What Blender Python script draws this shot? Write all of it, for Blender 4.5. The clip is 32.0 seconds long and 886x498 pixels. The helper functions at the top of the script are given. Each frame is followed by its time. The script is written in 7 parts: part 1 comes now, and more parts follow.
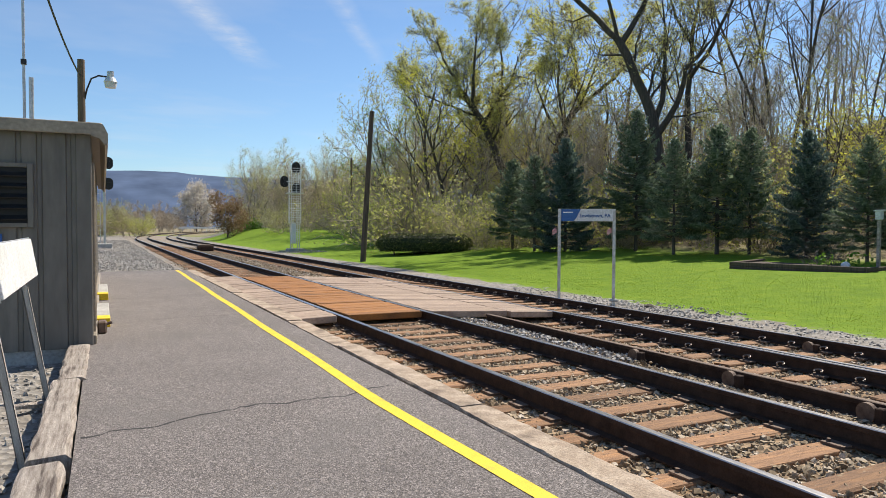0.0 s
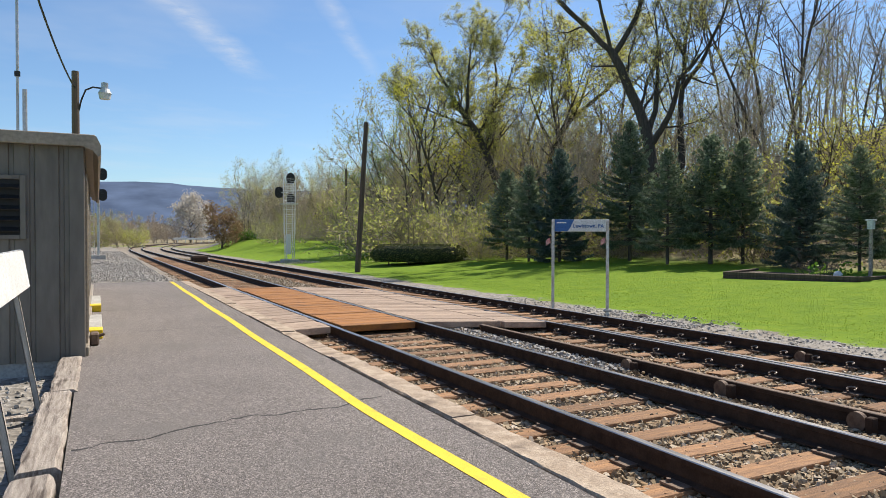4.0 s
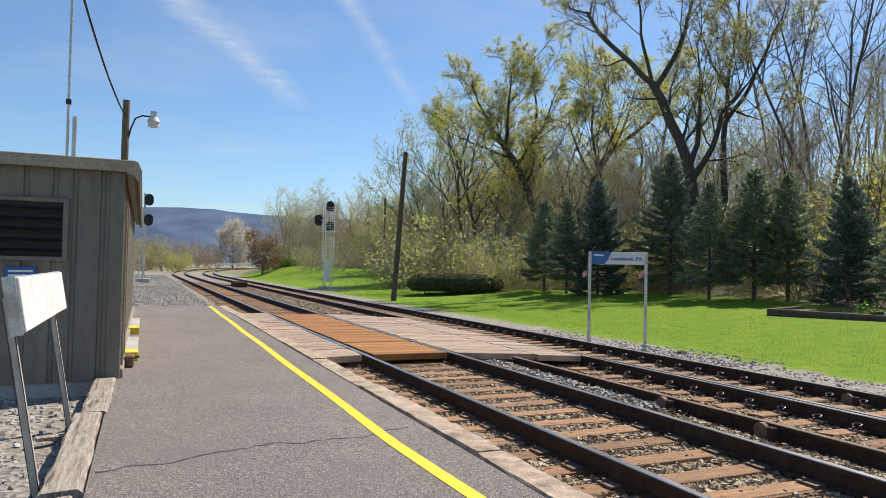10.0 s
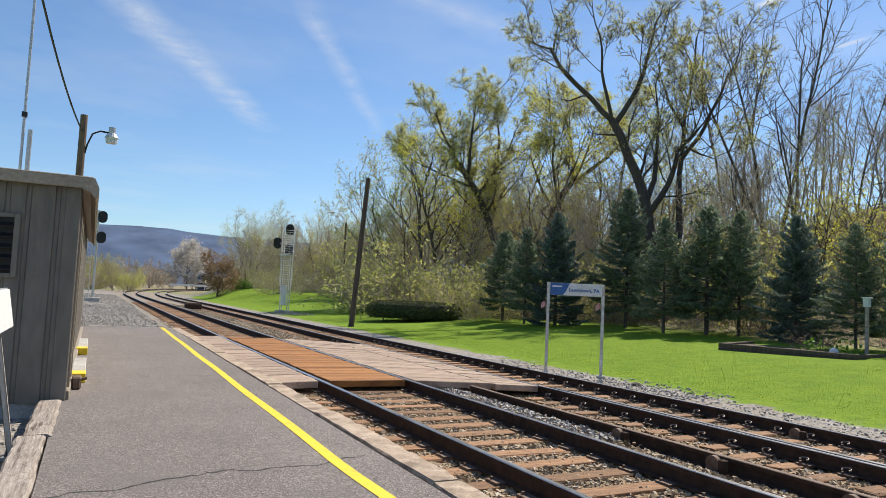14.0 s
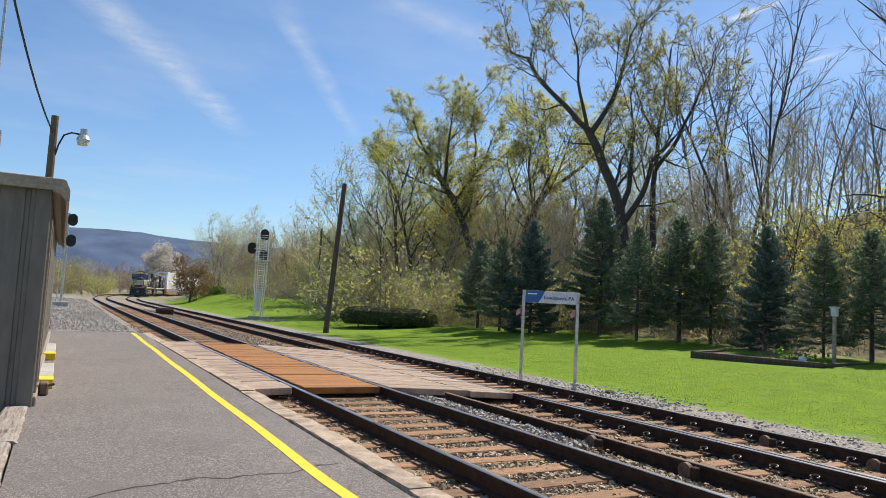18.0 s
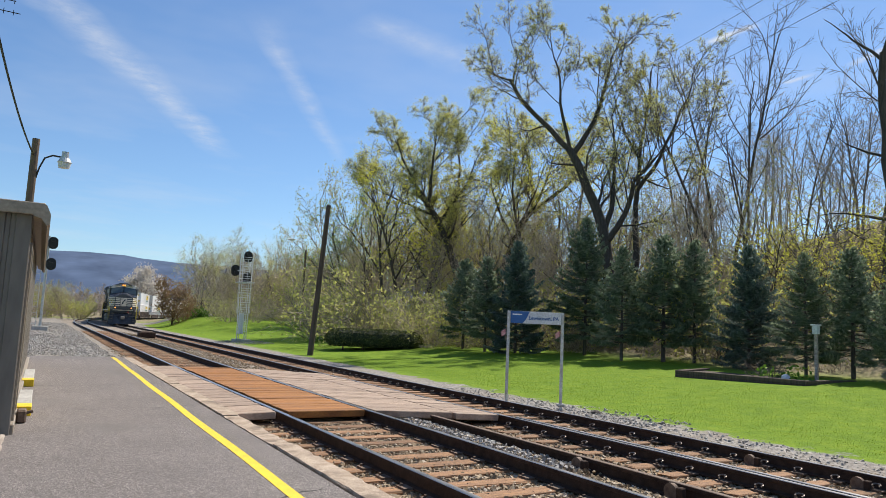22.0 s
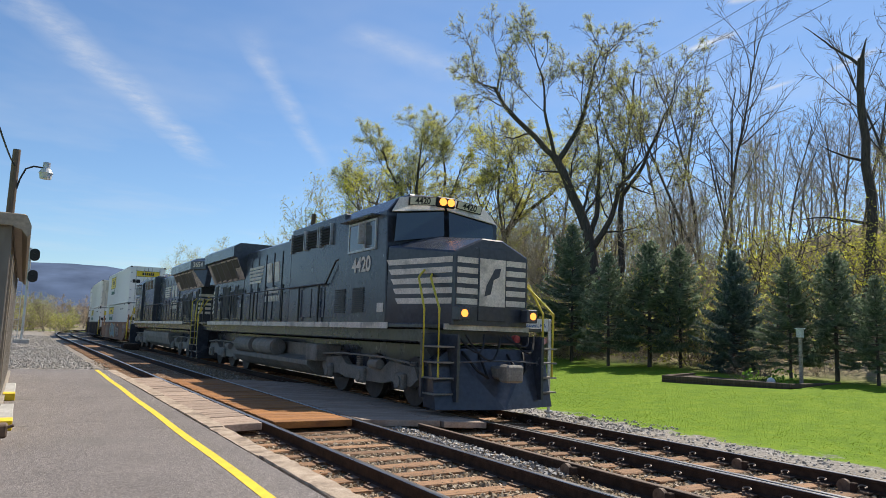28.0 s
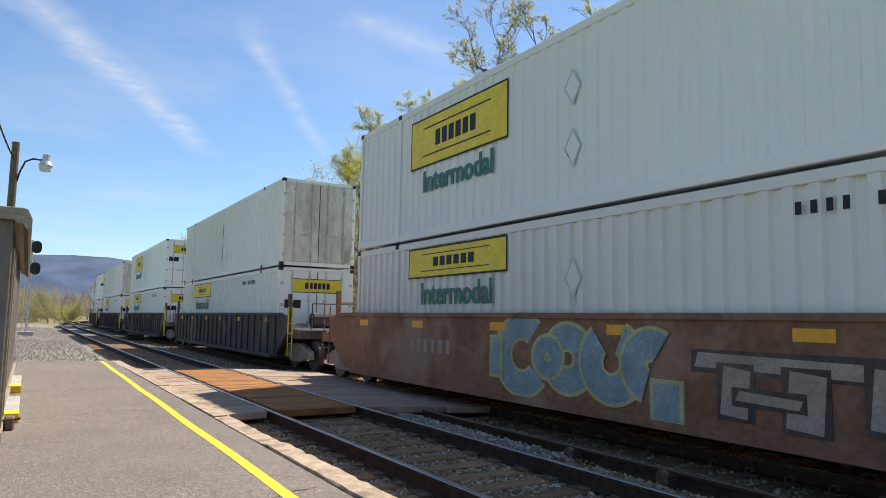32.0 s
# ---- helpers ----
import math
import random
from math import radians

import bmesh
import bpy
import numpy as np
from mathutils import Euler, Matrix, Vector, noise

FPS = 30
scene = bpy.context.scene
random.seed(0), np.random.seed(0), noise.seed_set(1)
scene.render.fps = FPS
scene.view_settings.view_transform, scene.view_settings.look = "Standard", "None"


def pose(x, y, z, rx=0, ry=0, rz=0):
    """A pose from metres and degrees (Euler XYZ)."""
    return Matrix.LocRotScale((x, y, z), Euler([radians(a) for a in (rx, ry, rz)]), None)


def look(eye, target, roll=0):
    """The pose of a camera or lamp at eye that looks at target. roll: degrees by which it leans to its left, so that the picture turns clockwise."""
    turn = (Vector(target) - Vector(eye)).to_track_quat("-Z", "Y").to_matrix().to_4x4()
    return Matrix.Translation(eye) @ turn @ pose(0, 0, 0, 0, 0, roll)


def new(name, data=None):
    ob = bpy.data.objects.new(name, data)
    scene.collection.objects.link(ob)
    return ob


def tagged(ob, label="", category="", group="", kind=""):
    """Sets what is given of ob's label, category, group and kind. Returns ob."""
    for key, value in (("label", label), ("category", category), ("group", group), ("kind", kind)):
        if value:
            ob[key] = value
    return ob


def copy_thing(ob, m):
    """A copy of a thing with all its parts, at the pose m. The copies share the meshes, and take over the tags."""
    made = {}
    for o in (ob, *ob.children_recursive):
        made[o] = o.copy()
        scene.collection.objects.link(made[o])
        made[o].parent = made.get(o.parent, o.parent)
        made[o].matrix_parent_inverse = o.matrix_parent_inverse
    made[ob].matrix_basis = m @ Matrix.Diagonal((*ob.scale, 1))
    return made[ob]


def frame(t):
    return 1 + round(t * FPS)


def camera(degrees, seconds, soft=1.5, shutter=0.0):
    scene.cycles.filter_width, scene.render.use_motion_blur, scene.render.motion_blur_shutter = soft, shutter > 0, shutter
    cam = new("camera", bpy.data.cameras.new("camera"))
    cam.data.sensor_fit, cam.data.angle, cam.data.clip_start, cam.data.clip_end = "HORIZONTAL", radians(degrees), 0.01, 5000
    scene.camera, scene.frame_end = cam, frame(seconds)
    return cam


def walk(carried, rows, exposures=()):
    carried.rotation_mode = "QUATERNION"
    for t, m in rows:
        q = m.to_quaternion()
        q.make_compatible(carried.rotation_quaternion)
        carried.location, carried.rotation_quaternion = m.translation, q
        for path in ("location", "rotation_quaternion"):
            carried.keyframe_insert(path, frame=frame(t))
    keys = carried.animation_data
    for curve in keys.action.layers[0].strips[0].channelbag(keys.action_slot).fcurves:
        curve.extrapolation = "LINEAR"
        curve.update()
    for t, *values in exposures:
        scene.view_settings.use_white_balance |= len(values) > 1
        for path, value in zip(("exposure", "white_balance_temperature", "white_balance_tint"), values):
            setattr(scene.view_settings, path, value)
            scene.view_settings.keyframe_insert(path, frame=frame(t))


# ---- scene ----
cam = camera(65.0, 32.0, 0.8)
PATH = [
    (0, (0.027, -1.303, 1.433), (0.905, 0.493, 1.372), 0.2),
    (0.5, (0.026, -1.307, 1.434), (0.918, 0.482, 1.376), -0.0),
    (1, (0.025, -1.3, 1.435), (0.924, 0.486, 1.386), -0.1),
    (1.5, (0.027, -1.31, 1.436), (0.926, 0.476, 1.391), 0.0),
    (2, (0.029, -1.305, 1.433), (0.93, 0.48, 1.387), 0.0),
    (2.5, (0.025, -1.312, 1.434), (0.924, 0.473, 1.39), 0.1),
    (3, (0.037, -1.317, 1.437), (0.937, 0.468, 1.392), 0.2),
    (3.5, (0.042, -1.328, 1.439), (0.936, 0.46, 1.399), 0.0),
    (5.5, (0.026, -1.34, 1.437), (0.905, 0.456, 1.421), 0.5),
    (6, (0.031, -1.342, 1.44), (0.912, 0.453, 1.423), 0.3),
    (6.5, (0.047, -1.331, 1.436), (0.932, 0.462, 1.416), 0.3),
    (7, (0.09, -1.347, 1.434), (0.965, 0.452, 1.409), 0.1),
    (7.5, (0.141, -1.342, 1.436), (0.986, 0.47, 1.414), 0.6),
    (8, (0.078, -1.357, 1.438), (0.906, 0.464, 1.418), 0.6),
    (8.5, (0.017, -1.335, 1.438), (0.802, 0.504, 1.454), -0.4),
    (9, (0.014, -1.344, 1.438), (0.818, 0.487, 1.476), 0.5),
    (9.5, (0.101, -1.335, 1.444), (0.896, 0.5, 1.488), 0.5),
    (10, (0.129, -1.312, 1.436), (0.92, 0.524, 1.49), 1.2),
    (10.5, (0.073, -1.366, 1.438), (0.889, 0.459, 1.499), 1.9),
    (11, (0.078, -1.353, 1.446), (0.902, 0.466, 1.548), 1.9),
    (11.5, (0.082, -1.352, 1.439), (0.918, 0.461, 1.555), 2.1),
    (12, (0.074, -1.356, 1.442), (0.906, 0.459, 1.555), 2.4),
    (12.5, (0.071, -1.362, 1.448), (0.9, 0.455, 1.56), 2.6),
    (13, (0.08, -1.34, 1.445), (0.91, 0.476, 1.571), 2.9),
    (13.5, (0.098, -1.318, 1.438), (0.955, 0.484, 1.571), 2.7),
    (14, (0.098, -1.32, 1.438), (0.99, 0.465, 1.574), 2.7),
    (14.5, (0.099, -1.307, 1.432), (1.021, 0.462, 1.571), 2.9),
    (15, (0.099, -1.314, 1.433), (1.041, 0.444, 1.576), 2.7),
    (15.5, (0.094, -1.307, 1.433), (1.047, 0.445, 1.578), 3.1),
    (17.5, (0.083, -1.322, 1.441), (1.033, 0.431, 1.596), 3.0),
    (18, (0.091, -1.315, 1.436), (1.043, 0.437, 1.595), 3.1),
    (18.5, (0.092, -1.309, 1.436), (1.047, 0.44, 1.603), 3.0),
    (19, (0.085, -1.311, 1.442), (1.042, 0.436, 1.617), 3.0),
    (19.5, (0.085, -1.31, 1.439), (1.047, 0.433, 1.625), 3.2),
    (20, (0.093, -1.29, 1.439), (1.063, 0.448, 1.632), 3.2),
    (20.5, (0.105, -1.274, 1.436), (1.082, 0.46, 1.635), 2.9),
    (21, (0.101, -1.273, 1.439), (1.091, 0.453, 1.643), 3.1),
    (21.5, (0.095, -1.305, 1.446), (1.083, 0.42, 1.659), 2.9),
    (22, (0.088, -1.329, 1.452), (1.073, 0.398, 1.672), 2.6),
    (22.5, (0.095, -1.316, 1.44), (1.081, 0.409, 1.667), 2.5),
    (23, (0.099, -1.303, 1.439), (1.089, 0.419, 1.669), 2.3),
    (23.5, (0.109, -1.279, 1.438), (1.118, 0.432, 1.674), 2.7),
    (24, (0.106, -1.292, 1.436), (1.118, 0.416, 1.678), 2.6),
    (24.5, (0.11, -1.28, 1.434), (1.128, 0.424, 1.68), 2.2),
    (25, (0.094, -1.301, 1.445), (1.113, 0.402, 1.692), 2.1),
    (25.5, (0.097, -1.298, 1.439), (1.122, 0.401, 1.687), 2.1),
    (27.5, (0.09, -1.329, 1.446), (1.107, 0.374, 1.694), 2.1),
    (28, (0.097, -1.311, 1.448), (1.114, 0.394, 1.692), 1.9),
    (28.5, (0.104, -1.317, 1.441), (1.119, 0.39, 1.68), 1.5),
    (29, (0.1, -1.317, 1.444), (1.115, 0.392, 1.668), 1.4),
    (29.5, (0.109, -1.32, 1.442), (1.119, 0.393, 1.654), 1.1),
    (30, (0.1, -1.312, 1.454), (1.102, 0.408, 1.651), 0.9),
    (30.5, (0.115, -1.249, 1.445), (1.121, 0.467, 1.645), 1.0),
    (31, (0.114, -1.256, 1.454), (1.132, 0.453, 1.655), 1.0),
    (31.5, (0.103, -1.302, 1.45), (1.122, 0.408, 1.654), 1.2),
    (32, (0.1, -1.323, 1.462), (1.116, 0.387, 1.665), 1.0),
]
# the clip's own exposure, brighter once the dark engines fill the view
EXPOSURES = [(0, 0.32, 6750, 11), (22, 0.27, 6600, 11), (25, 0.16, 6550, 10), (28, 0.26, 6650, 11), (29, 0.42, 6700, 11), (30, 0.76, 7150, 12), (31, 0.78, 7200, 12), (32, 0.54, 7050, 12)]
walk(cam, [(t, look(eye, target, roll)) for t, eye, target, roll in PATH], EXPOSURES)

# ---- light ----
SUN_DIR = Vector((0.66, 0.34, 0.95)).normalized()   # towards the sun


# contrails: from, to (both over the height of the cloud deck), width, strength
STREAKS = (((-0.25, 2.15), (0.98, 4.5), 0.12, 0.36), ((0.5, 2.2), (1.58, 4.1), 0.07, 0.26), ((0.82, 2.05), (1.5, 2.22), 0.12, 0.25), ((1.88, 1.57), (1.89, 1.35), 0.03, 0.75),
           ((2.43, 1.64), (2.42, 1.49), 0.025, 0.7),
           ((2.45, 1.4), (2.37, 1.16), 0.03, 0.6),
           ((1.68, 1.26), (1.79, 1.1), 0.03, 0.75),
           ((2.49, 2.34), (2.44, 2.09), 0.03, 0.5))


def make_world():
    w = bpy.data.worlds.new("sky")
    scene.world = w
    w.use_nodes = True
    nt = w.node_tree
    nt.nodes.clear()
    out = nt.nodes.new("ShaderNodeOutputWorld")
    bg = nt.nodes.new("ShaderNodeBackground")
    sky = nt.nodes.new("ShaderNodeTexSky")
    sky.sky_type = "NISHITA"
    sky.sun_disc = False
    sky.sun_elevation = math.asin(SUN_DIR.z)
    sky.sun_rotation = math.atan2(SUN_DIR.x, SUN_DIR.y)
    bg.inputs["Strength"].default_value = 0.113
    sky.air_density, sky.dust_density, sky.ozone_density = 1.0, 0.25, 2.5
    tint = nt.nodes.new("ShaderNodeMix")
    tint.data_type, tint.blend_type = "RGBA", "MULTIPLY"
    tint.inputs["Factor"].default_value = 1.0
    tint.inputs["B"].default_value = (0.7, 0.85, 0.98, 1)
    nt.links.new(sky.outputs["Color"], tint.inputs["A"])
    # thin high cloud: two contrails and a veil, laid out by direction on a flat cloud deck
    tc = nt.nodes.new("ShaderNodeTexCoord")
    sep = nt.nodes.new("ShaderNodeSeparateXYZ")
    nt.links.new(tc.outputs["Generated"], sep.inputs[0])

    def math_node(op, a, b=None, c=None):
        n = nt.nodes.new("ShaderNodeMath")
        n.operation = op
        for i, v in enumerate((a, b, c)):
            if v is None:
                continue
            if isinstance(v, (int, float)):
                n.inputs[i].default_value = v
            else:
                nt.links.new(v, n.inputs[i])
        return n.outputs[0]

    zc = math_node("MAXIMUM", sep.outputs["Z"], 0.02)
    u, v = math_node("DIVIDE", sep.outputs["X"], zc), math_node("DIVIDE", sep.outputs["Y"], zc)
    deck = nt.nodes.new("ShaderNodeCombineXYZ")
    nt.links.new(u, deck.inputs[0])
    nt.links.new(v, deck.inputs[1])
    def cloud_noise(scale, detail, rough=0.6):
        n = nt.nodes.new("ShaderNodeTexNoise")
        n.inputs["Scale"].default_value, n.inputs["Detail"].default_value, n.inputs["Roughness"].default_value = scale, detail, rough
        nt.links.new(deck.outputs[0], n.inputs["Vector"])
        return n.outputs["Fac"]
    wob, puff, veil = cloud_noise(1.3, 4), cloud_noise(5.0, 6, 0.7), cloud_noise(0.45, 5)
    total = None
    for (ax, ay), (bx, by), width, gain in STREAKS:
        dx, dy = bx - ax, by - ay
        ln = math.hypot(dx, dy)
        # distance off the line, and how far along it
        off = math_node("MULTIPLY_ADD", u, dy / ln, -(ax * dy / ln))
        off = math_node("ADD", off, math_node("MULTIPLY_ADD", v, -dx / ln, ay * dx / ln))
        off = math_node("ADD", off, math_node("MULTIPLY_ADD", wob, width * 2.2, -width * 1.1))
        t = math_node("MULTIPLY_ADD", u, dx / ln ** 2, -(ax * dx / ln ** 2))
        t = math_node("ADD", t, math_node("MULTIPLY_ADD", v, dy / ln ** 2, -(ay * dy / ln ** 2)))
        core = math_node("SUBTRACT", 1.0, math_node("MINIMUM", 1.0, math_node("DIVIDE", math_node("ABSOLUTE", off), width)))
        ends = math_node("MULTIPLY", math_node("MINIMUM", 1.0, math_node("MAXIMUM", 0.0, math_node("MULTIPLY", t, 6.0))), math_node("MINIMUM", 1.0, math_node("MAXIMUM", 0.0, math_node("MULTIPLY_ADD", t, -5.0, 5.0))))
        one = math_node("MULTIPLY", math_node("MULTIPLY", core, ends), math_node("MULTIPLY", math_node("MAXIMUM", 0.0, math_node("MULTIPLY_ADD", puff, 3.0, -0.75)), gain))
        total = one if total is None else math_node("MAXIMUM", total, one)
    thin = math_node("MULTIPLY", math_node("MAXIMUM", 0.0, math_node("MULTIPLY_ADD", veil, 2.0, -0.95)), 0.45)
    total = math_node("MINIMUM", 0.85, math_node("ADD", total, thin))
    mix = nt.nodes.new("ShaderNodeMix")
    mix.data_type = "RGBA"
    nt.links.new(total, mix.inputs["Factor"])
    nt.links.new(tint.outputs["Result"], mix.inputs["A"])
    mix.inputs["B"].default_value = (5.6, 5.9, 6.3, 1)
    nt.links.new(mix.outputs["Result"], bg.inputs["Color"])
    nt.links.new(bg.outputs["Background"], out.inputs["Surface"])


make_world()
sun = new("sun", bpy.data.lights.new("sun", "SUN"))
sun.data.energy = 5.0
sun.data.angle = radians(0.53)
sun.data.color = (1.0, 0.93, 0.81)
sun.matrix_world = look(SUN_DIR * 60, (0, 0, 0))


# ---- materials ----
def nodes_of(name):
    m = bpy.data.materials.new(name)
    m.use_nodes = True
    nt = m.node_tree
    return m, nt, nt.nodes["Principled BSDF"]


def add(nt, kind, **inputs):
    n = nt.nodes.new(kind)
    for k, v in inputs.items():
        n.inputs[k.replace("_", " ")].default_value = v
    return n


def ramp(nt, source, stops):
    r = nt.nodes.new("ShaderNodeValToRGB")
    els = r.color_ramp.elements
    while len(els) < len(stops):
        els.new(0.5)
    for e, (p, c) in zip(els, stops):
        e.position = p
        e.color = (*c, 1) if len(c) == 3 else c
    nt.links.new(source, r.inputs["Fac"])
    return r.outputs["Color"]


def mixed(nt, fac, a, b, mode="MIX"):
    m = nt.nodes.new("ShaderNodeMix")
    m.data_type, m.blend_type = "RGBA", mode
    for sock, v in ((m.inputs["Factor"], fac), (m.inputs["A"], a), (m.inputs["B"], b)):
        if isinstance(v, bpy.types.NodeSocket):
            nt.links.new(v, sock)
        else:
            sock.default_value = v if isinstance(v, (int, float)) else (*v, 1)
    return m.outputs["Result"]


def coords(nt, scale=(1, 1, 1), kind="Object"):
    tc = nt.nodes.new("ShaderNodeTexCoord")
    mp = nt.nodes.new("ShaderNodeMapping")
    mp.inputs["Scale"].default_value = scale
    nt.links.new(tc.outputs[kind], mp.inputs["Vector"])
    return mp.outputs["Vector"]


def world_coords(nt, scale=(1, 1, 1)):
    g = nt.nodes.new("ShaderNodeNewGeometry")
    mp = nt.nodes.new("ShaderNodeMapping")
    mp.inputs["Scale"].default_value = scale
    nt.links.new(g.outputs["Position"], mp.inputs["Vector"])
    return mp.outputs["Vector"]


def noise_fac(nt, vec, scale, detail=4.0, rough=0.55):
    n = add(nt, "ShaderNodeTexNoise", Scale=scale, Detail=detail, Roughness=rough)
    nt.links.new(vec, n.inputs["Vector"])
    return n.outputs["Fac"]


def bumped(nt, bsdf, height, strength, distance):
    b = add(nt, "ShaderNodeBump", Strength=strength, Distance=distance)
    nt.links.new(height, b.inputs["Height"])
    nt.links.new(b.outputs["Normal"], bsdf.inputs["Normal"])


def surface(name, dark, light, scale=6.0, rough=0.7, metal=0.0, bump=0.2, dist=0.004, stretch=(1, 1, 1), fine=None,
            patch=None, patch_scale=0.8, patch_at=0.58, spread=0.0, world=False, spec=0.5, grit=0):
    """A worn surface: colour by noise at two scales, an optional stain colour, a little tone from piece to piece, and relief."""
    m, nt, b = nodes_of(name)
    vec = world_coords(nt, stretch) if world else coords(nt, stretch)
    f1 = noise_fac(nt, vec, scale)
    f2 = noise_fac(nt, vec, fine or scale * 9, 3)
    col = ramp(nt, f1, [(0.3, dark), (0.7, light)])
    g = ramp(nt, f2, [(0.25, (0.72,) * 3), (0.75, (1.22,) * 3)])
    col = mixed(nt, 1.0, col, g, "MULTIPLY")
    if grit:
        vo = add(nt, "ShaderNodeTexVoronoi", Scale=grit)
        nt.links.new(vec, vo.inputs["Vector"])
        g2 = ramp(nt, vo.outputs["Color"], [(0.12, (0.42,) * 3), (0.6, (1.0,) * 3), (0.95, (2.1,) * 3)])
        col = mixed(nt, 1.0, col, g2, "MULTIPLY")
    if patch:
        f3 = noise_fac(nt, vec, patch_scale, 5, 0.62)
        w = ramp(nt, f3, [(patch_at - 0.06, (0, 0, 0)), (patch_at + 0.08, (1, 1, 1))])
        col = mixed(nt, w, col, patch)
    if spread:
        oi = nt.nodes.new("ShaderNodeObjectInfo")
        t = ramp(nt, oi.outputs["Random"], [(0, (1 - spread,) * 3), (1, (1 + spread,) * 3)])
        col = mixed(nt, 1.0, col, t, "MULTIPLY")
    nt.links.new(col, b.inputs["Base Color"])
    b.inputs["Metallic"].default_value = metal
    b.inputs["Specular IOR Level"].default_value = spec
    r = nt.nodes.new("ShaderNodeMapRange")
    r.inputs["To Min"].default_value = max(0.05, rough - 0.12)
    r.inputs["To Max"].default_value = min(1.0, rough + 0.12)
    nt.links.new(f1, r.inputs["Value"])
    nt.links.new(r.outputs["Result"], b.inputs["Roughness"])
    if bump:
        bumped(nt, b, f2, bump, dist)
    return m


def glow(name, color, strength):
    m, nt, b = nodes_of(name)
    b.inputs["Base Color"].default_value = (*color, 1)
    b.inputs["Emission Color"].default_value = (*color, 1)
    b.inputs["Emission Strength"].default_value = strength
    return m


M = {}
M["rail_side"] = surface("rail_side", (0.035, 0.022, 0.016), (0.075, 0.047, 0.034), 9, 0.85, 0.0, 0.3, 0.002, spec=0.15)
M["rail_top"] = surface("rail_top", (0.34, 0.31, 0.29), (0.52, 0.5, 0.48), 30, 0.3, 0.9, 0.05, 0.001, (1, 0.05, 1))
M["rail_rust"] = surface("rail_rust", (0.09, 0.055, 0.038), (0.2, 0.14, 0.1), 14, 0.75, 0.1, 0.2, 0.002)
M["tie"] = surface("tie", (0.16, 0.085, 0.045), (0.36, 0.2, 0.1), 5, 0.85, 0, 0.6, 0.006, (1, 9, 1), patch=(0.38, 0.2, 0.09), patch_scale=1.6, spread=0.25)
M["deck_grey"] = surface("deck_grey", (0.25, 0.178, 0.132), (0.47, 0.355, 0.268), 4, 0.85, 0, 0.5, 0.005, (0.6, 12, 1), spread=0.14)
M["deck_rust"] = surface("deck_rust", (0.22, 0.085, 0.022), (0.42, 0.18, 0.04), 4, 0.8, 0, 0.5, 0.005, (0.6, 10, 1), patch=(0.15, 0.1, 0.07), patch_scale=1.1, patch_at=0.62, spread=0.18)
M["kerb"] = surface("kerb", (0.32, 0.24, 0.17), (0.52, 0.42, 0.32), 7, 0.9, 0, 0.8, 0.012, patch=(0.2, 0.15, 0.11), patch_scale=3.2, patch_at=0.57)
M["yellow_paint"] = surface("yellow_paint", (0.72, 0.5, 0.02), (0.86, 0.62, 0.03), 8, 0.7, 0, 0.4, 0.003, fine=160, patch=(0.5, 0.38, 0.06), patch_scale=5, patch_at=0.66)
M["timber_old"] = surface("timber_old", (0.27, 0.22, 0.18), (0.56, 0.49, 0.42), 3.5, 0.9, 0, 0.9, 0.012, (14, 1, 6), patch=(0.1, 0.075, 0.06), patch_scale=1.3, patch_at=0.6)
M["galv_pale"] = surface("galv_pale", (0.62, 0.63, 0.64), (0.78, 0.79, 0.8), 16, 0.5, 0.1, 0.1, 0.001)
M["post_grey"] = surface("post_grey", (0.34, 0.31, 0.27), (0.52, 0.49, 0.44), 14, 0.6, 0.1, 0.1, 0.001, (3, 3, 0.4))
M["galv"] = surface("galv", (0.42, 0.43, 0.44), (0.62, 0.63, 0.64), 16, 0.45, 0.6, 0.1, 0.001, patch=(0.34, 0.3, 0.26), patch_scale=3)
M["black_steel"] = surface("black_steel", (0.012, 0.012, 0.013), (0.03, 0.03, 0.03), 8, 0.5, 0.2, 0.1, 0.001)
M["white_paint"] = surface("white_paint", (0.72, 0.72, 0.7), (0.85, 0.85, 0.84), 6, 0.5, 0, 0.05, 0.001)


M["loco_black"] = surface("loco_black", (0.036, 0.042, 0.057), (0.054, 0.062, 0.08), 1.3, 0.24, 0, 0.04, 0.002, patch=(0.065, 0.066, 0.068), patch_scale=0.5, patch_at=0.6)
M["loco_panel"] = surface("loco_panel", (0.038, 0.045, 0.062), (0.058, 0.066, 0.086), 2.0, 0.24, 0, 0.04, 0.002, patch=(0.07, 0.072, 0.075), patch_scale=0.7, patch_at=0.62, spread=0.12)
M["loco_under"] = surface("loco_under", (0.17, 0.158, 0.135), (0.31, 0.285, 0.245), 3.0, 0.85, 0, 0.3, 0.006, patch=(0.27, 0.24, 0.2), patch_scale=1.2)
M["loco_white"] = surface("loco_white", (0.58, 0.52, 0.44), (0.78, 0.72, 0.64), 3.0, 0.55, 0, 0.05, 0.001, patch=(0.33, 0.3, 0.26), patch_scale=1.4)
M["loco_yellow"] = surface("loco_yellow", (0.5, 0.4, 0.03), (0.68, 0.56, 0.05), 6, 0.5, 0, 0.05, 0.001)
M["grille"] = surface("grille", (0.008, 0.008, 0.009), (0.02, 0.02, 0.021), 10, 0.6, 0.2, 0.1, 0.002)
M["wheel_steel"] = surface("wheel_steel", (0.05, 0.042, 0.036), (0.12, 0.1, 0.09), 8, 0.6, 0.4, 0.1, 0.001)
M["lamp_on"] = glow("lamp_on", (1.0, 0.36, 0.06), 1.5)
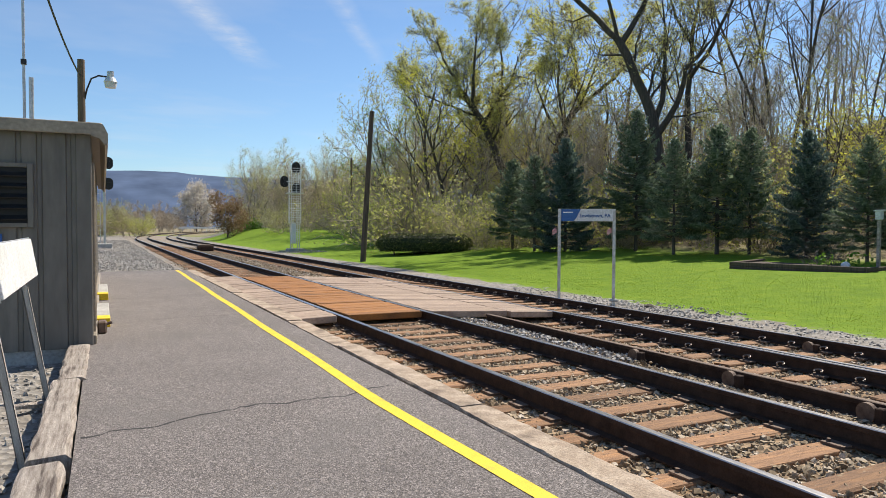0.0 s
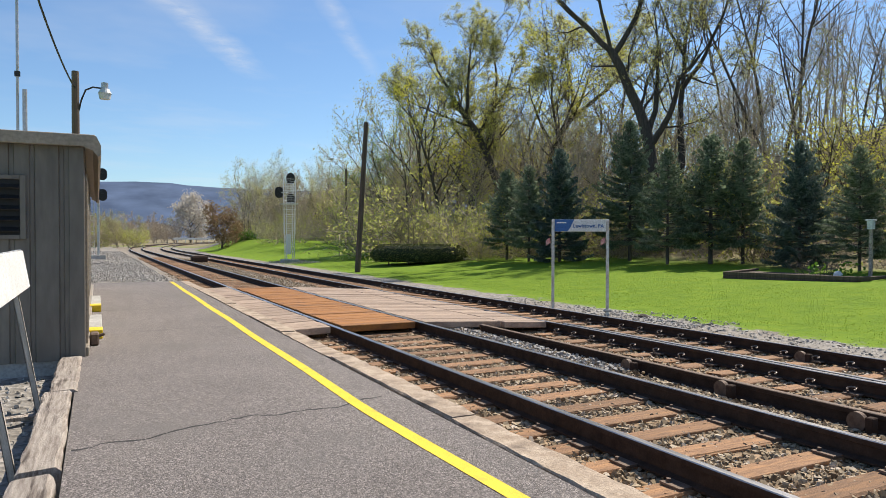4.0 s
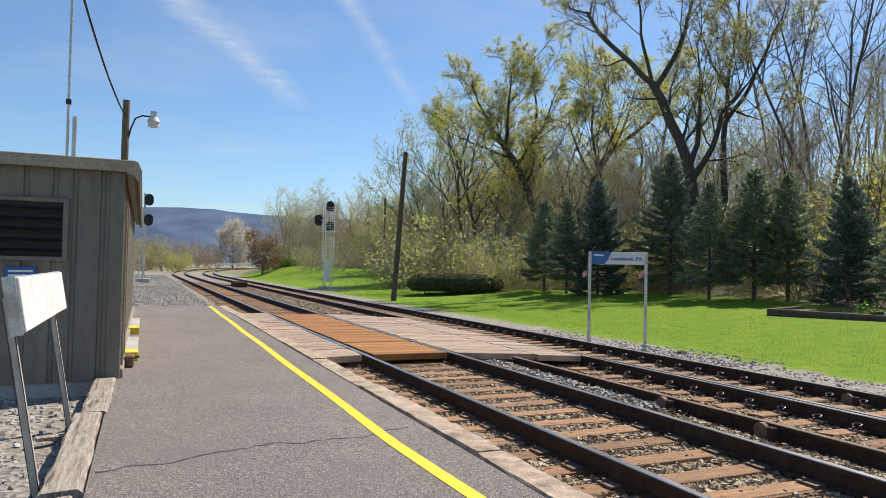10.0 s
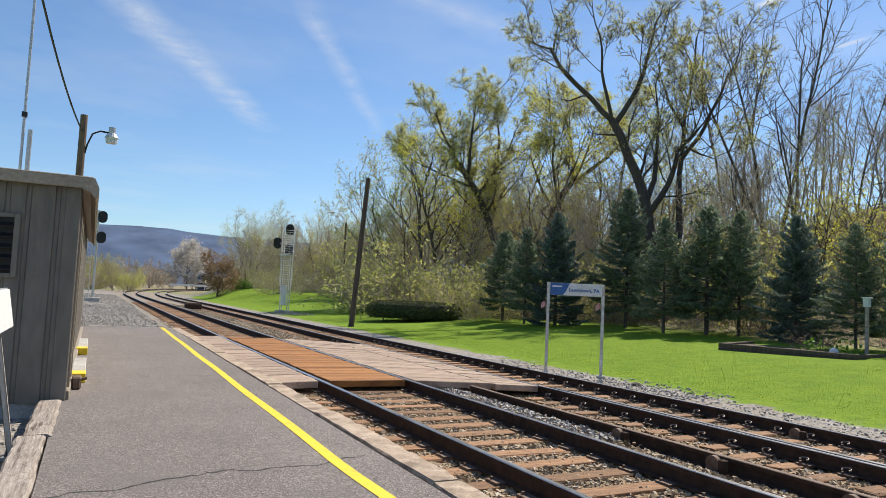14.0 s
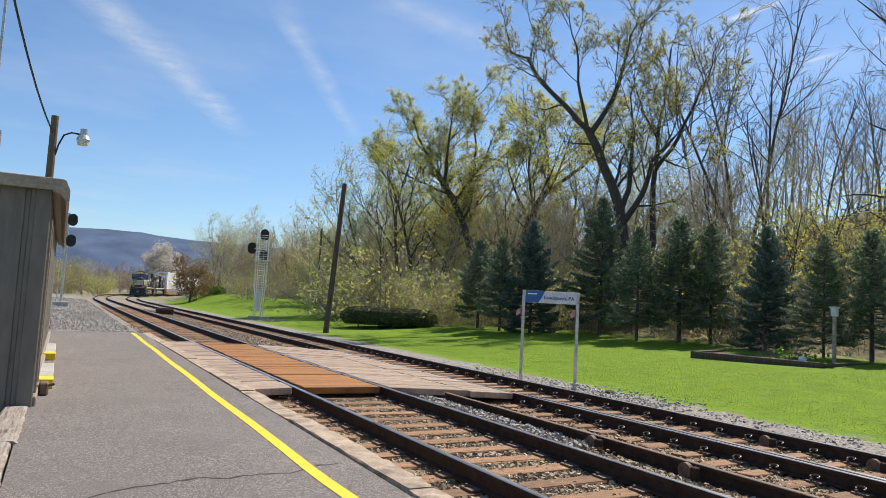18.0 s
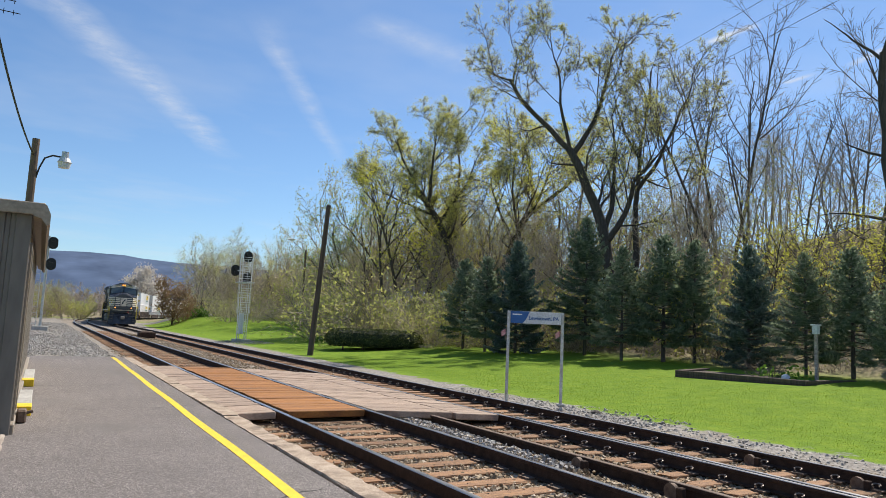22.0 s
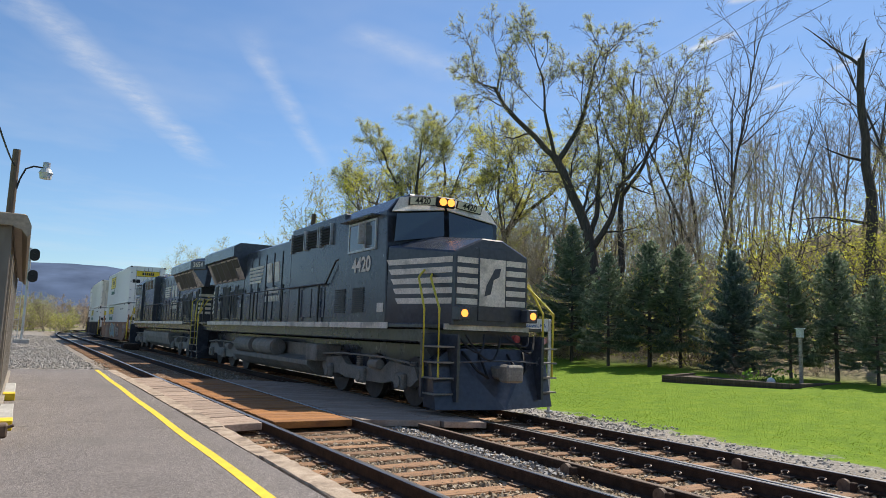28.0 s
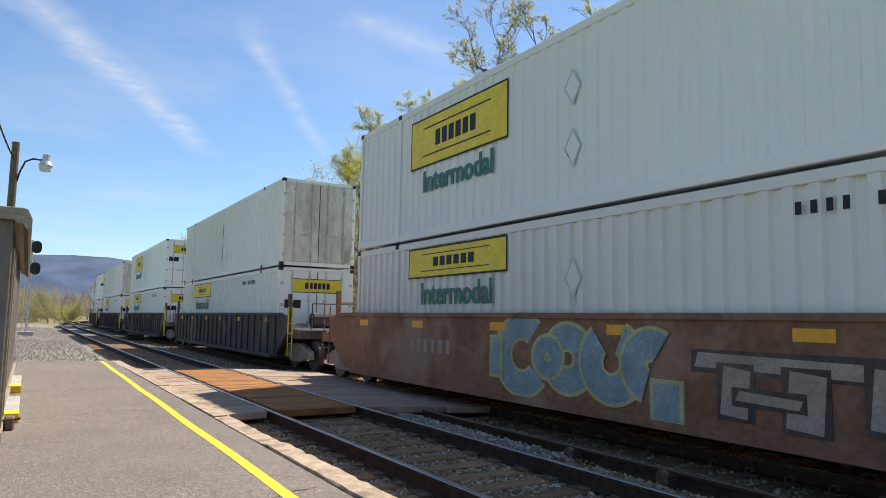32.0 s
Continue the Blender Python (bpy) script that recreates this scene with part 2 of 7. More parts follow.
M["plate_pale"] = surface("plate_pale", (0.55, 0.52, 0.4), (0.7, 0.68, 0.55), 8, 0.5, 0, 0.02, 0.001)
M["loco_red"] = surface("loco_red", (0.3, 0.03, 0.03), (0.42, 0.05, 0.05), 8, 0.5, 0, 0.02, 0.001)
M["box_white"] = surface("box_white", (0.8, 0.8, 0.79), (0.84, 0.84, 0.83), 0.25, 0.5, 0, 0.03, 0.002, patch=(0.74, 0.73, 0.71), patch_scale=0.3, patch_at=0.75, fine=0.02)
M["box_cream"] = surface("box_cream", (0.74, 0.72, 0.68), (0.8, 0.78, 0.74), 0.25, 0.55, 0, 0.03, 0.002, patch=(0.64, 0.6, 0.54), patch_scale=0.4, patch_at=0.75, fine=0.03)
M["box_grimy"] = surface("box_grimy", (0.5, 0.46, 0.39), (0.72, 0.69, 0.63), 0.7, 0.6, 0, 0.05, 0.002, (1, 1, 0.35), patch=(0.16, 0.1, 0.06), patch_scale=0.9, patch_at=0.64)
M["rusty_slat"] = surface("rusty_slat", (0.2, 0.12, 0.07), (0.38, 0.26, 0.17), 5, 0.8, 0, 0.1, 0.001)
M["loco_frame"] = surface("loco_frame", (0.07, 0.075, 0.085), (0.12, 0.125, 0.135), 5, 0.5, 0, 0.05, 0.001)
M["box_yellow"] = surface("box_yellow", (0.72, 0.52, 0.03), (0.85, 0.64, 0.05), 4, 0.5, 0, 0.02, 0.001)
M["box_green"] = surface("box_green", (0.02, 0.12, 0.09), (0.03, 0.17, 0.13), 5, 0.5, 0, 0.02, 0.001)
M["well_brown"] = surface("well_brown", (0.17, 0.08, 0.045), (0.3, 0.155, 0.09), 1.1, 0.8, 0, 0.1, 0.003, patch=(0.3, 0.2, 0.15), patch_scale=0.55, patch_at=0.58)
M["well_dark"] = surface("well_dark", (0.045, 0.036, 0.033), (0.1, 0.078, 0.07), 1.4, 0.85, 0, 0.1, 0.003, patch=(0.16, 0.11, 0.085), patch_scale=0.6)
M["spray_blue"] = surface("spray_blue", (0.15, 0.23, 0.27), (0.27, 0.36, 0.4), 3, 0.7, 0, 0.02, 0.001)
M["spray_pale"] = surface("spray_pale", (0.3, 0.23, 0.19), (0.42, 0.34, 0.29), 3, 0.7, 0, 0.02, 0.001)
M["spray_green"] = surface("spray_green", (0.36, 0.36, 0.17), (0.5, 0.48, 0.24), 3, 0.7, 0, 0.02, 0.001)
M["reflector"] = surface("reflector", (0.75, 0.32, 0.02), (0.85, 0.42, 0.03), 8, 0.4, 0, 0.02, 0.001)


# ---- building helpers ----
def link(name, bm, material, parent=None, label="", smooth=False):
    me = bpy.data.meshes.new(name)
    bm.to_mesh(me)
    bm.free()
    if smooth:
        me.polygons.foreach_set("use_smooth", [True] * len(me.polygons))
    for m in (material if isinstance(material, (list, tuple)) else [material]):
        me.materials.append(m)
    ob = new(name, me)
    if parent is not None:
        ob.parent = parent
    if label:
        ob["label"] = label
    return ob


def part(name, bm, material, parent, label="", smooth=False):
    return link(name, bm, material, parent, label, smooth)


def thing(name, label, category, group="", m=None):
    ob = new(name)
    ob.empty_display_size = 0.1
    if m is not None:
        ob.matrix_basis = m
    return tagged(ob, label, category, group)


def box(bm, x0, x1, y0, y1, z0, z1, bevel=0.0, mi=0):
    vs = [bm.verts.new((x, y, z)) for z in (z0, z1) for y in (y0, y1) for x in (x0, x1)]
    fs = [bm.faces.new([vs[i] for i in q]) for q in ((0, 2, 3, 1), (4, 5, 7, 6), (0, 1, 5, 4), (1, 3, 7, 5), (3, 2, 6, 7), (2, 0, 4, 6))]
    for f in fs:
        f.material_index = mi
    if bevel:
        es = {e for f in fs for e in f.edges}
        bmesh.ops.bevel(bm, geom=list(es), offset=bevel, segments=1, affect="EDGES", clamp_overlap=True)
    return bm


def boxed(x0, x1, y0, y1, z0, z1, bevel=0.0):
    return box(bmesh.new(), x0, x1, y0, y1, z0, z1, bevel)


def rod(bm, a, b, r, n=8, r2=None, caps=True, mi=0):
    a, b = Vector(a), Vector(b)
    q = (b - a).to_track_quat("Z", "Y").to_matrix()
    rings = []
    for p, rr in ((a, r), (b, r if r2 is None else r2)):
        rings.append([bm.verts.new(p + q @ Vector((rr * math.cos(2 * math.pi * i / n), rr * math.sin(2 * math.pi * i / n), 0))) for i in range(n)])
    fs = [bm.faces.new((rings[0][i], rings[0][(i + 1) % n], rings[1][(i + 1) % n], rings[1][i])) for i in range(n)]
    if caps:
        fs += [bm.faces.new(rings[0][::-1]), bm.faces.new(rings[1])]
    for f in fs:
        f.material_index = mi
    return bm


def pipe(bm, pts, r, n=6, mi=0):
    """A bent rod through the points."""
    pts = [Vector(p) for p in pts]
    rings = []
    for i, p in enumerate(pts):
        d = (pts[min(i + 1, len(pts) - 1)] - pts[max(i - 1, 0)]).normalized()
        q = d.to_track_quat("Z", "Y").to_matrix()
        rings.append([bm.verts.new(p + q @ Vector((r * math.cos(2 * math.pi * k / n), r * math.sin(2 * math.pi * k / n), 0))) for k in range(n)])
    for a, b in zip(rings, rings[1:]):
        for k in range(n):
            f = bm.faces.new((a[k], a[(k + 1) % n], b[(k + 1) % n], b[k]))
            f.material_index = mi
    bm.faces.new(rings[0][::-1]).material_index = mi
    bm.faces.new(rings[-1]).material_index = mi
    return bm


def prism(bm, outline, axis, a, b, mi=0):
    """An outline of 2D points drawn out along an axis from a to b."""
    def at(u, v, w):
        return {"x": (w, u, v), "y": (u, w, v), "z": (u, v, w)}[axis]
    lo = [bm.verts.new(at(u, v, a)) for u, v in outline]
    hi = [bm.verts.new(at(u, v, b)) for u, v in outline]
    n = len(outline)
    fs = [bm.faces.new((lo[i], lo[(i + 1) % n], hi[(i + 1) % n], hi[i])) for i in range(n)]
    fs += [bm.faces.new(lo[::-1]), bm.faces.new(hi)]
    for f in fs:
        f.material_index = mi
    bmesh.ops.recalc_face_normals(bm, faces=fs)
    return bm


def text_mesh(body, size, depth=0.004, spacing=1.0, bold=0.0):
    """Lettering as mesh data, centred, in its own xy plane."""
    cu = bpy.data.curves.new("lettering", "FONT")
    cu.body, cu.size, cu.extrude, cu.space_character, cu.offset = body, size, depth, spacing, bold
    cu.align_x, cu.align_y = "CENTER", "CENTER"
    cu.resolution_u = 3
    ob = bpy.data.objects.new("lettering", cu)
    me = bpy.data.meshes.new_from_object(ob)
    bpy.data.objects.remove(ob)
    bpy.data.curves.remove(cu)
    return me


def lettering(name, body, size, material, parent, m, bold=0.0, spacing=1.0, label=""):
    me = text_mesh(body, size, 0.004, spacing, bold)
    me.materials.append(material)
    ob = new(name, me)
    ob.parent = parent
    ob.matrix_basis = m
    if label:
        ob["label"] = label
    return ob


SIDE_L = Matrix(((0, 0, -1, 0), (-1, 0, 0, 0), (0, 1, 0, 0), (0, 0, 0, 1)))   # lettering on a side that faces -x
SIDE_R = Matrix(((0, 0, 1, 0), (1, 0, 0, 0), (0, 1, 0, 0), (0, 0, 0, 1)))     # on a side that faces +x
FRONT = Matrix(((1, 0, 0, 0), (0, 0, -1, 0), (0, 1, 0, 0), (0, 0, 0, 1)))     # on an end that faces -y


# ---- the line of the tracks ----
RAIL_Z, LOW_Z = 0.0, -0.12       # rail tops of the near and of the far track
NEAR_MID, FAR_MID = 4.2525, 8.37
CURVE_Y, CURVE_R = 80.0, 450.0    # straight up to here, then bending to the right


def on_track(x, s, z=0.0):
    """Place and heading on a line that runs at x beside the straight, s metres along it."""
    if s <= CURVE_Y:
        return Vector((x, s, z)), 0.0
    r = CURVE_R + FAR_MID - x
    a = (s - CURVE_Y) / CURVE_R
    return Vector((FAR_MID + CURVE_R - r * math.cos(a), CURVE_Y + r * math.sin(a), z)), -a


def along(x, s, z, yaw=0.0):
    p, a = on_track(x, s, z)
    return Matrix.Translation(p) @ Matrix.Rotation(a + yaw, 4, "Z")


def smooth(a, b, v):
    t = min(1.0, max(0.0, (v - a) / (b - a)))
    return t * t * (3 - 2 * t)


def curve_shift(y):
    return 0.0 if y < CURVE_Y else CURVE_R - math.sqrt(max(1.0, CURVE_R ** 2 - min(y - CURVE_Y, 400) ** 2))


def ground_z(x, y):
    u = x - curve_shift(y)
    z = -0.2
    z += -0.32 * smooth(9.9, 11.3, u) + 0.06 * smooth(2.3, -1.0, u)
    rise = smooth(12, 27, u) * 0.7 + smooth(26, 80, u) * 15.0 * (0.45 + 0.55 * smooth(85, 30, y))
    z += rise * (0.62 + 0.38 * smooth(95, 30, y)) * smooth(-80, -20, y + 60)
    z += 1.5 * smooth(60, 105, y) * smooth(13, 20, u)
    z += -0.12 * smooth(5.6, 6.6, u) * (1 - smooth(9.9, 11, u))
    z += 0.06 * noise.noise((x * 0.11, y * 0.11, 0)) * smooth(11, 15, u)
    return z


def polar(th, d):
    """A spot d metres off in the direction th, degrees to the right of the line of the tracks, from the platform."""
    return 0.1 + d * math.sin(radians(th)), d * math.cos(radians(th)) - 1.3


# ---- the setting ----
def ground_material():
    m, nt, b = nodes_of("ground")
    pos = world_coords(nt)
    sep = nt.nodes.new("ShaderNodeSeparateXYZ")
    att = nt.nodes.new("ShaderNodeAttribute")
    att.attribute_name = "lawn"
    wood = nt.nodes.new("ShaderNodeAttribute")
    wood.attribute_name = "wood"
    n1 = noise_fac(nt, pos, 0.35, 5)
    n2 = noise_fac(nt, pos, 26, 3)
    n3 = noise_fac(nt, pos, 1.7, 5, 0.65)
    stone = add(nt, "ShaderNodeTexVoronoi", Scale=17.0)
    nt.links.new(pos, stone.inputs["Vector"])
    grit = ramp(nt, stone.outputs["Color"], [(0.1, (0.14, 0.13, 0.118)), (0.55, (0.27, 0.253, 0.23)), (0.95, (0.42, 0.395, 0.365))])
    dirt = ramp(nt, n3, [(0.35, (0.2, 0.172, 0.138)), (0.7, (0.36, 0.32, 0.268))])
    gravel = mixed(nt, ramp(nt, n1, [(0.42, (0, 0, 0)), (0.62, (0.75, 0.75, 0.75))]), grit, dirt)
    bed = nt.nodes.new("ShaderNodeAttribute")
    bed.attribute_name = "bed"
    gravel = mixed(nt, bed.outputs["Fac"], gravel, mixed(nt, 1.0, gravel, (1.05, 0.8, 0.56), "MULTIPLY"))
    grass = ramp(nt, n3, [(0.25, (0.1, 0.19, 0.009)), (0.55, (0.152, 0.25, 0.012)), (0.8, (0.21, 0.295, 0.018))])
    grass = mixed(nt, 1.0, grass, ramp(nt, n2, [(0.25, (0.6, 0.6, 0.6)), (0.75, (1.3, 1.3, 1.3))]), "MULTIPLY")
    leaves = ramp(nt, n2, [(0.3, (0.15, 0.115, 0.075)), (0.52, (0.3, 0.245, 0.165)), (0.7, (0.17, 0.21, 0.05))])
    edge = nt.nodes.new("ShaderNodeMath")
    edge.operation = "ADD"
    k = nt.nodes.new("ShaderNodeMath")
    k.operation = "MULTIPLY_ADD"
    k.inputs[1].default_value, k.inputs[2].default_value = 1.6, -0.8
    nt.links.new(n3, k.inputs[0])
    nt.links.new(k.outputs[0], edge.inputs[0])
    nt.links.new(att.outputs["Fac"], edge.inputs[1])
    w = ramp(nt, edge.outputs[0], [(0.42, (0, 0, 0)), (0.6, (1, 1, 1))])
    col = mixed(nt, w, gravel, grass)
    col = mixed(nt, wood.outputs["Fac"], col, leaves)
    nt.links.new(col, b.inputs["Base Color"])
    b.inputs["Roughness"].default_value = 0.95
    b.inputs["Specular IOR Level"].default_value = 0.2
    bumped(nt, b, mixed(nt, w, stone.outputs["Distance"], n2), 0.8, 0.03)
    return m


def build_ground():
    xs = np.unique(np.concatenate([np.arange(-6, 60, 0.75), np.geomspace(60, 2600, 26), -np.geomspace(6, 2600, 26)]))
    ys = np.unique(np.concatenate([np.arange(-14, 130, 1.0), np.geomspace(130, 2900, 26), -np.geomspace(14, 1500, 18)]))
    verts = [(x, y, ground_z(x, y)) for y in ys for x in xs]
    w = len(xs)
    faces = [(j * w + i, j * w + i + 1, (j + 1) * w + i + 1, (j + 1) * w + i) for j in range(len(ys) - 1) for i in range(w - 1)]
    me = bpy.data.meshes.new("ground")
    me.from_pydata(verts, [], faces)
    me.polygons.foreach_set("use_smooth", [True] * len(faces))
    lawn = me.attributes.new("lawn", "FLOAT", "POINT")
    wood = me.attributes.new("wood", "FLOAT", "POINT")
    lv, wv = [], []
    for x, y, z in verts:
        u = x - curve_shift(y)
        g = smooth(11.8, 13.5, u) if y < 120 else 0.0
        if u < -6 or y > 135:
            g = 1.0
        lv.append(g)
        wv.append(max(smooth(26, 30.5, u + 3 * noise.noise((x * 0.2, y * 0.2, 3)) - smooth(60, 100, y) * 2), smooth(130, 160, y)))
    bed = me.attributes.new("bed", "FLOAT", "POINT")
    bed.data.foreach_set("value", [smooth(2.4, 2.8, x) * smooth(10.3, 9.6, x) * (0.3 + 0.7 * smooth(20, 11, y)) if y < 130 else 0.0 for x, y, z in verts])
    lawn.data.foreach_set("value", lv)
    wood.data.foreach_set("value", wv)
    me.materials.append(ground_material())
    tagged(new("ground", me), "gravel trackside ground turning into mown grass", "ground", kind="structure")


def worn_beam(rng, x0, x1, y0, y1, z0, z1):
    """A long stone with chipped upper edges."""
    bm, rows = bmesh.new(), []
    n = max(3, int((y1 - y0) / 0.12))
    for i in range(n + 1):
        c = [0.012 + max(0.0, rng.gauss(0.002, 0.009)) for _ in range(4)]
        if i in (0, n):
            c = [v + 0.02 for v in c]
        up = rng.uniform(-0.004, 0.004)
        prof = ((x0, z0), (x0, z1 - c[0]), (x0 + c[1] * 0.5, z1 + up), (x1 - c[2] * 1.3, z1 + up), (x1 + rng.uniform(-0.008, 0.004), z1 - c[3] * 1.3), (x1, z0))
        rows.append([bm.verts.new((x, y0 + (y1 - y0) * i / n, z)) for x, z in prof])
    for a, b in zip(rows, rows[1:]):
        for k in range(6):
            bm.faces.new((a[k], a[(k + 1) % 6], b[(k + 1) % 6], b[k]))
    bm.faces.new(rows[0][::-1])
    bm.faces.new(rows[-1])
    bmesh.ops.recalc_face_normals(bm, faces=bm.faces)
    return bm


def build_platform():
    plat = tagged(link("platform", boxed(-0.15, 2.425, -9, 22.4, -0.22, 0.05), M["asphalt"]), "worn grey asphalt station platform with cracks", "platform", kind="structure")
    y, k = -8.6, 0
    rng = random.Random(4)
    kerb = tagged(new("kerb"), "weathered tan concrete platform kerb", "kerb", kind="structure")
    while y < 22.3:
        ln = rng.choice((2.4, 2.4, 3.1))
        y1 = min(22.4, y + ln)
        o = rng.uniform(-0.02, 0.02)
        part("kerb_stone", worn_beam(rng, 2.44 + o, 2.70 + o, y, y1 - 0.025, -0.25, 0.055 + rng.uniform(-0.01, 0.012)), M["kerb"], kerb)
        y = y1
    bm = bmesh.new()
    pts = [(1.985 + 0.008 * math.sin(v * 1.3) + (0.008 * (v - 4) if v > 4 else 0.026 * (4 - v)), v) for v in np.arange(-9, 22.6, 0.4)]
    vs = [[bm.verts.new((x + d, v, 0.054)) for d in (-0.055, 0.055)] for x, v in pts]
    for a, b in zip(vs, vs[1:]):
        bm.faces.new((a[0], a[1], b[1], b[0]))
    tagged(link("platform_line", bm, M["yellow_paint"]), "painted yellow safety line along the platform edge", "line marking", kind="structure")


RAIL = [(-0.07, -0.165), (0.07, -0.165), (0.07, -0.15), (0.012, -0.135), (0.009, -0.05), (0.036, -0.04), (0.036, -0.006), (0.028, 0), (-0.028, 0), (-0.036, -0.006), (-0.036, -0.04), (-0.009, -0.05), (-0.012, -0.135), (-0.07, -0.15)]


def rail(name, x, z, s0, s1, label, top="rail_top", parent=None):
    step, bm, rows = 4.0, bmesh.new(), []
    n = max(1, int((s1 - s0) / step))
    for i in range(n + 1):
        m = along(x, s0 + (s1 - s0) * i / n, z)
        rows.append([bm.verts.new(m @ Vector((u, 0, v))) for u, v in RAIL])
    k = len(RAIL)
    for a, b in zip(rows, rows[1:]):
        for i in range(k):
            f = bm.faces.new((a[i], a[(i + 1) % k], b[(i + 1) % k], b[i]))
            f.material_index = 1 if i in (6, 7, 8) else 0
    bm.faces.new(rows[0])
    bm.faces.new(rows[-1][::-1])
    bmesh.ops.recalc_face_normals(bm, faces=bm.faces)
    return tagged(link(name, bm, [M["rail_side"], M[top]]), label, "rail", kind="structure")


def build_rails():
    for x, z in ((3.5, RAIL_Z), (5.005, RAIL_Z), (FAR_MID - 0.7525, LOW_Z), (FAR_MID + 0.7525, LOW_Z)):
        rail("rail", x, z, -12, 330, "rusty steel running rail with a polished top")
    rail("spare_rail", 6.03, -0.06, -12, 9.2, "rusty spare steel rail lying between the tracks", "rail_rust")
    rail("spare_rail", 7.79, LOW_Z - 0.01, -12, 9.2, "spare steel rail lying inside the far track", "rail_top")


build_ground()
M["asphalt"] = surface("asphalt", (0.168, 0.147, 0.136), (0.226, 0.2, 0.185), 0.7, 0.92, 0, 0.9, 0.008, fine=170, patch=(0.15, 0.136, 0.126), patch_scale=0.35, world=True, grit=115)
build_platform()
build_rails()


def fill(name, verts, faces, material, parent=None, smooth_on=False):
    me = bpy.data.meshes.new(name)
    me.from_pydata(verts, [], faces)
    if smooth_on:
        me.polygons.foreach_set("use_smooth", [True] * len(faces))
    me.materials.append(material)
    ob = new(name, me)
    if parent is not None:
        ob.parent = parent
    return ob


def stones(name, spots, rng, size, material, label):
    """Many small broken stones as one mesh: spots are (x, y, z)."""
    base = np.array([(-1, -0.9, -0.6), (1, -1, -0.6), (0.9, 1, -0.6), (-1, 0.9, -0.6), (-0.55, 0.1, 0.7), (0.5, -0.15, 0.75)])
    tris = np.array([(0, 1, 5), (0, 5, 4), (1, 2, 5), (2, 3, 4), (2, 4, 5), (3, 0, 4)])
    n = len(spots)
    p = np.array(spots)
    s = rng.uniform(0.6, 1.35, (n, 1, 1)) * size * rng.uniform(0.65, 1.3, (n, 1, 3))
    v = base[None] * (1 + rng.uniform(-0.3, 0.3, (n, 6, 3))) * s
    a, b = rng.uniform(0, 6.283, n), rng.uniform(-0.9, 0.9, n)
    ca, sa, cb, sb = np.cos(a), np.sin(a), np.cos(b), np.sin(b)
    x, y, z = v[..., 0], v[..., 1], v[..., 2]
    y, z = y * cb[:, None] - z * sb[:, None], y * sb[:, None] + z * cb[:, None]
    x, y = x * ca[:, None] - y * sa[:, None], x * sa[:, None] + y * ca[:, None]
    v = np.stack([x, y, z], -1) + p[:, None]
    f = (tris[None] + 6 * np.arange(n)[:, None, None]).reshape(-1, 3)
    ob = fill(name, v.reshape(-1, 3).tolist(), f.tolist(), material)
    return tagged(ob, label, "ballast", kind="stuff")


def stone_material(name, stops):
    m, nt, b = nodes_of(name)
    g = nt.nodes.new("ShaderNodeNewGeometry")
    col = ramp(nt, g.outputs["Random Per Island"], stops)
    n = noise_fac(nt, coords(nt), 40, 3)
    col = mixed(nt, 1.0, col, ramp(nt, n, [(0.3, (0.7,) * 3), (0.7, (1.2,) * 3)]), "MULTIPLY")
    nt.links.new(col, b.inputs["Base Color"])
    b.inputs["Roughness"].default_value = 0.9
    return m


def build_ties():
    for mid, z, label, s0, s1 in ((NEAR_MID, RAIL_Z, "near", -3.0, 60), (FAR_MID, LOW_Z, "far", -3.0, 60)):
        track = tagged(new(label + "_track_bed"), "rusty brown wooden railway ties in stone ballast", "track bed", kind="structure")
        rng = random.Random(int(mid * 10))
        meshes = []
        for k in range(5):
            bm = boxed(-1.3, 1.3, -0.115, 0.115, -0.17, 0.0, 0.012)
            for v in bm.verts:
                v.co += Vector((rng.uniform(-0.03, 0.03) if abs(v.co.x) > 1.2 else 0, rng.uniform(-0.008, 0.008), rng.uniform(-0.006, 0.004)))
            me = bpy.data.meshes.new("tie")
            bm.to_mesh(me)
            bm.free()
            me.materials.append(M["tie"])
            meshes.append(me)
        s = s0
        while s < s1:
            ob = new("tie", rng.choice(meshes))
            ob.parent = track
            ob.matrix_basis = along(mid + rng.uniform(-0.05, 0.05), s, z - 0.168, rng.uniform(-0.025, 0.025) + (math.pi if rng.random() < 0.5 else 0))
            s += 0.5 + rng.uniform(-0.02, 0.02)
        # tie plates and spring clips
        plate, clip = bmesh.new(), bmesh.new()
        s = s0
        far = mid == FAR_MID
        while s < 22:
            for x in (mid - 0.7525, mid + 0.7525):
                box(plate, x - 0.17, x + 0.17, s - 0.09, s + 0.09, z - 0.166, z - 0.148)
                for sx in (-0.13, 0.13):
                    rod(plate, (x + sx, s + 0.05, z - 0.16), (x + sx, s + 0.05, z - 0.125), 0.016, 6)
                    if far:
                        c = Vector((x + sx * 1.05, s, z - 0.13))
                        ring = [c + Vector((0.03 * math.cos(a), 0.05 * math.sin(a), 0.035 + 0.015 * math.cos(a))) for a in np.linspace(-2.2, 2.4, 8)]
                        pipe(clip, ring, 0.011, 5)
            s += 0.5
        part("tie_plates", plate, M["rail_rust"], track, "rusty steel tie plates with spikes")
        if far:
            part("rail_clips", clip, M["clip"], track, "pale steel spring clips")


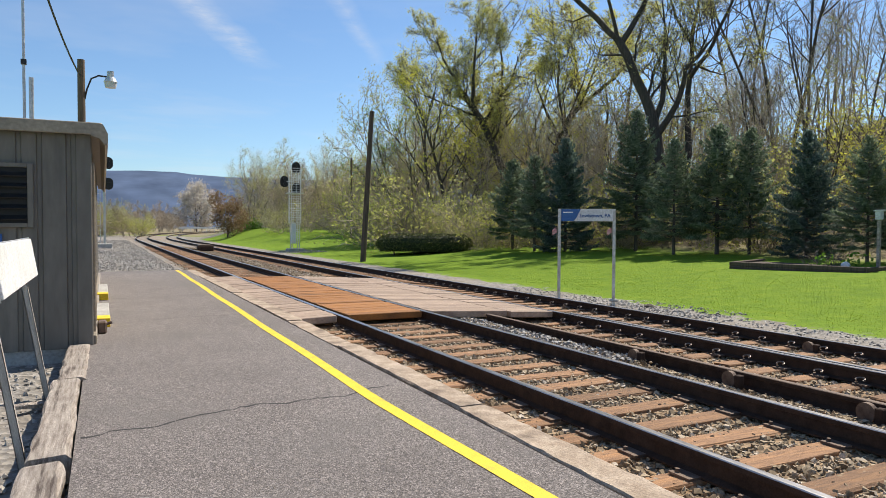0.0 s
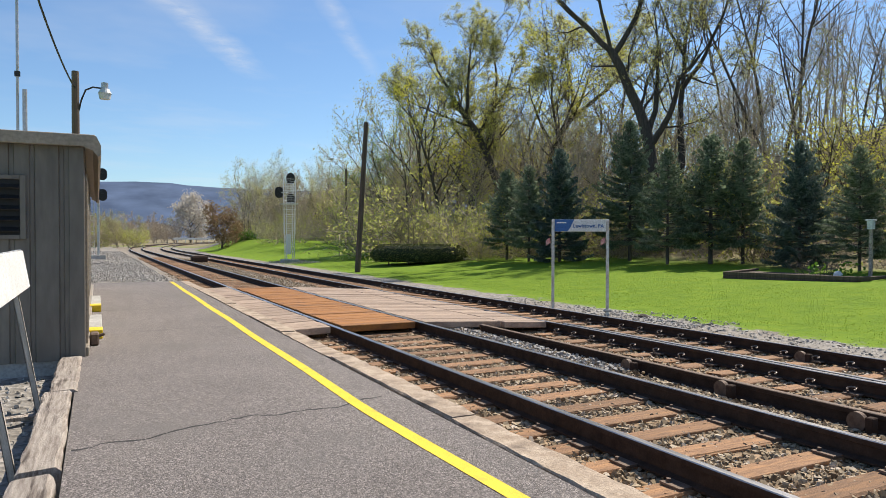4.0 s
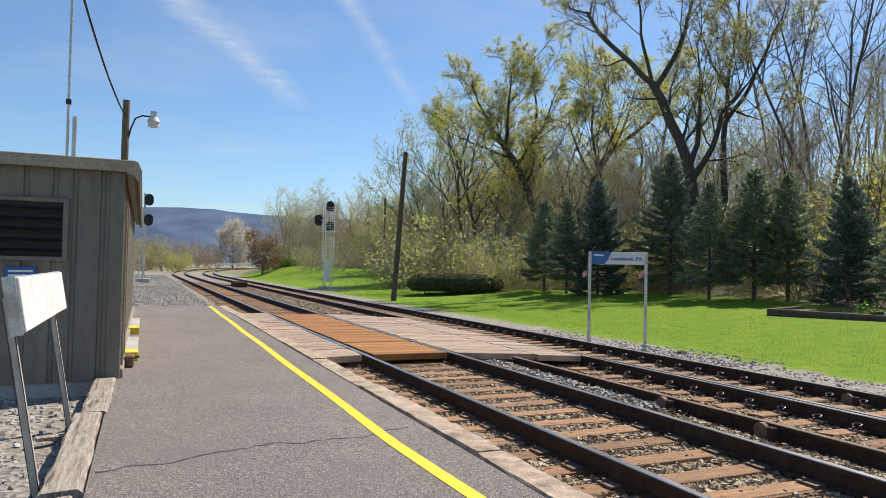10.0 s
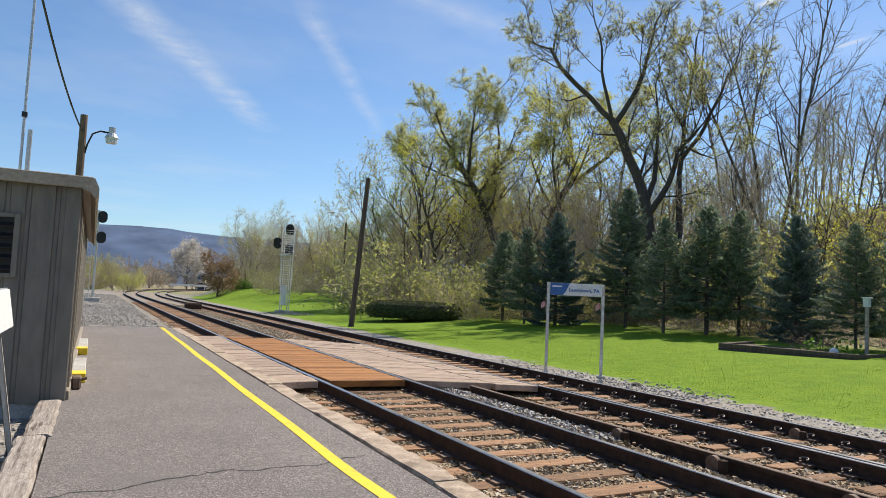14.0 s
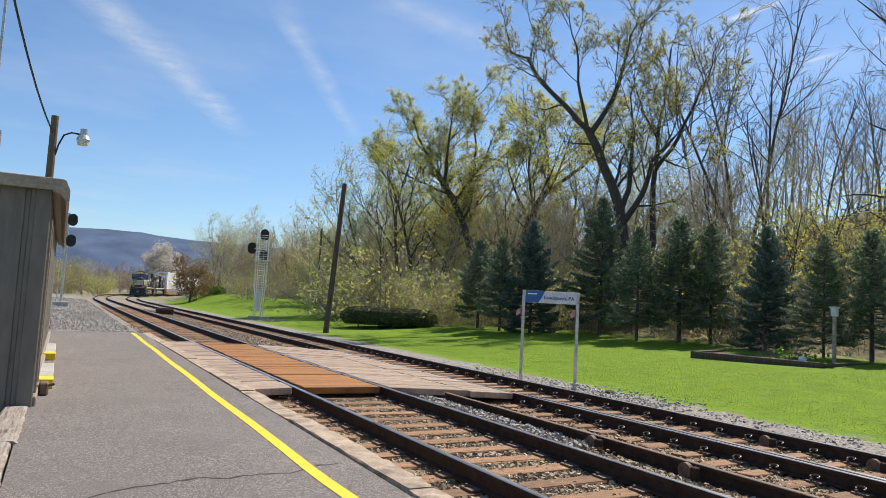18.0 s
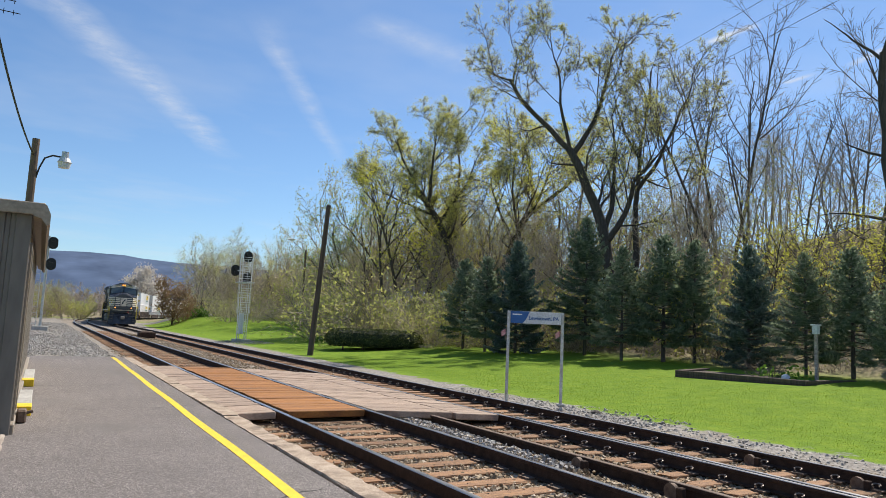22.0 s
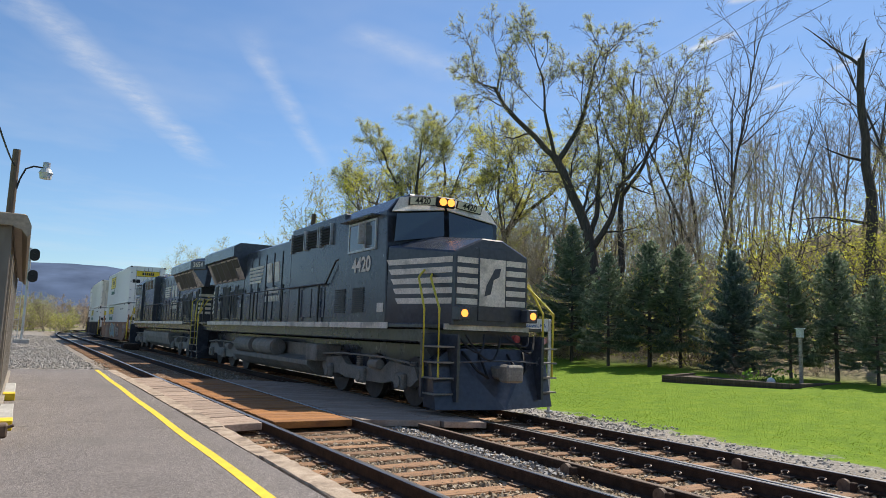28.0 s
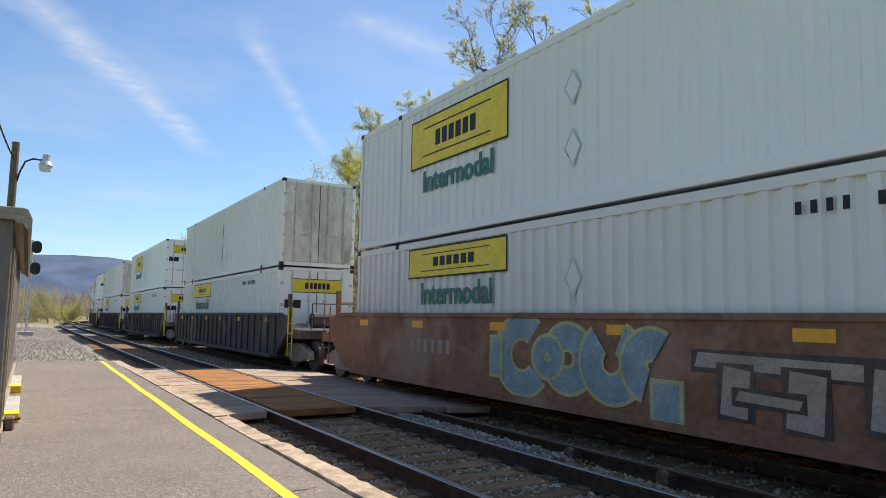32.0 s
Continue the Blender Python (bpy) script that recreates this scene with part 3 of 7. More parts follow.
def build_ballast():
    rng = np.random.default_rng(7)

    def scatter(x0, x1, y0, y1, per, lift):
        n = int((x1 - x0) * (y1 - y0) * per)
        xs, ys = rng.uniform(x0, x1, n), rng.uniform(y0, y1, n)
        return [(x, y, ground_z(x, y) + lift + h) for x, y, h in zip(xs, ys, rng.uniform(-0.015, 0.02, n))]

    near = scatter(2.72, 6.3, 1.2, 9.6, 900, 0.0) + scatter(6.3, 10.6, 1.2, 12, 420, 0.0) + scatter(5.55, 6.2, 5, 9.5, 200, 0.04)
    near += scatter(2.72, 10.2, 18.6, 32, 70, 0.012) + scatter(5.4, 7.2, 19, 60, 60, 0.03)
    stones("ballast", near, rng, 0.021, stone_material("ballast_stone", [(0.0, (0.17, 0.12, 0.07)), (0.5, (0.33, 0.25, 0.155)), (0.85, (0.44, 0.35, 0.24)), (1, (0.6, 0.52, 0.42))]), "grey and brown crushed stone ballast between the ties")
    pale = scatter(5.5, 6.15, 5.2, 10, 350, 0.05) + scatter(10.4, 13.2, 9.8, 13.2, 60, 0.01) + scatter(-1.6, 2.6, 22.5, 48, 65, 0.012) + scatter(-3.5, 2.7, 48, 90, 26, 0.02) + scatter(10.2, 12.6, 2, 18, 70, 0.0) + scatter(-2.2, -0.45, 2.0, 7.7, 90, 0.0)
    pale += scatter(12.6, 15.4, 50, 56, 60, 0.03)
    stones("gravel", pale, rng, 0.022, stone_material("gravel_stone", [(0.0, (0.2, 0.185, 0.165)), (0.5, (0.36, 0.335, 0.3)), (1, (0.54, 0.515, 0.475))]), "pale grey loose gravel beside the tracks")


def build_deck():
    deck = tagged(new("crossing_deck"), "wooden plank crossing over the tracks, grey and rusty", "crossing", kind="structure")
    rng = random.Random(11)
    zones = ((2.74, 3.41, 9.45, 19.3, "deck_grey", 0.0, 0.02), (3.60, 4.945, 9.55, 19.2, "deck_rust", 0.0, 0.0), (5.07, 6.62, 9.5, 19.0, "deck_grey", 0.0, -0.07), (6.64, 7.56, 9.42, 18.9, "deck_grey", -0.072, -0.12))
    for x0, x1, y0, y1, mat, za, zb in zones:
        y = y0
        while y < y1 - 0.1:
            w = 0.235 + rng.uniform(-0.01, 0.01)
            bm = boxed(x0 + rng.uniform(0, 0.02), x1 - rng.uniform(0, 0.02), y, min(y + w, y1) - 0.012, -0.11, 0.0, 0.008)
            h = rng.uniform(-0.009, 0.006)
            for v in bm.verts:
                v.co.z += za + (zb - za) * (v.co.x - x0) / (x1 - x0) + h
            part("plank", bm, M[mat], deck)
            y += w


def build_rail_rollers():
    for x, ys, z in ((5.9, (2.4, 3.85, 5.3), -0.19), (8.98, (3.7, 5.2), -0.3)):
        for y in ys:
            r = thing("rail_roller", "rusty steel roller disc beside a spare rail", "roller", "rollers along the spare rails", pose(x, y, z))
            part("disc", rod(bmesh.new(), (-0.05, 0, 0.06), (0.0, 0, 0.06), 0.085, 20), M["rail_rust"], r)
            part("bracket", boxed(-0.06, 0.02, -0.15, -0.08, -0.06, 0.12, 0.008), M["rail_side"], r)


M["clip"] = surface("clip", (0.1, 0.08, 0.065), (0.24, 0.2, 0.17), 20, 0.5, 0.5, 0.1, 0.001)
build_ties()
build_ballast()
build_deck()
build_rail_rollers()


# ---- things beside the tracks ----
M["shed_metal"] = surface("shed_metal", (0.15, 0.132, 0.11), (0.2, 0.178, 0.15), 1.2, 0.5, 0.0, 0.05, 0.001, (1, 1, 0.25), patch=(0.13, 0.112, 0.092), patch_scale=0.6)
M["shed_trim"] = surface("shed_trim", (0.27, 0.225, 0.17), (0.36, 0.3, 0.23), 2.5, 0.5, 0, 0.05, 0.001)
M["concrete"] = surface("concrete", (0.33, 0.32, 0.3), (0.47, 0.46, 0.43), 3, 0.9, 0, 0.3, 0.004)
M["sign_blue"] = surface("sign_blue", (0.015, 0.09, 0.3), (0.02, 0.12, 0.37), 3, 0.4, 0, 0.02, 0.001)
M["sign_grey"] = surface("sign_grey", (0.55, 0.58, 0.6), (0.66, 0.69, 0.71), 3, 0.4, 0, 0.02, 0.001)
M["pole_wood"] = surface("pole_wood", (0.06, 0.042, 0.03), (0.14, 0.1, 0.075), 2, 0.9, 0, 0.6, 0.006, (8, 8, 0.6))
M["pole_brown"] = surface("pole_brown", (0.1, 0.07, 0.05), (0.2, 0.15, 0.11), 2, 0.9, 0, 0.6, 0.006, (8, 8, 0.6))
M["cable"] = surface("cable", (0.015, 0.015, 0.015), (0.03, 0.03, 0.03), 8, 0.6, 0, 0, 0.001)
M["bark"] = surface("bark", (0.055, 0.045, 0.037), (0.13, 0.112, 0.093), 3, 0.95, 0, 0.5, 0.02, (4, 4, 0.7))
M["flag_red"] = surface("flag_red", (0.45, 0.12, 0.12), (0.65, 0.45, 0.45), 12, 0.8, 0, 0, 0.001, (1, 1, 3))
M["mulch"] = surface("mulch", (0.05, 0.037, 0.027), (0.14, 0.11, 0.085), 9, 0.95, 0, 0.8, 0.02)


def build_shed():
    S = thing("shed", "brown ribbed metal shed with a louvred vent", "shed", m=pose(0, 0, 0))
    x1, y0, y1, h = -0.11, 7.78, 20.0, 2.5
    x0 = -5.5
    part("core", boxed(x0 + 0.03, x1 - 0.03, y0 + 0.03, y1, 0.02, h), M["shed_metal"], S)
    # ribbed sheets on the end and on the long side
    def sheet(along_x, a0, a1, at, out):
        bm, prof, u = bmesh.new(), [], a0
        k = 0
        while u < a1:
            w = 0.23 if k % 3 else 0.14
            prof += [(u, 0.0), (u + w, 0.0), (u + w + 0.012, -0.022), (u + w + 0.05, -0.022), (u + w + 0.062, 0.0)]
            u += w + 0.062
            k += 1
        prof = [(min(p, a1), d) for p, d in prof]
        lo, hi = [], []
        for p, d in prof:
            c = (p, at - out * d) if along_x else (at - out * d, p)
            lo.append(bm.verts.new((*c, 0.02)))
            hi.append(bm.verts.new((*c, h)))
        for i in range(len(prof) - 1):
            if prof[i + 1][0] > prof[i][0]:
                bm.faces.new((lo[i], lo[i + 1], hi[i + 1], hi[i]))
        bmesh.ops.remove_doubles(bm, verts=bm.verts, dist=0.0005)
        bmesh.ops.recalc_face_normals(bm, faces=bm.faces)
        return bm
    part("end_sheet", sheet(True, x0, x1 - 0.14, y0, 1), M["shed_metal"], S, "ribbed brown metal cladding")
    part("side_sheet", sheet(False, y0 + 0.14, y1, x1, -1), M["shed_metal"], S, "ribbed brown metal cladding")
    cr = boxed(x1 - 0.14, x1 + 0.025, y0 - 0.025, y0 + 0.14, 0.02, h, 0.01)
    part("corner_trim", cr, M["shed_metal"], S)
    part("door_jamb", boxed(x1 + 0.004, x1 + 0.05, y0 + 0.32, y0 + 0.4, 0.05, 2.2, 0.006), M["shed_trim"], S, "tan door jamb")
    part("door_jamb", boxed(x1 + 0.004, x1 + 0.05, y0 + 1.3, y0 + 1.38, 0.05, 2.2, 0.006), M["shed_trim"], S, "tan door jamb")
    part("door", boxed(x1 + 0.003, x1 + 0.03, y0 + 0.4, y0 + 1.3, 0.06, 2.15, 0.006), M["shed_metal"], S)
    part("base_strip", boxed(x1 - 0.02, x1 + 0.06, y0 + 0.02, y1, -0.02, 0.16, 0.01), M["shed_trim"], S, "tan board along the foot of the wall")
    part("footing", boxed(x0, x1 - 0.01, y0 + 0.03, y1, -0.3, 0.02), M["concrete"], S)
    roof = part("roof", boxed(x0 - 0.2, x1 + 0.14, y0 - 0.1, y1 + 0.2, h + 0.06, h + 0.13, 0.01), M["shed_trim"], S, "tan metal roof")
    part("fascia", boxed(x0 - 0.2, x1 + 0.13, y0 - 0.135, y0 - 0.1, h - 0.015, h + 0.125, 0.008), M["shed_trim"], roof)
    gut = prism(bmesh.new(), [(x1 + 0.03, h - 0.03), (x1 + 0.11, h - 0.05), (x1 + 0.17, h - 0.13), (x1 + 0.2, h - 0.1), (x1 + 0.2, h + 0.0), (x1 + 0.15, h + 0.11), (x1 + 0.03, h + 0.11)], "y", y0 - 0.14, y1)
    part("gutter", gut, M["shed_trim"], roof)
    # louvred vent
    v = part("vent", boxed(-1.42, -0.7, y0 - 0.03, y0 - 0.012, 1.46, 2.1), M["grille"], S, "dark louvred vent")
    for q in ((-1.46, -1.4, 1.42, 2.14), (-0.73, -0.67, 1.42, 2.14), (-1.4, -0.73, 1.42, 1.47), (-1.4, -0.73, 2.09, 2.14)):
        part("vent_frame", boxed(q[0], q[1], y0 - 0.055, y0 - 0.005, q[2], q[3], 0.005), M["shed_metal"], v)
    for k in range(5):
        sl = boxed(-1.395, -0.735, -0.035, 0.035, -0.008, 0.008)
        o = part("slat", sl, M["black_steel"], v)
        o.matrix_basis = pose(0, y0 - 0.055, 1.53 + k * 0.12, 38, 0, 0)
    # small blue notice
    n = thing("notice_sign", "small blue sign with white lettering bars on the shed", "sign", m=pose(-1.13, y0 - 0.035, 1.24))
    part("plate", boxed(-0.155, 0.155, -0.01, 0.0, -0.13, 0.11, 0.004), M["sign_blue"], n)
    for z in (0.06, 0.01, -0.04):
        part("lettering_bar", boxed(-0.12, 0.12, -0.014, -0.0101, z - 0.012, z + 0.012), M["white_paint"], n)


def build_board_sign():
    s = thing("board_sign", "white board sign in a metal case on two leaning metal posts", "sign", m=pose(-0.47, 4.9, 0, 0, -9.3, 0))
    for y in (-1.05, 1.09):
        post = bmesh.new()
        box(post, -0.024, 0.024, y - 0.022, y - 0.017, -0.14, 1.2)
        box(post, -0.024, -0.019, y - 0.022, y + 0.022, -0.14, 1.2)
        box(post, 0.019, 0.024, y - 0.022, y + 0.022, -0.14, 1.2)
        part("post", post, M["post_grey"], s, "weathered grey channel post")
    bd = part("board", boxed(0.095, 0.115, -1.25, 1.2, 0.98, 1.32, 0.004), M["white_paint"], s)
    part("case_bottom", boxed(0.03, 0.094, -1.26, 1.21, 0.97, 0.99, 0.004), M["galv"], bd)
    part("case_top", boxed(0.03, 0.094, -1.26, 1.21, 1.31, 1.33, 0.004), M["galv"], bd)
    part("end_plate", boxed(0.026, 0.098, -1.275, -1.262, 0.965, 1.335, 0.002), M["galv"], bd)
    part("end_plate", boxed(0.026, 0.098, 1.212, 1.225, 0.965, 1.335, 0.002), M["galv"], bd)
    part("back_panel", boxed(0.0245, 0.0295, -1.26, 1.21, 0.97, 1.33), M["galv"], bd)


def build_timbers():
    rng = random.Random(5)
    for y0, y1, dx in ((-4.0, 0.9, -0.07), (0.95, 3.24, -0.06), (3.36, 5.7, -0.04), (5.72, 7.74, 0.0)):
        bm = bmesh.new()
        n = 14
        for i in range(n + 1):
            y = y0 + (y1 - y0) * i / n
            e = 0.012
            for x, z in ((-0.35, -0.1), (-0.35, 0.055), (-0.33, 0.075), (-0.15, 0.075), (-0.125, 0.055), (-0.125, -0.1)):
                bm.verts.new((x + dx + rng.uniform(-e, e), y, z + rng.uniform(-e, e) * 0.6))
        bm.verts.ensure_lookup_table()
        for i in range(n):
            for j in range(6):
                a, b = i * 6 + j, i * 6 + (j + 1) % 6
                bm.faces.new((bm.verts[a], bm.verts[b], bm.verts[b + 6], bm.verts[a + 6]))
        bm.faces.new([bm.verts[j] for j in range(6)][::-1])
        bm.faces.new([bm.verts[n * 6 + j] for j in range(6)])
        bmesh.ops.recalc_face_normals(bm, faces=bm.faces)
        tagged(link("edge_timber", bm, M["timber_old"]), "cracked weathered timber along the platform edge", "timber", "timbers along the platform")
    b = thing("wood_scrap", "splintered scrap of wood on the gravel", "wood", m=pose(-0.5, 5.5, -0.1, 4, 6, 35))
    part("splinter", prism(bmesh.new(), [(-0.2, -0.04), (0.1, -0.05), (0.24, 0.0), (0.05, 0.05), (-0.18, 0.03)], "z", 0, 0.03), M["timber_old"], b)
    # step with a yellow edge at the shed door
    st = thing("door_step", "concrete step with yellow edges beside the shed", "step", m=pose(-0.02, 0, 0))
    for y0, y1 in ((9.3, 11.5), (13.2, 15.7)):
        part("block", boxed(-0.06, 0.12, y0, y1, 0.05, 0.17, 0.01), M["concrete"], st)
        part("yellow_edge", boxed(-0.065, 0.125, y0 - 0.02, y0 + 0.35, 0.053, 0.176, 0.006), M["yellow_paint"], st)
    hy = thing("door_stop", "rusty metal fitting at the foot of the shed", "fitting", m=pose(-0.02, 8.75, 0.05))
    part("bracket", boxed(-0.03, 0.08, -0.12, 0.12, 0.0, 0.16, 0.02), M["rail_rust"], hy)
    part("pin", rod(bmesh.new(), (0.02, 0, 0.1), (0.14, 0.02, 0.13), 0.02, 8), M["rail_rust"], hy)


def build_cracks():
    rng = random.Random(8)
    M["crack"] = surface("crack", (0.02, 0.019, 0.018), (0.05, 0.047, 0.045), 20, 0.95)
    for y0, w in ((4.1, 0.014), (9.9, 0.012), (13.5, 0.011)):
        bm, x, y, row = bmesh.new(), -0.12, y0 - 0.25, []
        while x < 2.34:
            t = (x + 0.12) / 2.46
            yy = y + 0.5 * t + 0.06 * math.sin(x * 4.0 + y0) + 0.025 * math.sin(x * 13.0) + rng.uniform(-0.025, 0.025)
            ww = w * rng.uniform(0.5, 1.4)
            row.append((bm.verts.new((x, yy - ww, 0.0512)), bm.verts.new((x, yy + ww, 0.0512))))
            x += 0.06
        for a, b in zip(row, row[1:]):
            bm.faces.new((a[0], b[0], b[1], a[1]))
        tagged(link("crack", bm, M["crack"]), "dark crack running across the asphalt platform", "crack", kind="structure")


def build_station_sign():
    yaw = math.degrees(math.atan2(12.62 - 13.27, 11.66 - 10.45))
    s = thing("station_sign", "grey and blue station name sign on two metal posts", "sign", m=pose(11.05, 12.95, -0.45, 0, 0, yaw))
    for x in (-0.69, 0.69):
        part("post", boxed(x - 0.035, x + 0.035, -0.035, 0.035, -0.3, 2.37, 0.006), M["galv"], s, "galvanised square post")
        part("foot", boxed(x - 0.1, x + 0.1, -0.1, 0.1, 0.02, 0.09, 0.02), M["concrete"], s)
    pn = part("panel", boxed(-0.65, 0.65, -0.03, 0.03, 2.06, 2.37, 0.004), M["sign_grey"], s)
    bl = prism(bmesh.new(), [(-0.648, 2.062), (-0.34, 2.062), (-0.26, 2.16), (-0.16, 2.368), (-0.648, 2.368)], "y", -0.035, -0.0305)
    part("blue_field", bl, M["sign_blue"], pn, "blue field with a plain white mark")
    part("white_mark", boxed(-0.6, -0.36, -0.039, -0.0355, 2.27, 2.3), M["white_paint"], pn)
    lettering("name", "Lewistown, PA", 0.128, M["sign_blue"], pn, pose(0.2, -0.034, 2.2) @ FRONT, 0.002, 1.0, "blue station name")
    for x in (-0.76, 0.62):
        f = thing("small_flag", "small red and white flag tied to the sign post", "flag", "flags on the sign", pose(s.matrix_basis.translation.x + x * math.cos(radians(yaw)), s.matrix_basis.translation.y + x * math.sin(radians(yaw)), 1.2, 0, 0, yaw) @ Matrix.Scale(0.62, 4))
        part("stick", rod(bmesh.new(), (0, -0.02, -0.05), (0.03, -0.05, 0.5), 0.006, 6), M["timber_old"], f)
        cl = bmesh.new()
        g = [[cl.verts.new((-0.02 - 0.17 * u + 0.02 * v, -0.05 + 0.02 * math.sin(u * 5), 0.42 - 0.22 * v - 0.12 * u)) for u in np.linspace(0, 1, 6)] for v in (0, 0.5, 1)]
        for a, b in zip(g, g[1:]):
            for i in range(5):
                cl.faces.new((a[i], a[i + 1], b[i + 1], b[i]))
        part("cloth", cl, M["flag_red"], f)


def signal_head(parent, x, y, z):
    h = part("signal_head", prism(bmesh.new(), [(x + 0.33 * math.cos(a), z + 0.33 * math.sin(a) + (0.12 if math.sin(a) > 0 else -0.12)) for a in np.linspace(0, 2 * math.pi, 20)[:-1]], "y", y - 0.03, y + 0.03), M["black_steel"], parent, "black oval signal head")
    for dz in (0.2, -0.2):
        part("hood", rod(bmesh.new(), (x, y - 0.28, z + dz), (x, y - 0.03, z + dz), 0.13, 12), M["black_steel"], h)
        part("lens", rod(bmesh.new(), (x, y - 0.045, z + dz), (x, y - 0.031, z + dz), 0.1, 12), M["grille"], h)


def build_signals():
    # mast with two heads beside the near track
    s = thing("signal_mast", "slim galvanised signal mast with two black heads", "signal", "railway signals", pose(0.15, 57, -0.2))
    part("mast", rod(bmesh.new(), (0, 0, 0), (0, 0, 6.9), 0.09, 10), M["galv"], s)
    part("base", boxed(-0.5, 0.5, -0.5, 0.5, -0.1, 0.35, 0.03), M["concrete"], s)
    for x in (-0.62, -0.3):
        part("ladder_side", rod(bmesh.new(), (x, 0.1, 0.2), (x, 0.1, 6.8), 0.025, 6), M["galv"], s)
    for k in range(16):
        part("rung", rod(bmesh.new(), (-0.62, 0.1, 0.5 + k * 0.4), (-0.3, 0.1, 0.5 + k * 0.4), 0.018, 6), M["galv"], s)
    for z in (6.4, 4.85):
        signal_head(s, 0.28, -0.2, z)
        part("bracket", boxed(-0.05, 0.3, -0.18, -0.12, z - 0.04, z + 0.04), M["galv"], s)
    # caged tower beside the far track
    t = thing("signal_tower", "galvanised caged signal tower with black heads", "signal", "railway signals", pose(13.7, 53.4, -0.45))
    part("base", boxed(-0.6, 0.6, -0.6, 0.6, -0.2, 0.2, 0.03), M["concrete"], t)
    for x, y in ((-0.38, -0.38), (0.38, -0.38), (-0.38, 0.38), (0.38, 0.38)):
        part("leg", rod(bmesh.new(), (x * 0.75, y * 0.75, 0.1), (x, y, 6.55), 0.032, 8), M["galv_pale"], t)
    for k in range(16):
        z = 0.8 + k * 0.37
        bm = bmesh.new()
        r = 0.5 if z > 2.2 else 0.36
        pipe(bm, [(r * math.cos(a), r * math.sin(a), z) for a in np.linspace(0, 2 * math.pi, 15)], 0.015, 5)
        part("hoop", bm, M["galv_pale"], t)
        part("rung", rod(bmesh.new(), (-0.3, -0.34, z + 0.18), (0.3, -0.34, z + 0.18), 0.018, 6), M["galv_pale"], t)
    for a in np.linspace(0, 2 * math.pi, 9)[:-1]:
        part("cage_bar", rod(bmesh.new(), (0.5 * math.cos(a), 0.5 * math.sin(a), 2.2), (0.5 * math.cos(a), 0.5 * math.sin(a), 6.3), 0.013, 5), M["galv_pale"], t)
    part("cabinet", boxed(-0.35, 0.0, -0.45, -0.15, 0.6, 2.2, 0.02), M["galv_pale"], t)
    part("platform", boxed(-0.6, 0.6, -0.6, 0.6, 4.55, 4.6), M["galv_pale"], t)
    signal_head(t, 0.12, 0.1, 6.6)
    signal_head(t, 0.15, 0.1, 4.95)
    signal_head(t, -0.72, 0.45, 5.5)
    part("arm", rod(bmesh.new(), (-0.72, 0.5, 5.5), (0, 0.3, 5.5), 0.04, 6), M["galv_pale"], t)


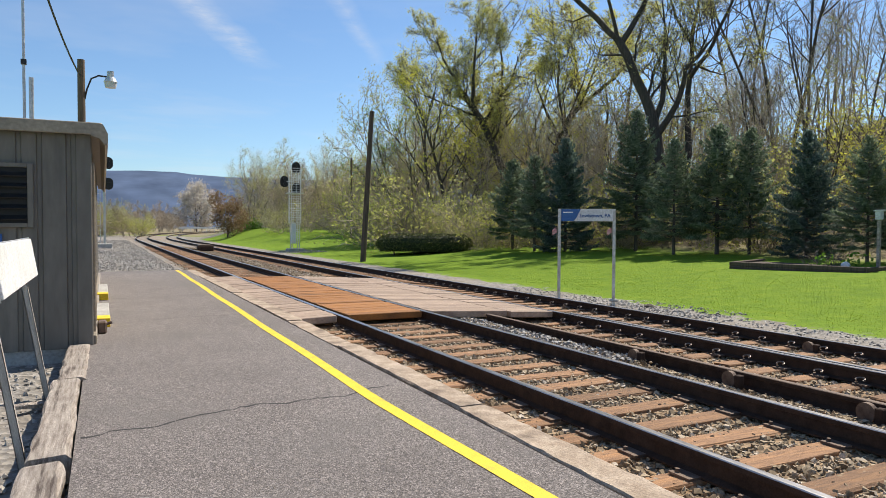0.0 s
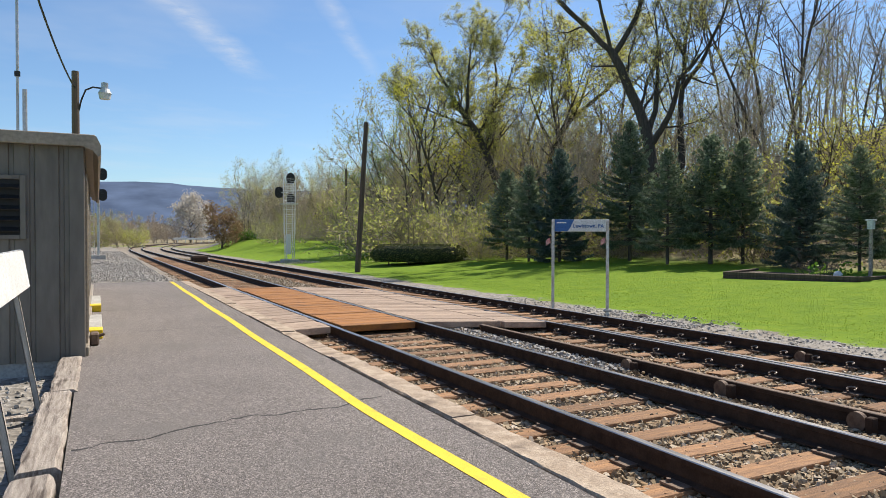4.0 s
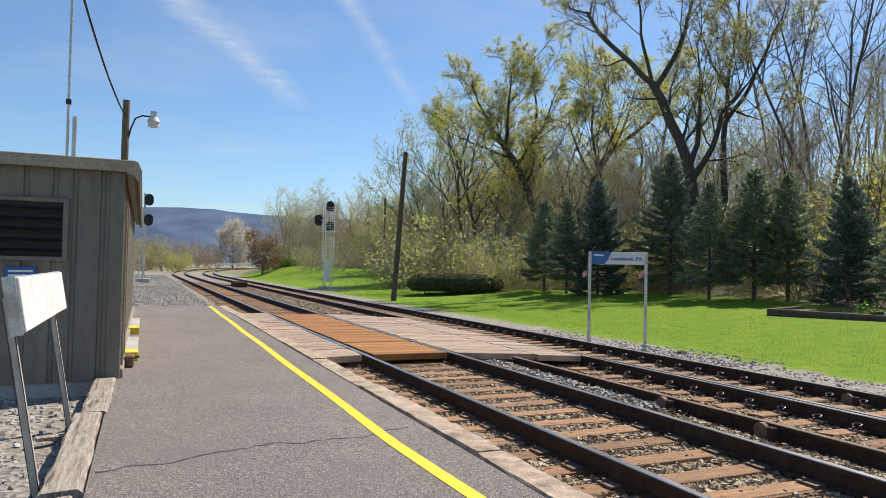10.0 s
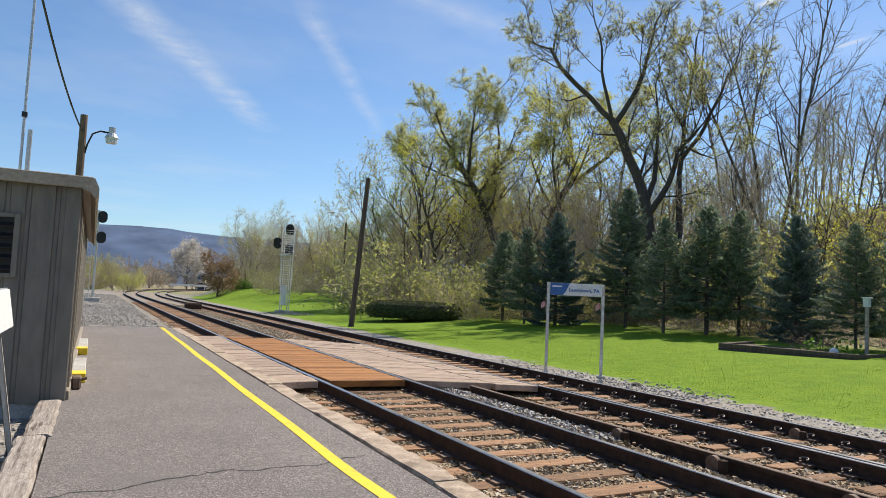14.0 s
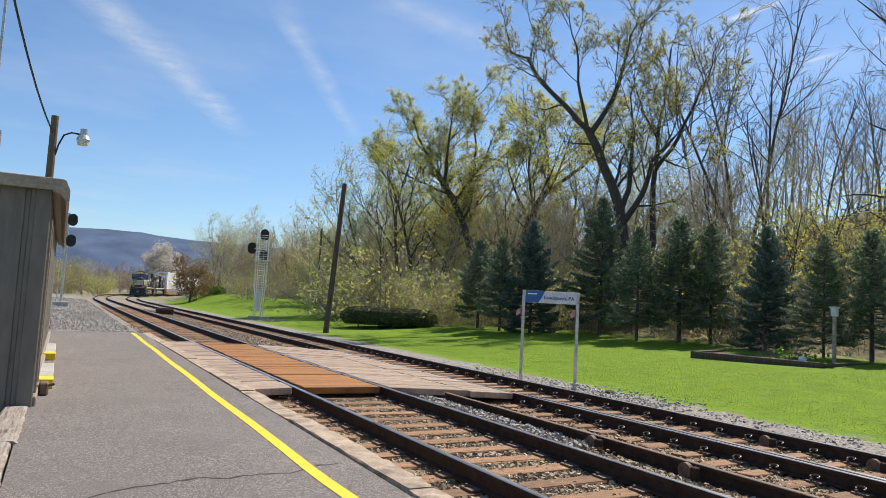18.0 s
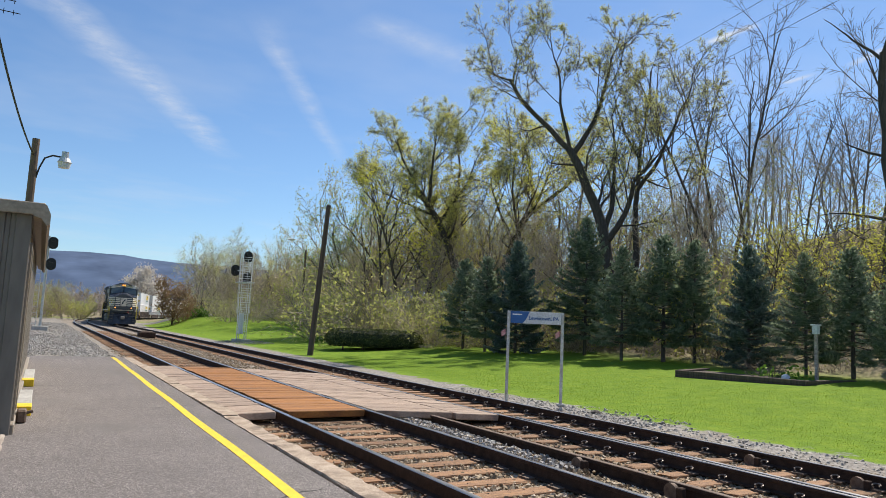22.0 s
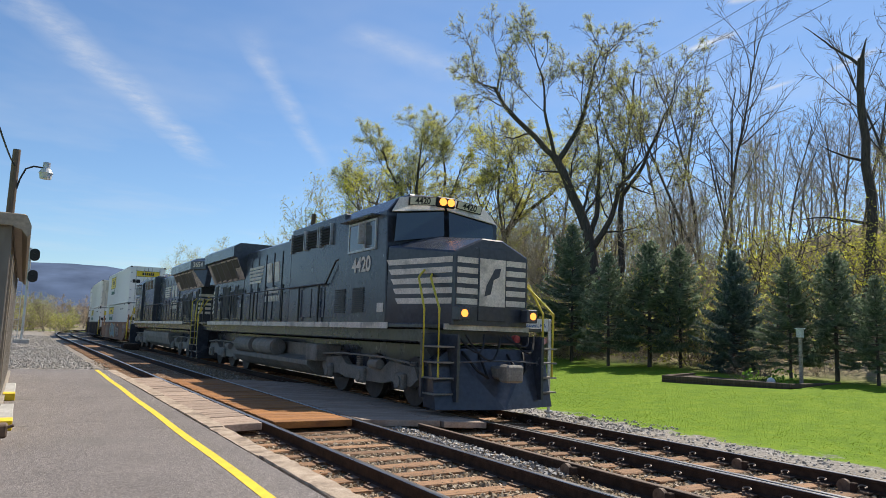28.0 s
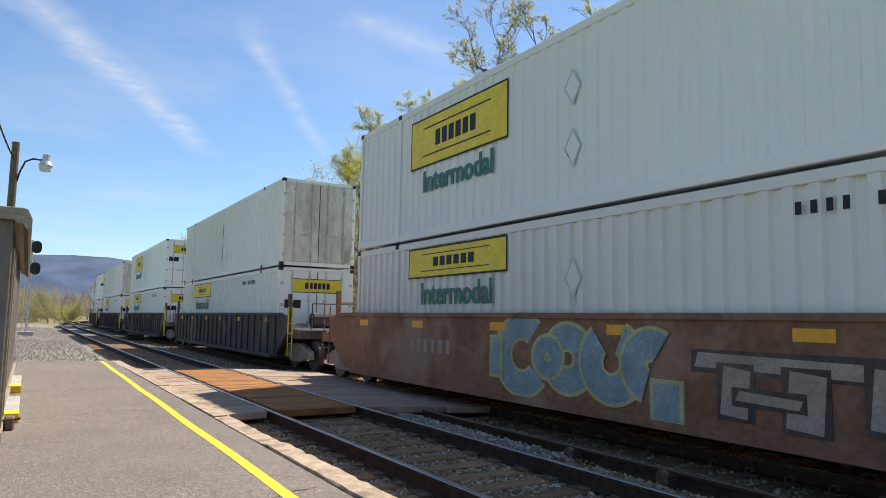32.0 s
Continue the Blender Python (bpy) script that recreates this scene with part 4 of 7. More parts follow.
def build_poles():
    p = thing("leaning_pole", "leaning dark wooden utility pole on the grass", "pole", m=pose(13.4, 36.5, -0.5, 0, 3.6, 0))
    part("shaft", rod(bmesh.new(), (0, 0, -0.4), (0, 0, 8.6), 0.17, 12, 0.13), M["pole_wood"], p)
    p2 = thing("lamp_pole", "brown wooden pole with a yard lamp on a curved arm", "street lamp", m=pose(-0.69, 30, -0.1))
    part("shaft", rod(bmesh.new(), (0, 0, -0.3), (0, 0, 8.15), 0.16, 12, 0.135), M["pole_brown"], p2)
    arm = [(0.12, -0.02, 6.6), (0.2, -0.05, 7.0), (0.36, -0.1, 7.42), (0.62, -0.15, 7.55), (1.0, -0.2, 7.52)]
    part("arm", pipe(bmesh.new(), arm, 0.035, 8), M["cable"], p2)
    sh = rod(bmesh.new(), (1.05, -0.2, 7.32), (1.05, -0.2, 7.5), 0.26, 16, 0.17)
    rod(sh, (1.05, -0.2, 7.1), (1.05, -0.2, 7.32), 0.2, 16, 0.24)
    part("shade", sh, M["sign_grey"], p2, "pale lamp shade")
    part("ballast_housing", rod(bmesh.new(), (1.05, -0.2, 7.5), (1.05, -0.2, 7.75), 0.13, 12), M["galv"], p2)
    far = polar(18.5, 78)
    p3 = thing("lamp_pole", "pale far pole with a lamp on a long curved arm", "street lamp", m=pose(far[0], far[1], ground_z(*far)))
    part("shaft", rod(bmesh.new(), (0, 0, -0.3), (0, 0, 8.9), 0.14, 10, 0.11), M["pole_brown"], p3)
    part("arm", pipe(bmesh.new(), [(0.05, 0, 8.5), (-0.2, -0.1, 9.3), (-0.8, -0.2, 9.8), (-1.7, -0.3, 9.9)], 0.05, 6), M["galv_pale"], p3)
    part("lamp_head", rod(bmesh.new(), (-1.6, -0.3, 9.85), (-2.2, -0.35, 9.8), 0.16, 10, 0.08), M["white_paint"], p3)
    m = thing("antenna_mast", "thin steel antenna mast on the shed roof", "antenna", m=pose(-1.11, 12, 2.63))
    part("mast", rod(bmesh.new(), (0, 0, 0), (0, 0, 4.0), 0.022, 8), M["galv"], m)
    part("clamp", boxed(-0.04, 0.04, -0.04, 0.04, 1.45, 1.53), M["black_steel"], m)
    part("side_pipe", rod(bmesh.new(), (0.1, 0.02, 0), (0.1, 0.02, 1.25), 0.035, 8), M["galv"], m)
    for z, w in ((3.7, 0.34), (3.9, 0.26)):
        part("element", rod(bmesh.new(), (-0.05, 0, z), (w + 0.1, 0, z), 0.008, 5), M["black_steel"], m)
        for x in (0.05, 0.2, 0.34):
            part("prong", rod(bmesh.new(), (x, 0, z - 0.05), (x, 0, z + 0.05), 0.006, 5), M["black_steel"], m)
    # cable from overhead to the lamp pole, and power lines over the woods
    def wire(name, a, b, sag, r, label):
        a, b = Vector(a), Vector(b)
        pts = [a.lerp(b, u) - Vector((0, 0, 4 * sag * u * (1 - u))) for u in np.linspace(0, 1, 25)]
        tagged(link(name, pipe(bmesh.new(), pts, r, 5), M["cable"]), label, "cable", "overhead cables")
    wire("overhead_cable", (-0.72, 30, 7.4), (-2.5, 2, 12.6), 1.5, 0.03, "black overhead cable to the lamp pole")
    for a, b in (((64.9, 61.7, 36.0), (30.9, 1.4, 22.1)), ((65.1, 61.8, 34.1), (33.4, -2.7, 23.1)), ((65.1, 62.3, 31.6), (36.4, -8.2, 24.5))):
        wire("power_line", a, b, 0.3, 0.02, "thin black power line over the woods")


def build_garden():
    # trimmed hedge
    rng = np.random.default_rng(5)
    h = thing("hedge", "wide flat-trimmed dark evergreen hedge on the lawn", "hedge", m=pose(18.9, 40.2, ground_z(18.9, 40.2) - 0.02, 0, 0, -25))
    def outline(u, level):
        return (1 + 0.03 * math.sin(7 * u) + 0.02 * math.sin(3 * u + 1)) * (0.86 + 0.16 * math.sin(math.pi * min(1, level * 0.9 + 0.1)))

    # added solid core, near black for the shade between the leaves
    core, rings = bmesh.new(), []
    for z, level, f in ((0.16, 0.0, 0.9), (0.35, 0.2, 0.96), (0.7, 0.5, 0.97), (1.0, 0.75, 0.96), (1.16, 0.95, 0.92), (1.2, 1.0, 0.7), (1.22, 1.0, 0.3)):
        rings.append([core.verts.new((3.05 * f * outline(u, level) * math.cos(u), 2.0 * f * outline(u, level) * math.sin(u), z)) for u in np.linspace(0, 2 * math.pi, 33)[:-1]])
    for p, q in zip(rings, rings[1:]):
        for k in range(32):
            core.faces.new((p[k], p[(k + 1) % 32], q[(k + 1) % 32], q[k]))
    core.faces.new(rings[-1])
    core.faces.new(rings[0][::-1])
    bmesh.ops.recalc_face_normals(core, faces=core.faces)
    part("inner_mass", core, M["hedge_inner_shade"], h)
    spots = []
    for k in range(11000):
        u = rng.uniform(0, 2 * math.pi)
        if rng.uniform() < 0.42:
            r = math.sqrt(rng.uniform(0, 1)) * outline(u, 1.0)
            spots.append((3.05 * r * math.cos(u), 2.0 * r * math.sin(u), 1.24 - 0.07 * r * r + rng.uniform(-0.04, 0.05)))
        else:
            v = rng.uniform(0, 1)
            r = outline(u, v) * rng.uniform(0.97, 1.02)
            spots.append((3.05 * r * math.cos(u), 2.0 * r * math.sin(u), 0.14 + 1.06 * v))
    leafy(h, "foliage", np.array(spots), rng, 0.09, M["leaf_hedge"])
    for x, y in ((-1.9, -0.6), (-0.6, -0.9), (1.0, -0.7), (2.1, 0.2), (0.2, 0.6)):
        part("stem", rod(bmesh.new(), (x, y, -0.1), (x, y, 0.3), 0.05, 6), M["bark"], h)
    # raised bed edged with timbers
    b = thing("planting_bed", "raised planting bed edged with dark timbers", "garden bed", m=pose(0, 0, 0))
    z = ground_z(22.4, 15)
    edge = [(24.8, 18.9), (21.4, 17.5), (22.4, 13.0), (25.4, 13.1)]
    for (xa, ya), (xb, yb) in zip(edge, edge[1:]):
        a = math.atan2(yb - ya, xb - xa)
        ln = math.hypot(xb - xa, yb - ya)
        for k in (0, 1):
            o = part("timber", boxed(-0.05, ln + 0.05, -0.09, 0.09, 0, 0.15, 0.015), M["pole_wood"], b, "dark railway timber")
            o.matrix_basis = Matrix.Translation((xa, ya, z - 0.12 + 0.155 * k)) @ Matrix.Rotation(a, 4, "Z")
    soil = bmesh.new()
    vs = [soil.verts.new((x, y, z + 0.1)) for x, y in ((24.8, 18.8), (21.5, 17.4), (22.5, 13.1), (25.4, 13.2), (26.2, 15.5))]
    soil.faces.new(vs[::-1])
    bmesh.ops.recalc_face_normals(soil, faces=soil.faces)
    part("soil", soil, M["mulch"], b)
    stone = thing("garden_stone", "small white stone on the planting bed", "stone", m=pose(23.3, 14.3, z + 0.09))
    s = bmesh.new()
    bmesh.ops.create_icosphere(s, subdivisions=2, radius=0.16)
    for w in s.verts:
        w.co *= 1 + 0.2 * noise.noise(w.co * 6)
        w.co.z += 0.06
    part("stone", s, M["white_paint"], stone)
    for x, y, n2, hgt in ((23.6, 14.2, 40, 0.35), (23.4, 15.2, 30, 0.3), (23.9, 13.9, 26, 0.3)):
        tf = thing("green_tuft", "tuft of fresh green leaves on the bed", "plant", "tufts on the bed", pose(x, y, z + 0.09))
        sp = rng.uniform(-0.3, 0.3, (n2, 3)) + np.array([0, 0, hgt * 0.6])
        leafy(tf, "leaves", sp, rng, 0.16, M["leaf_fresh"])
    bp = thing("post_box", "weathered wooden post with a small pale box on top", "post", m=pose(24.0, 13.6, ground_z(24.0, 13.6)))
    part("post", boxed(-0.05, 0.05, -0.05, 0.05, -0.1, 1.75, 0.01), M["timber_old"], bp)
    part("box", boxed(-0.09, 0.09, -0.1, 0.1, 1.66, 1.95, 0.015), M["sign_grey"], bp)
    part("lid", boxed(-0.12, 0.12, -0.14, 0.14, 1.95, 2.0, 0.01), M["sign_grey"], bp)
    # rubble heap by the sign
    rk = thing("loose_rock", "dark loose rock beside the station sign", "rock", m=pose(12.2, 11.9, ground_z(12.2, 11.9)))
    s = bmesh.new()
    bmesh.ops.create_icosphere(s, subdivisions=2, radius=0.15)
    for w in s.verts:
        w.co *= 1 + 0.3 * noise.noise(w.co * 8)
        w.co.z *= 0.6
    part("rock", s, M["bark"], rk)


def build_distance_things():
    g = thing("guard_rail", "white road guard rail on low posts", "guard rail", m=pose(0, 0, 0.2))
    for k in range(9):
        x = 19 + k * 2.0
        part("post", boxed(x - 0.08, x + 0.08, 193.9, 194.1, 0.0, 1.3), M["white_paint"], g)
    part("beam", boxed(18, 36.2, 193.75, 193.9, 0.75, 1.25, 0.02), M["white_paint"], g)
    sw = thing("switch_box", "dark steel box between the tracks", "rail equipment", m=pose(6.5, 50, -0.25))
    part("case", boxed(-0.55, 0.5, -0.5, 0.5, 0.0, 0.38, 0.05), M["rail_side"], sw)
    part("lid", boxed(-0.4, 0.35, -0.35, 0.35, 0.38, 0.44, 0.02), M["rail_rust"], sw)
    part("rod", rod(bmesh.new(), (-1.3, 0, 0.1), (0, 0, 0.1), 0.04, 6), M["rail_side"], sw)
    # ridge on the skyline, its blue haze painted into the material
    bm, n = bmesh.new(), 120
    rows = []
    for d, f in ((0, 1.0), (1, 0.55), (2, 0.0)):
        rw = []
        for i in range(n):
            x = -2600 + i * 45
            top = 148 + 8 * math.sin(x * 0.0042 + 0.6) + 10 * noise.noise((x * 0.004, 1.3, 0)) - 0.018 * max(0, -x) + 0.02 * max(0, x - 500)
            rw.append(bm.verts.new((x, 2150 - 260 * d, (top + 5 * noise.noise((x * 0.013, d, 7))) * f - (5 if d == 2 else 0))))
        rows.append(rw)
    for a, b in zip(rows, rows[1:]):
        for i in range(n - 1):
            bm.faces.new((a[i], a[i + 1], b[i + 1], b[i]))
    bmesh.ops.recalc_face_normals(bm, faces=bm.faces)
    tagged(link("backdrop_ridge", bm, M["ridge"], smooth=True), "long wooded mountain ridge on the horizon, tinted blue with haze", "mountain", kind="structure")


def leafy(parent, name, spots, rng, size, material, up=0.0, label="", stretch=1.0, corners=4):
    """Many small two-sided leaves at the spots, as one mesh."""
    n = len(spots)
    d = rng.normal(size=(n, 3))
    d[:, 2] += up
    d /= np.linalg.norm(d, axis=1, keepdims=True)
    e = np.cross(d, rng.normal(size=(n, 3)))
    e /= np.linalg.norm(e, axis=1, keepdims=True) + 1e-9
    s = size * rng.uniform(0.6, 1.3, (n, 1))
    p = np.asarray(spots)
    q = [p - d * s * 0.5 * stretch, p + e * s * 0.32, p + d * s * 0.5 * stretch, p - e * s * 0.32] if corners == 4 else [p - d * s * 0.5, p + e * s * 0.42, p + d * s * 0.5]
    q = np.stack(q, 1).reshape(-1, 3)
    f = (np.arange(n)[:, None] * corners + np.arange(corners)[None]).tolist()
    ob = fill(name, q.tolist(), f, material, parent)
    if label:
        ob["label"] = label
    return ob


def leaf_material(name, a, b, c=None, trans=0.35):
    m, nt, bs = nodes_of(name)
    g = nt.nodes.new("ShaderNodeNewGeometry")
    col = ramp(nt, g.outputs["Random Per Island"], [(0.0, a), (0.6, b), (1.0, c or b)])
    nt.links.new(col, bs.inputs["Base Color"])
    bs.inputs["Roughness"].default_value = 0.65
    bs.inputs["Specular IOR Level"].default_value = 0.3
    tr = nt.nodes.new("ShaderNodeBsdfTranslucent")
    nt.links.new(col, tr.inputs["Color"])
    mx = nt.nodes.new("ShaderNodeMixShader")
    mx.inputs[0].default_value = trans
    nt.links.new(bs.outputs[0], mx.inputs[1])
    nt.links.new(tr.outputs[0], mx.inputs[2])
    nt.links.new(mx.outputs[0], nt.nodes["Material Output"].inputs["Surface"])
    return m


M["leaf_hedge"] = leaf_material("leaf_hedge", (0.05, 0.07, 0.022), (0.11, 0.125, 0.04), (0.22, 0.21, 0.075), 0.12)
# inner shade of the hedge put into a near-black green
M["hedge_inner_shade"] = surface("hedge_inner_shade", (0.012, 0.018, 0.008), (0.035, 0.045, 0.02), 9, 0.95, 0, 0.6, 0.03)
M["leaf_fresh"] = leaf_material("leaf_fresh", (0.08, 0.2, 0.02), (0.13, 0.28, 0.03), (0.2, 0.34, 0.05))
# distance haze painted in: the wooded slope gets a blue base colour
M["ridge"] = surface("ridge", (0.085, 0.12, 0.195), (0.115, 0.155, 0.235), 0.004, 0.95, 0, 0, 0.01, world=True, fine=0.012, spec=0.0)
build_shed()
build_board_sign()
build_timbers()
build_cracks()
build_station_sign()
build_signals()
build_poles()
build_garden()
build_distance_things()


# ---- trees and plants ----
M["leaf_bud"] = leaf_material("leaf_bud", (0.46, 0.46, 0.12), (0.58, 0.57, 0.17), (0.68, 0.66, 0.26), 0.6)
M["leaf_green"] = leaf_material("leaf_green", (0.17, 0.3, 0.075), (0.25, 0.39, 0.11), (0.34, 0.46, 0.16), 0.5)
M["leaf_yellow"] = leaf_material("leaf_yellow", (0.5, 0.5, 0.05), (0.64, 0.63, 0.09), (0.74, 0.7, 0.16), 0.6)
M["leaf_olive"] = leaf_material("leaf_olive", (0.34, 0.36, 0.1), (0.46, 0.47, 0.14), (0.56, 0.55, 0.2), 0.6)
M["leaf_dry"] = leaf_material("leaf_dry", (0.28, 0.21, 0.15), (0.42, 0.34, 0.25), (0.52, 0.44, 0.34), 0.4)
M["leaf_cedar"] = leaf_material("leaf_cedar", (0.19, 0.115, 0.06), (0.29, 0.185, 0.105), (0.3, 0.24, 0.12), 0.4)
M["blossom"] = leaf_material("blossom", (0.46, 0.42, 0.36), (0.62, 0.57, 0.5), (0.7, 0.66, 0.6), 0.45)
M["needle"] = leaf_material("needle", (0.115, 0.16, 0.1), (0.21, 0.265, 0.175), (0.35, 0.4, 0.29), 0.5)
M["needle_blue"] = leaf_material("needle_blue", (0.08, 0.125, 0.105), (0.15, 0.205, 0.175), (0.27, 0.33, 0.29), 0.45)
M["bark_dark"] = surface("bark_dark", (0.04, 0.033, 0.028), (0.1, 0.085, 0.07), 3, 0.95, 0, 0.5, 0.02, (4, 4, 0.7))
M["bark_twig"] = surface("bark_twig", (0.1, 0.08, 0.065), (0.2, 0.165, 0.135), 3, 0.95, 0, 0, 0.01, spread=0.2)
M["bark_pale"] = surface("bark_pale", (0.3, 0.26, 0.21), (0.5, 0.44, 0.36), 2.5, 0.95, 0, 0.5, 0.02, (4, 4, 0.7), spread=0.3)
M["bark_grey"] = surface("bark_grey", (0.19, 0.16, 0.13), (0.34, 0.295, 0.25), 2.5, 0.95, 0, 0.5, 0.02, (4, 4, 0.7), spread=0.3)
M["twig"] = surface("twig", (0.34, 0.27, 0.195), (0.56, 0.47, 0.35), 2, 0.95, 0, 0, 0.01, spread=0.25)


def ribbons(name, chains, material, parent):
    """Fine twigs as slim pointed blades along chains of (points, radii), as one mesh."""
    verts, faces = [], []
    rng = np.random.default_rng(len(chains))
    aside = rng.normal(size=(len(chains), 3))
    for (pts, rad), b in zip(chains, aside):
        base, n = len(verts), len(pts) - 1
        a = np.cross(pts[-1] - pts[0], b)
        a /= np.linalg.norm(a) + 1e-9
        for p, r in zip(pts[:-1], rad):
            verts += [tuple(p + r * a), tuple(p - r * a)]
        verts.append(tuple(pts[-1]))
        for i in range(n - 1):
            o = base + i * 2
            faces.append((o, o + 1, o + 3, o + 2))
        faces.append((base + 2 * n - 2, base + 2 * n - 1, base + 2 * n))
    return fill(name, verts, faces, material, parent)


def tubes(name, chains, sides, material, parent):
    """Tapered tubes along chains of (points, radii), as one mesh."""
    verts, faces = [], []
    for pts, rad in chains:
        base = len(verts)
        for i, (p, r) in enumerate(zip(pts, rad)):
            d = pts[min(i + 1, len(pts) - 1)] - pts[max(i - 1, 0)]
            d = d / (np.linalg.norm(d) + 1e-9)
            a = np.cross(d, (0.31, 0.77, 0.55))
            a /= np.linalg.norm(a) + 1e-9
            b = np.cross(d, a)
            for k in range(sides):
                w = 2 * math.pi * k / sides
                verts.append(tuple(p + r * (math.cos(w) * a + math.sin(w) * b)))
        for i in range(len(pts) - 1):
            for k in range(sides):
                o, q = base + i * sides, (k + 1) % sides
                faces.append((o + k, o + q, o + sides + q, o + sides + k))
    return fill(name, verts, faces, material, parent, True)


def sprout(rng, pts, rad, length, level, plan, out, tips):
    """Side branches along a branch that stands. plan: per level (steps, wander, lift, count, first, length factor, angle)."""
    steps, wander, lift, count, first, factor, angle = plan[level]
    n = len(pts) - 1
    for k in range(count):
        u = first + (1 - first) * (k + rng.uniform(0, 0.9)) / count
        f = min(u * n, n - 0.01)
        i = int(f)
        q = pts[i] + (pts[i + 1] - pts[i]) * (f - i)
        d = (pts[i + 1] - pts[i]) / (np.linalg.norm(pts[i + 1] - pts[i]) + 1e-9)
        side = np.cross(d, rng.normal(size=3))
        side /= np.linalg.norm(side) + 1e-9
        a = radians(angle * rng.uniform(0.7, 1.3))
        grow(rng, q, d * math.cos(a) + side * math.sin(a), length * factor * rng.uniform(0.7, 1.25) * (1.15 - 0.5 * u), max(0.017, rad[i] * 0.6), level + 1, plan, out, tips)


def grow(rng, start, way, length, radius, level, plan, out, tips):
    """One branch and, from it, its side branches."""
    steps, wander, lift = plan[level][:3]
    pts, rad, p, d = [start], [radius], start.copy(), way.copy()
    for i in range(steps):
        d = d + rng.normal(0, wander, 3) + np.array([0, 0, lift])
        d /= np.linalg.norm(d)
        p = p + d * length / steps
        pts.append(p.copy())
        rad.append(radius * (1 - 0.75 * (i + 1) / steps) + 0.004)
    out[level].append((pts, rad))
    if level + 1 >= len(plan):
        tips.append(pts[-1])
        tips.append((pts[-1] + pts[-2]) / 2)
        return
    sprout(rng, pts, rad, length, level, plan, out, tips)


def stuff(ob):
    ob["kind"] = "stuff"
    return ob


def broadleaf(seed, height, radius, plan, bark, leaf, leaf_size, share, label, name="tree", category="tree", stems=1, splay=0.0, fine="twig", group="trees of the wood"):
    rng = np.random.default_rng(seed)
    T = thing(name, label, category, group)
    out, tips = [[] for _ in plan], []
    for s in range(stems):
        a = 6.283 * s / stems + rng.uniform(-0.4, 0.4)
        d = np.array([splay * math.cos(a), splay * math.sin(a), 1.0])
        grow(rng, np.array([0.15 * math.cos(a) * (stems > 1), 0.15 * math.sin(a) * (stems > 1), -0.5]), d / np.linalg.norm(d), height * rng.uniform(0.85, 1.05), radius, 0, plan, out, tips)
    tubes("trunk", out[0], 7 if height > 9 else 4, M[bark], T)
    if len(out) > 1:
        stuff(tubes("limbwork", out[1], 4 if height > 9 else 3, M[bark], T))
    rest = [c for lv in out[2:-1] for c in lv]
    if rest:
        stuff(tubes("branchwork", rest, 3, M[fine], T))
    if len(out) > 2:
        stuff(ribbons("twigwork", out[-1], M[fine], T))
    if leaf and share:
        t = np.array(tips)
        t = t[rng.uniform(0, 1, len(t)) < share] if share < 1 else np.repeat(t, int(share), 0)
        t = t + rng.normal(0, leaf_size * 1.2, t.shape)
        stuff(leafy(T, "crown", t, rng, leaf_size, M[leaf], corners=3))
    return T


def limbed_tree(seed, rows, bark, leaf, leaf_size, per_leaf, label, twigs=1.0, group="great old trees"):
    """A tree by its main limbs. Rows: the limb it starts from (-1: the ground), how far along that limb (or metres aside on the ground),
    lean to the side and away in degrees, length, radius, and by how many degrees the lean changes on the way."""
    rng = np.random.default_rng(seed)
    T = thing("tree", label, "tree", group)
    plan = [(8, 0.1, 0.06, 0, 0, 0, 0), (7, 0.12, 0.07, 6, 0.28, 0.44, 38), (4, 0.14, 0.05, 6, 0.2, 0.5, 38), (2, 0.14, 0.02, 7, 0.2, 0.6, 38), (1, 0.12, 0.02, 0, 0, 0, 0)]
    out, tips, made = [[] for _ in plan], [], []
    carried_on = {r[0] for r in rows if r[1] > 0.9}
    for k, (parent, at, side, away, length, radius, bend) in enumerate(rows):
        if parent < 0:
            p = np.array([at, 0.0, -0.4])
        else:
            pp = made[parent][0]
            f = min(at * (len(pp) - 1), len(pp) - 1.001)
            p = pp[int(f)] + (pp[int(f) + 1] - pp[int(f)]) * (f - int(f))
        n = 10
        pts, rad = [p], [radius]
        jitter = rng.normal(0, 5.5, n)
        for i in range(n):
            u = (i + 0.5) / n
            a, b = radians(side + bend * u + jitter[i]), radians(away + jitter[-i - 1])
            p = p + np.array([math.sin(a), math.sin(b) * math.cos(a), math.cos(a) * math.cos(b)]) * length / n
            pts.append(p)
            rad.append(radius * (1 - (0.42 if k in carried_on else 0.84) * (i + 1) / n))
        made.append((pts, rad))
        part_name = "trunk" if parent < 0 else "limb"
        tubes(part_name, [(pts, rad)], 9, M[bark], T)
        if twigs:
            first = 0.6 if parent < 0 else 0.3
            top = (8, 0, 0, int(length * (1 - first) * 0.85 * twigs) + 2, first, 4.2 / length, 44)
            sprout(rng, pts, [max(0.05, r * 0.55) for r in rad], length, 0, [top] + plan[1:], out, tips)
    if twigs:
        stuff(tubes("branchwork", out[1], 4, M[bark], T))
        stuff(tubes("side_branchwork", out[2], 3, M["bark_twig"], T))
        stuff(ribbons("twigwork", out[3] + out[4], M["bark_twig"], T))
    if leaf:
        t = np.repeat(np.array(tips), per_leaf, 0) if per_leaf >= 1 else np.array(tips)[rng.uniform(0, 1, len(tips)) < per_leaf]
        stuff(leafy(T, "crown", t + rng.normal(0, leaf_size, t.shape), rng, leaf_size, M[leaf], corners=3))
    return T


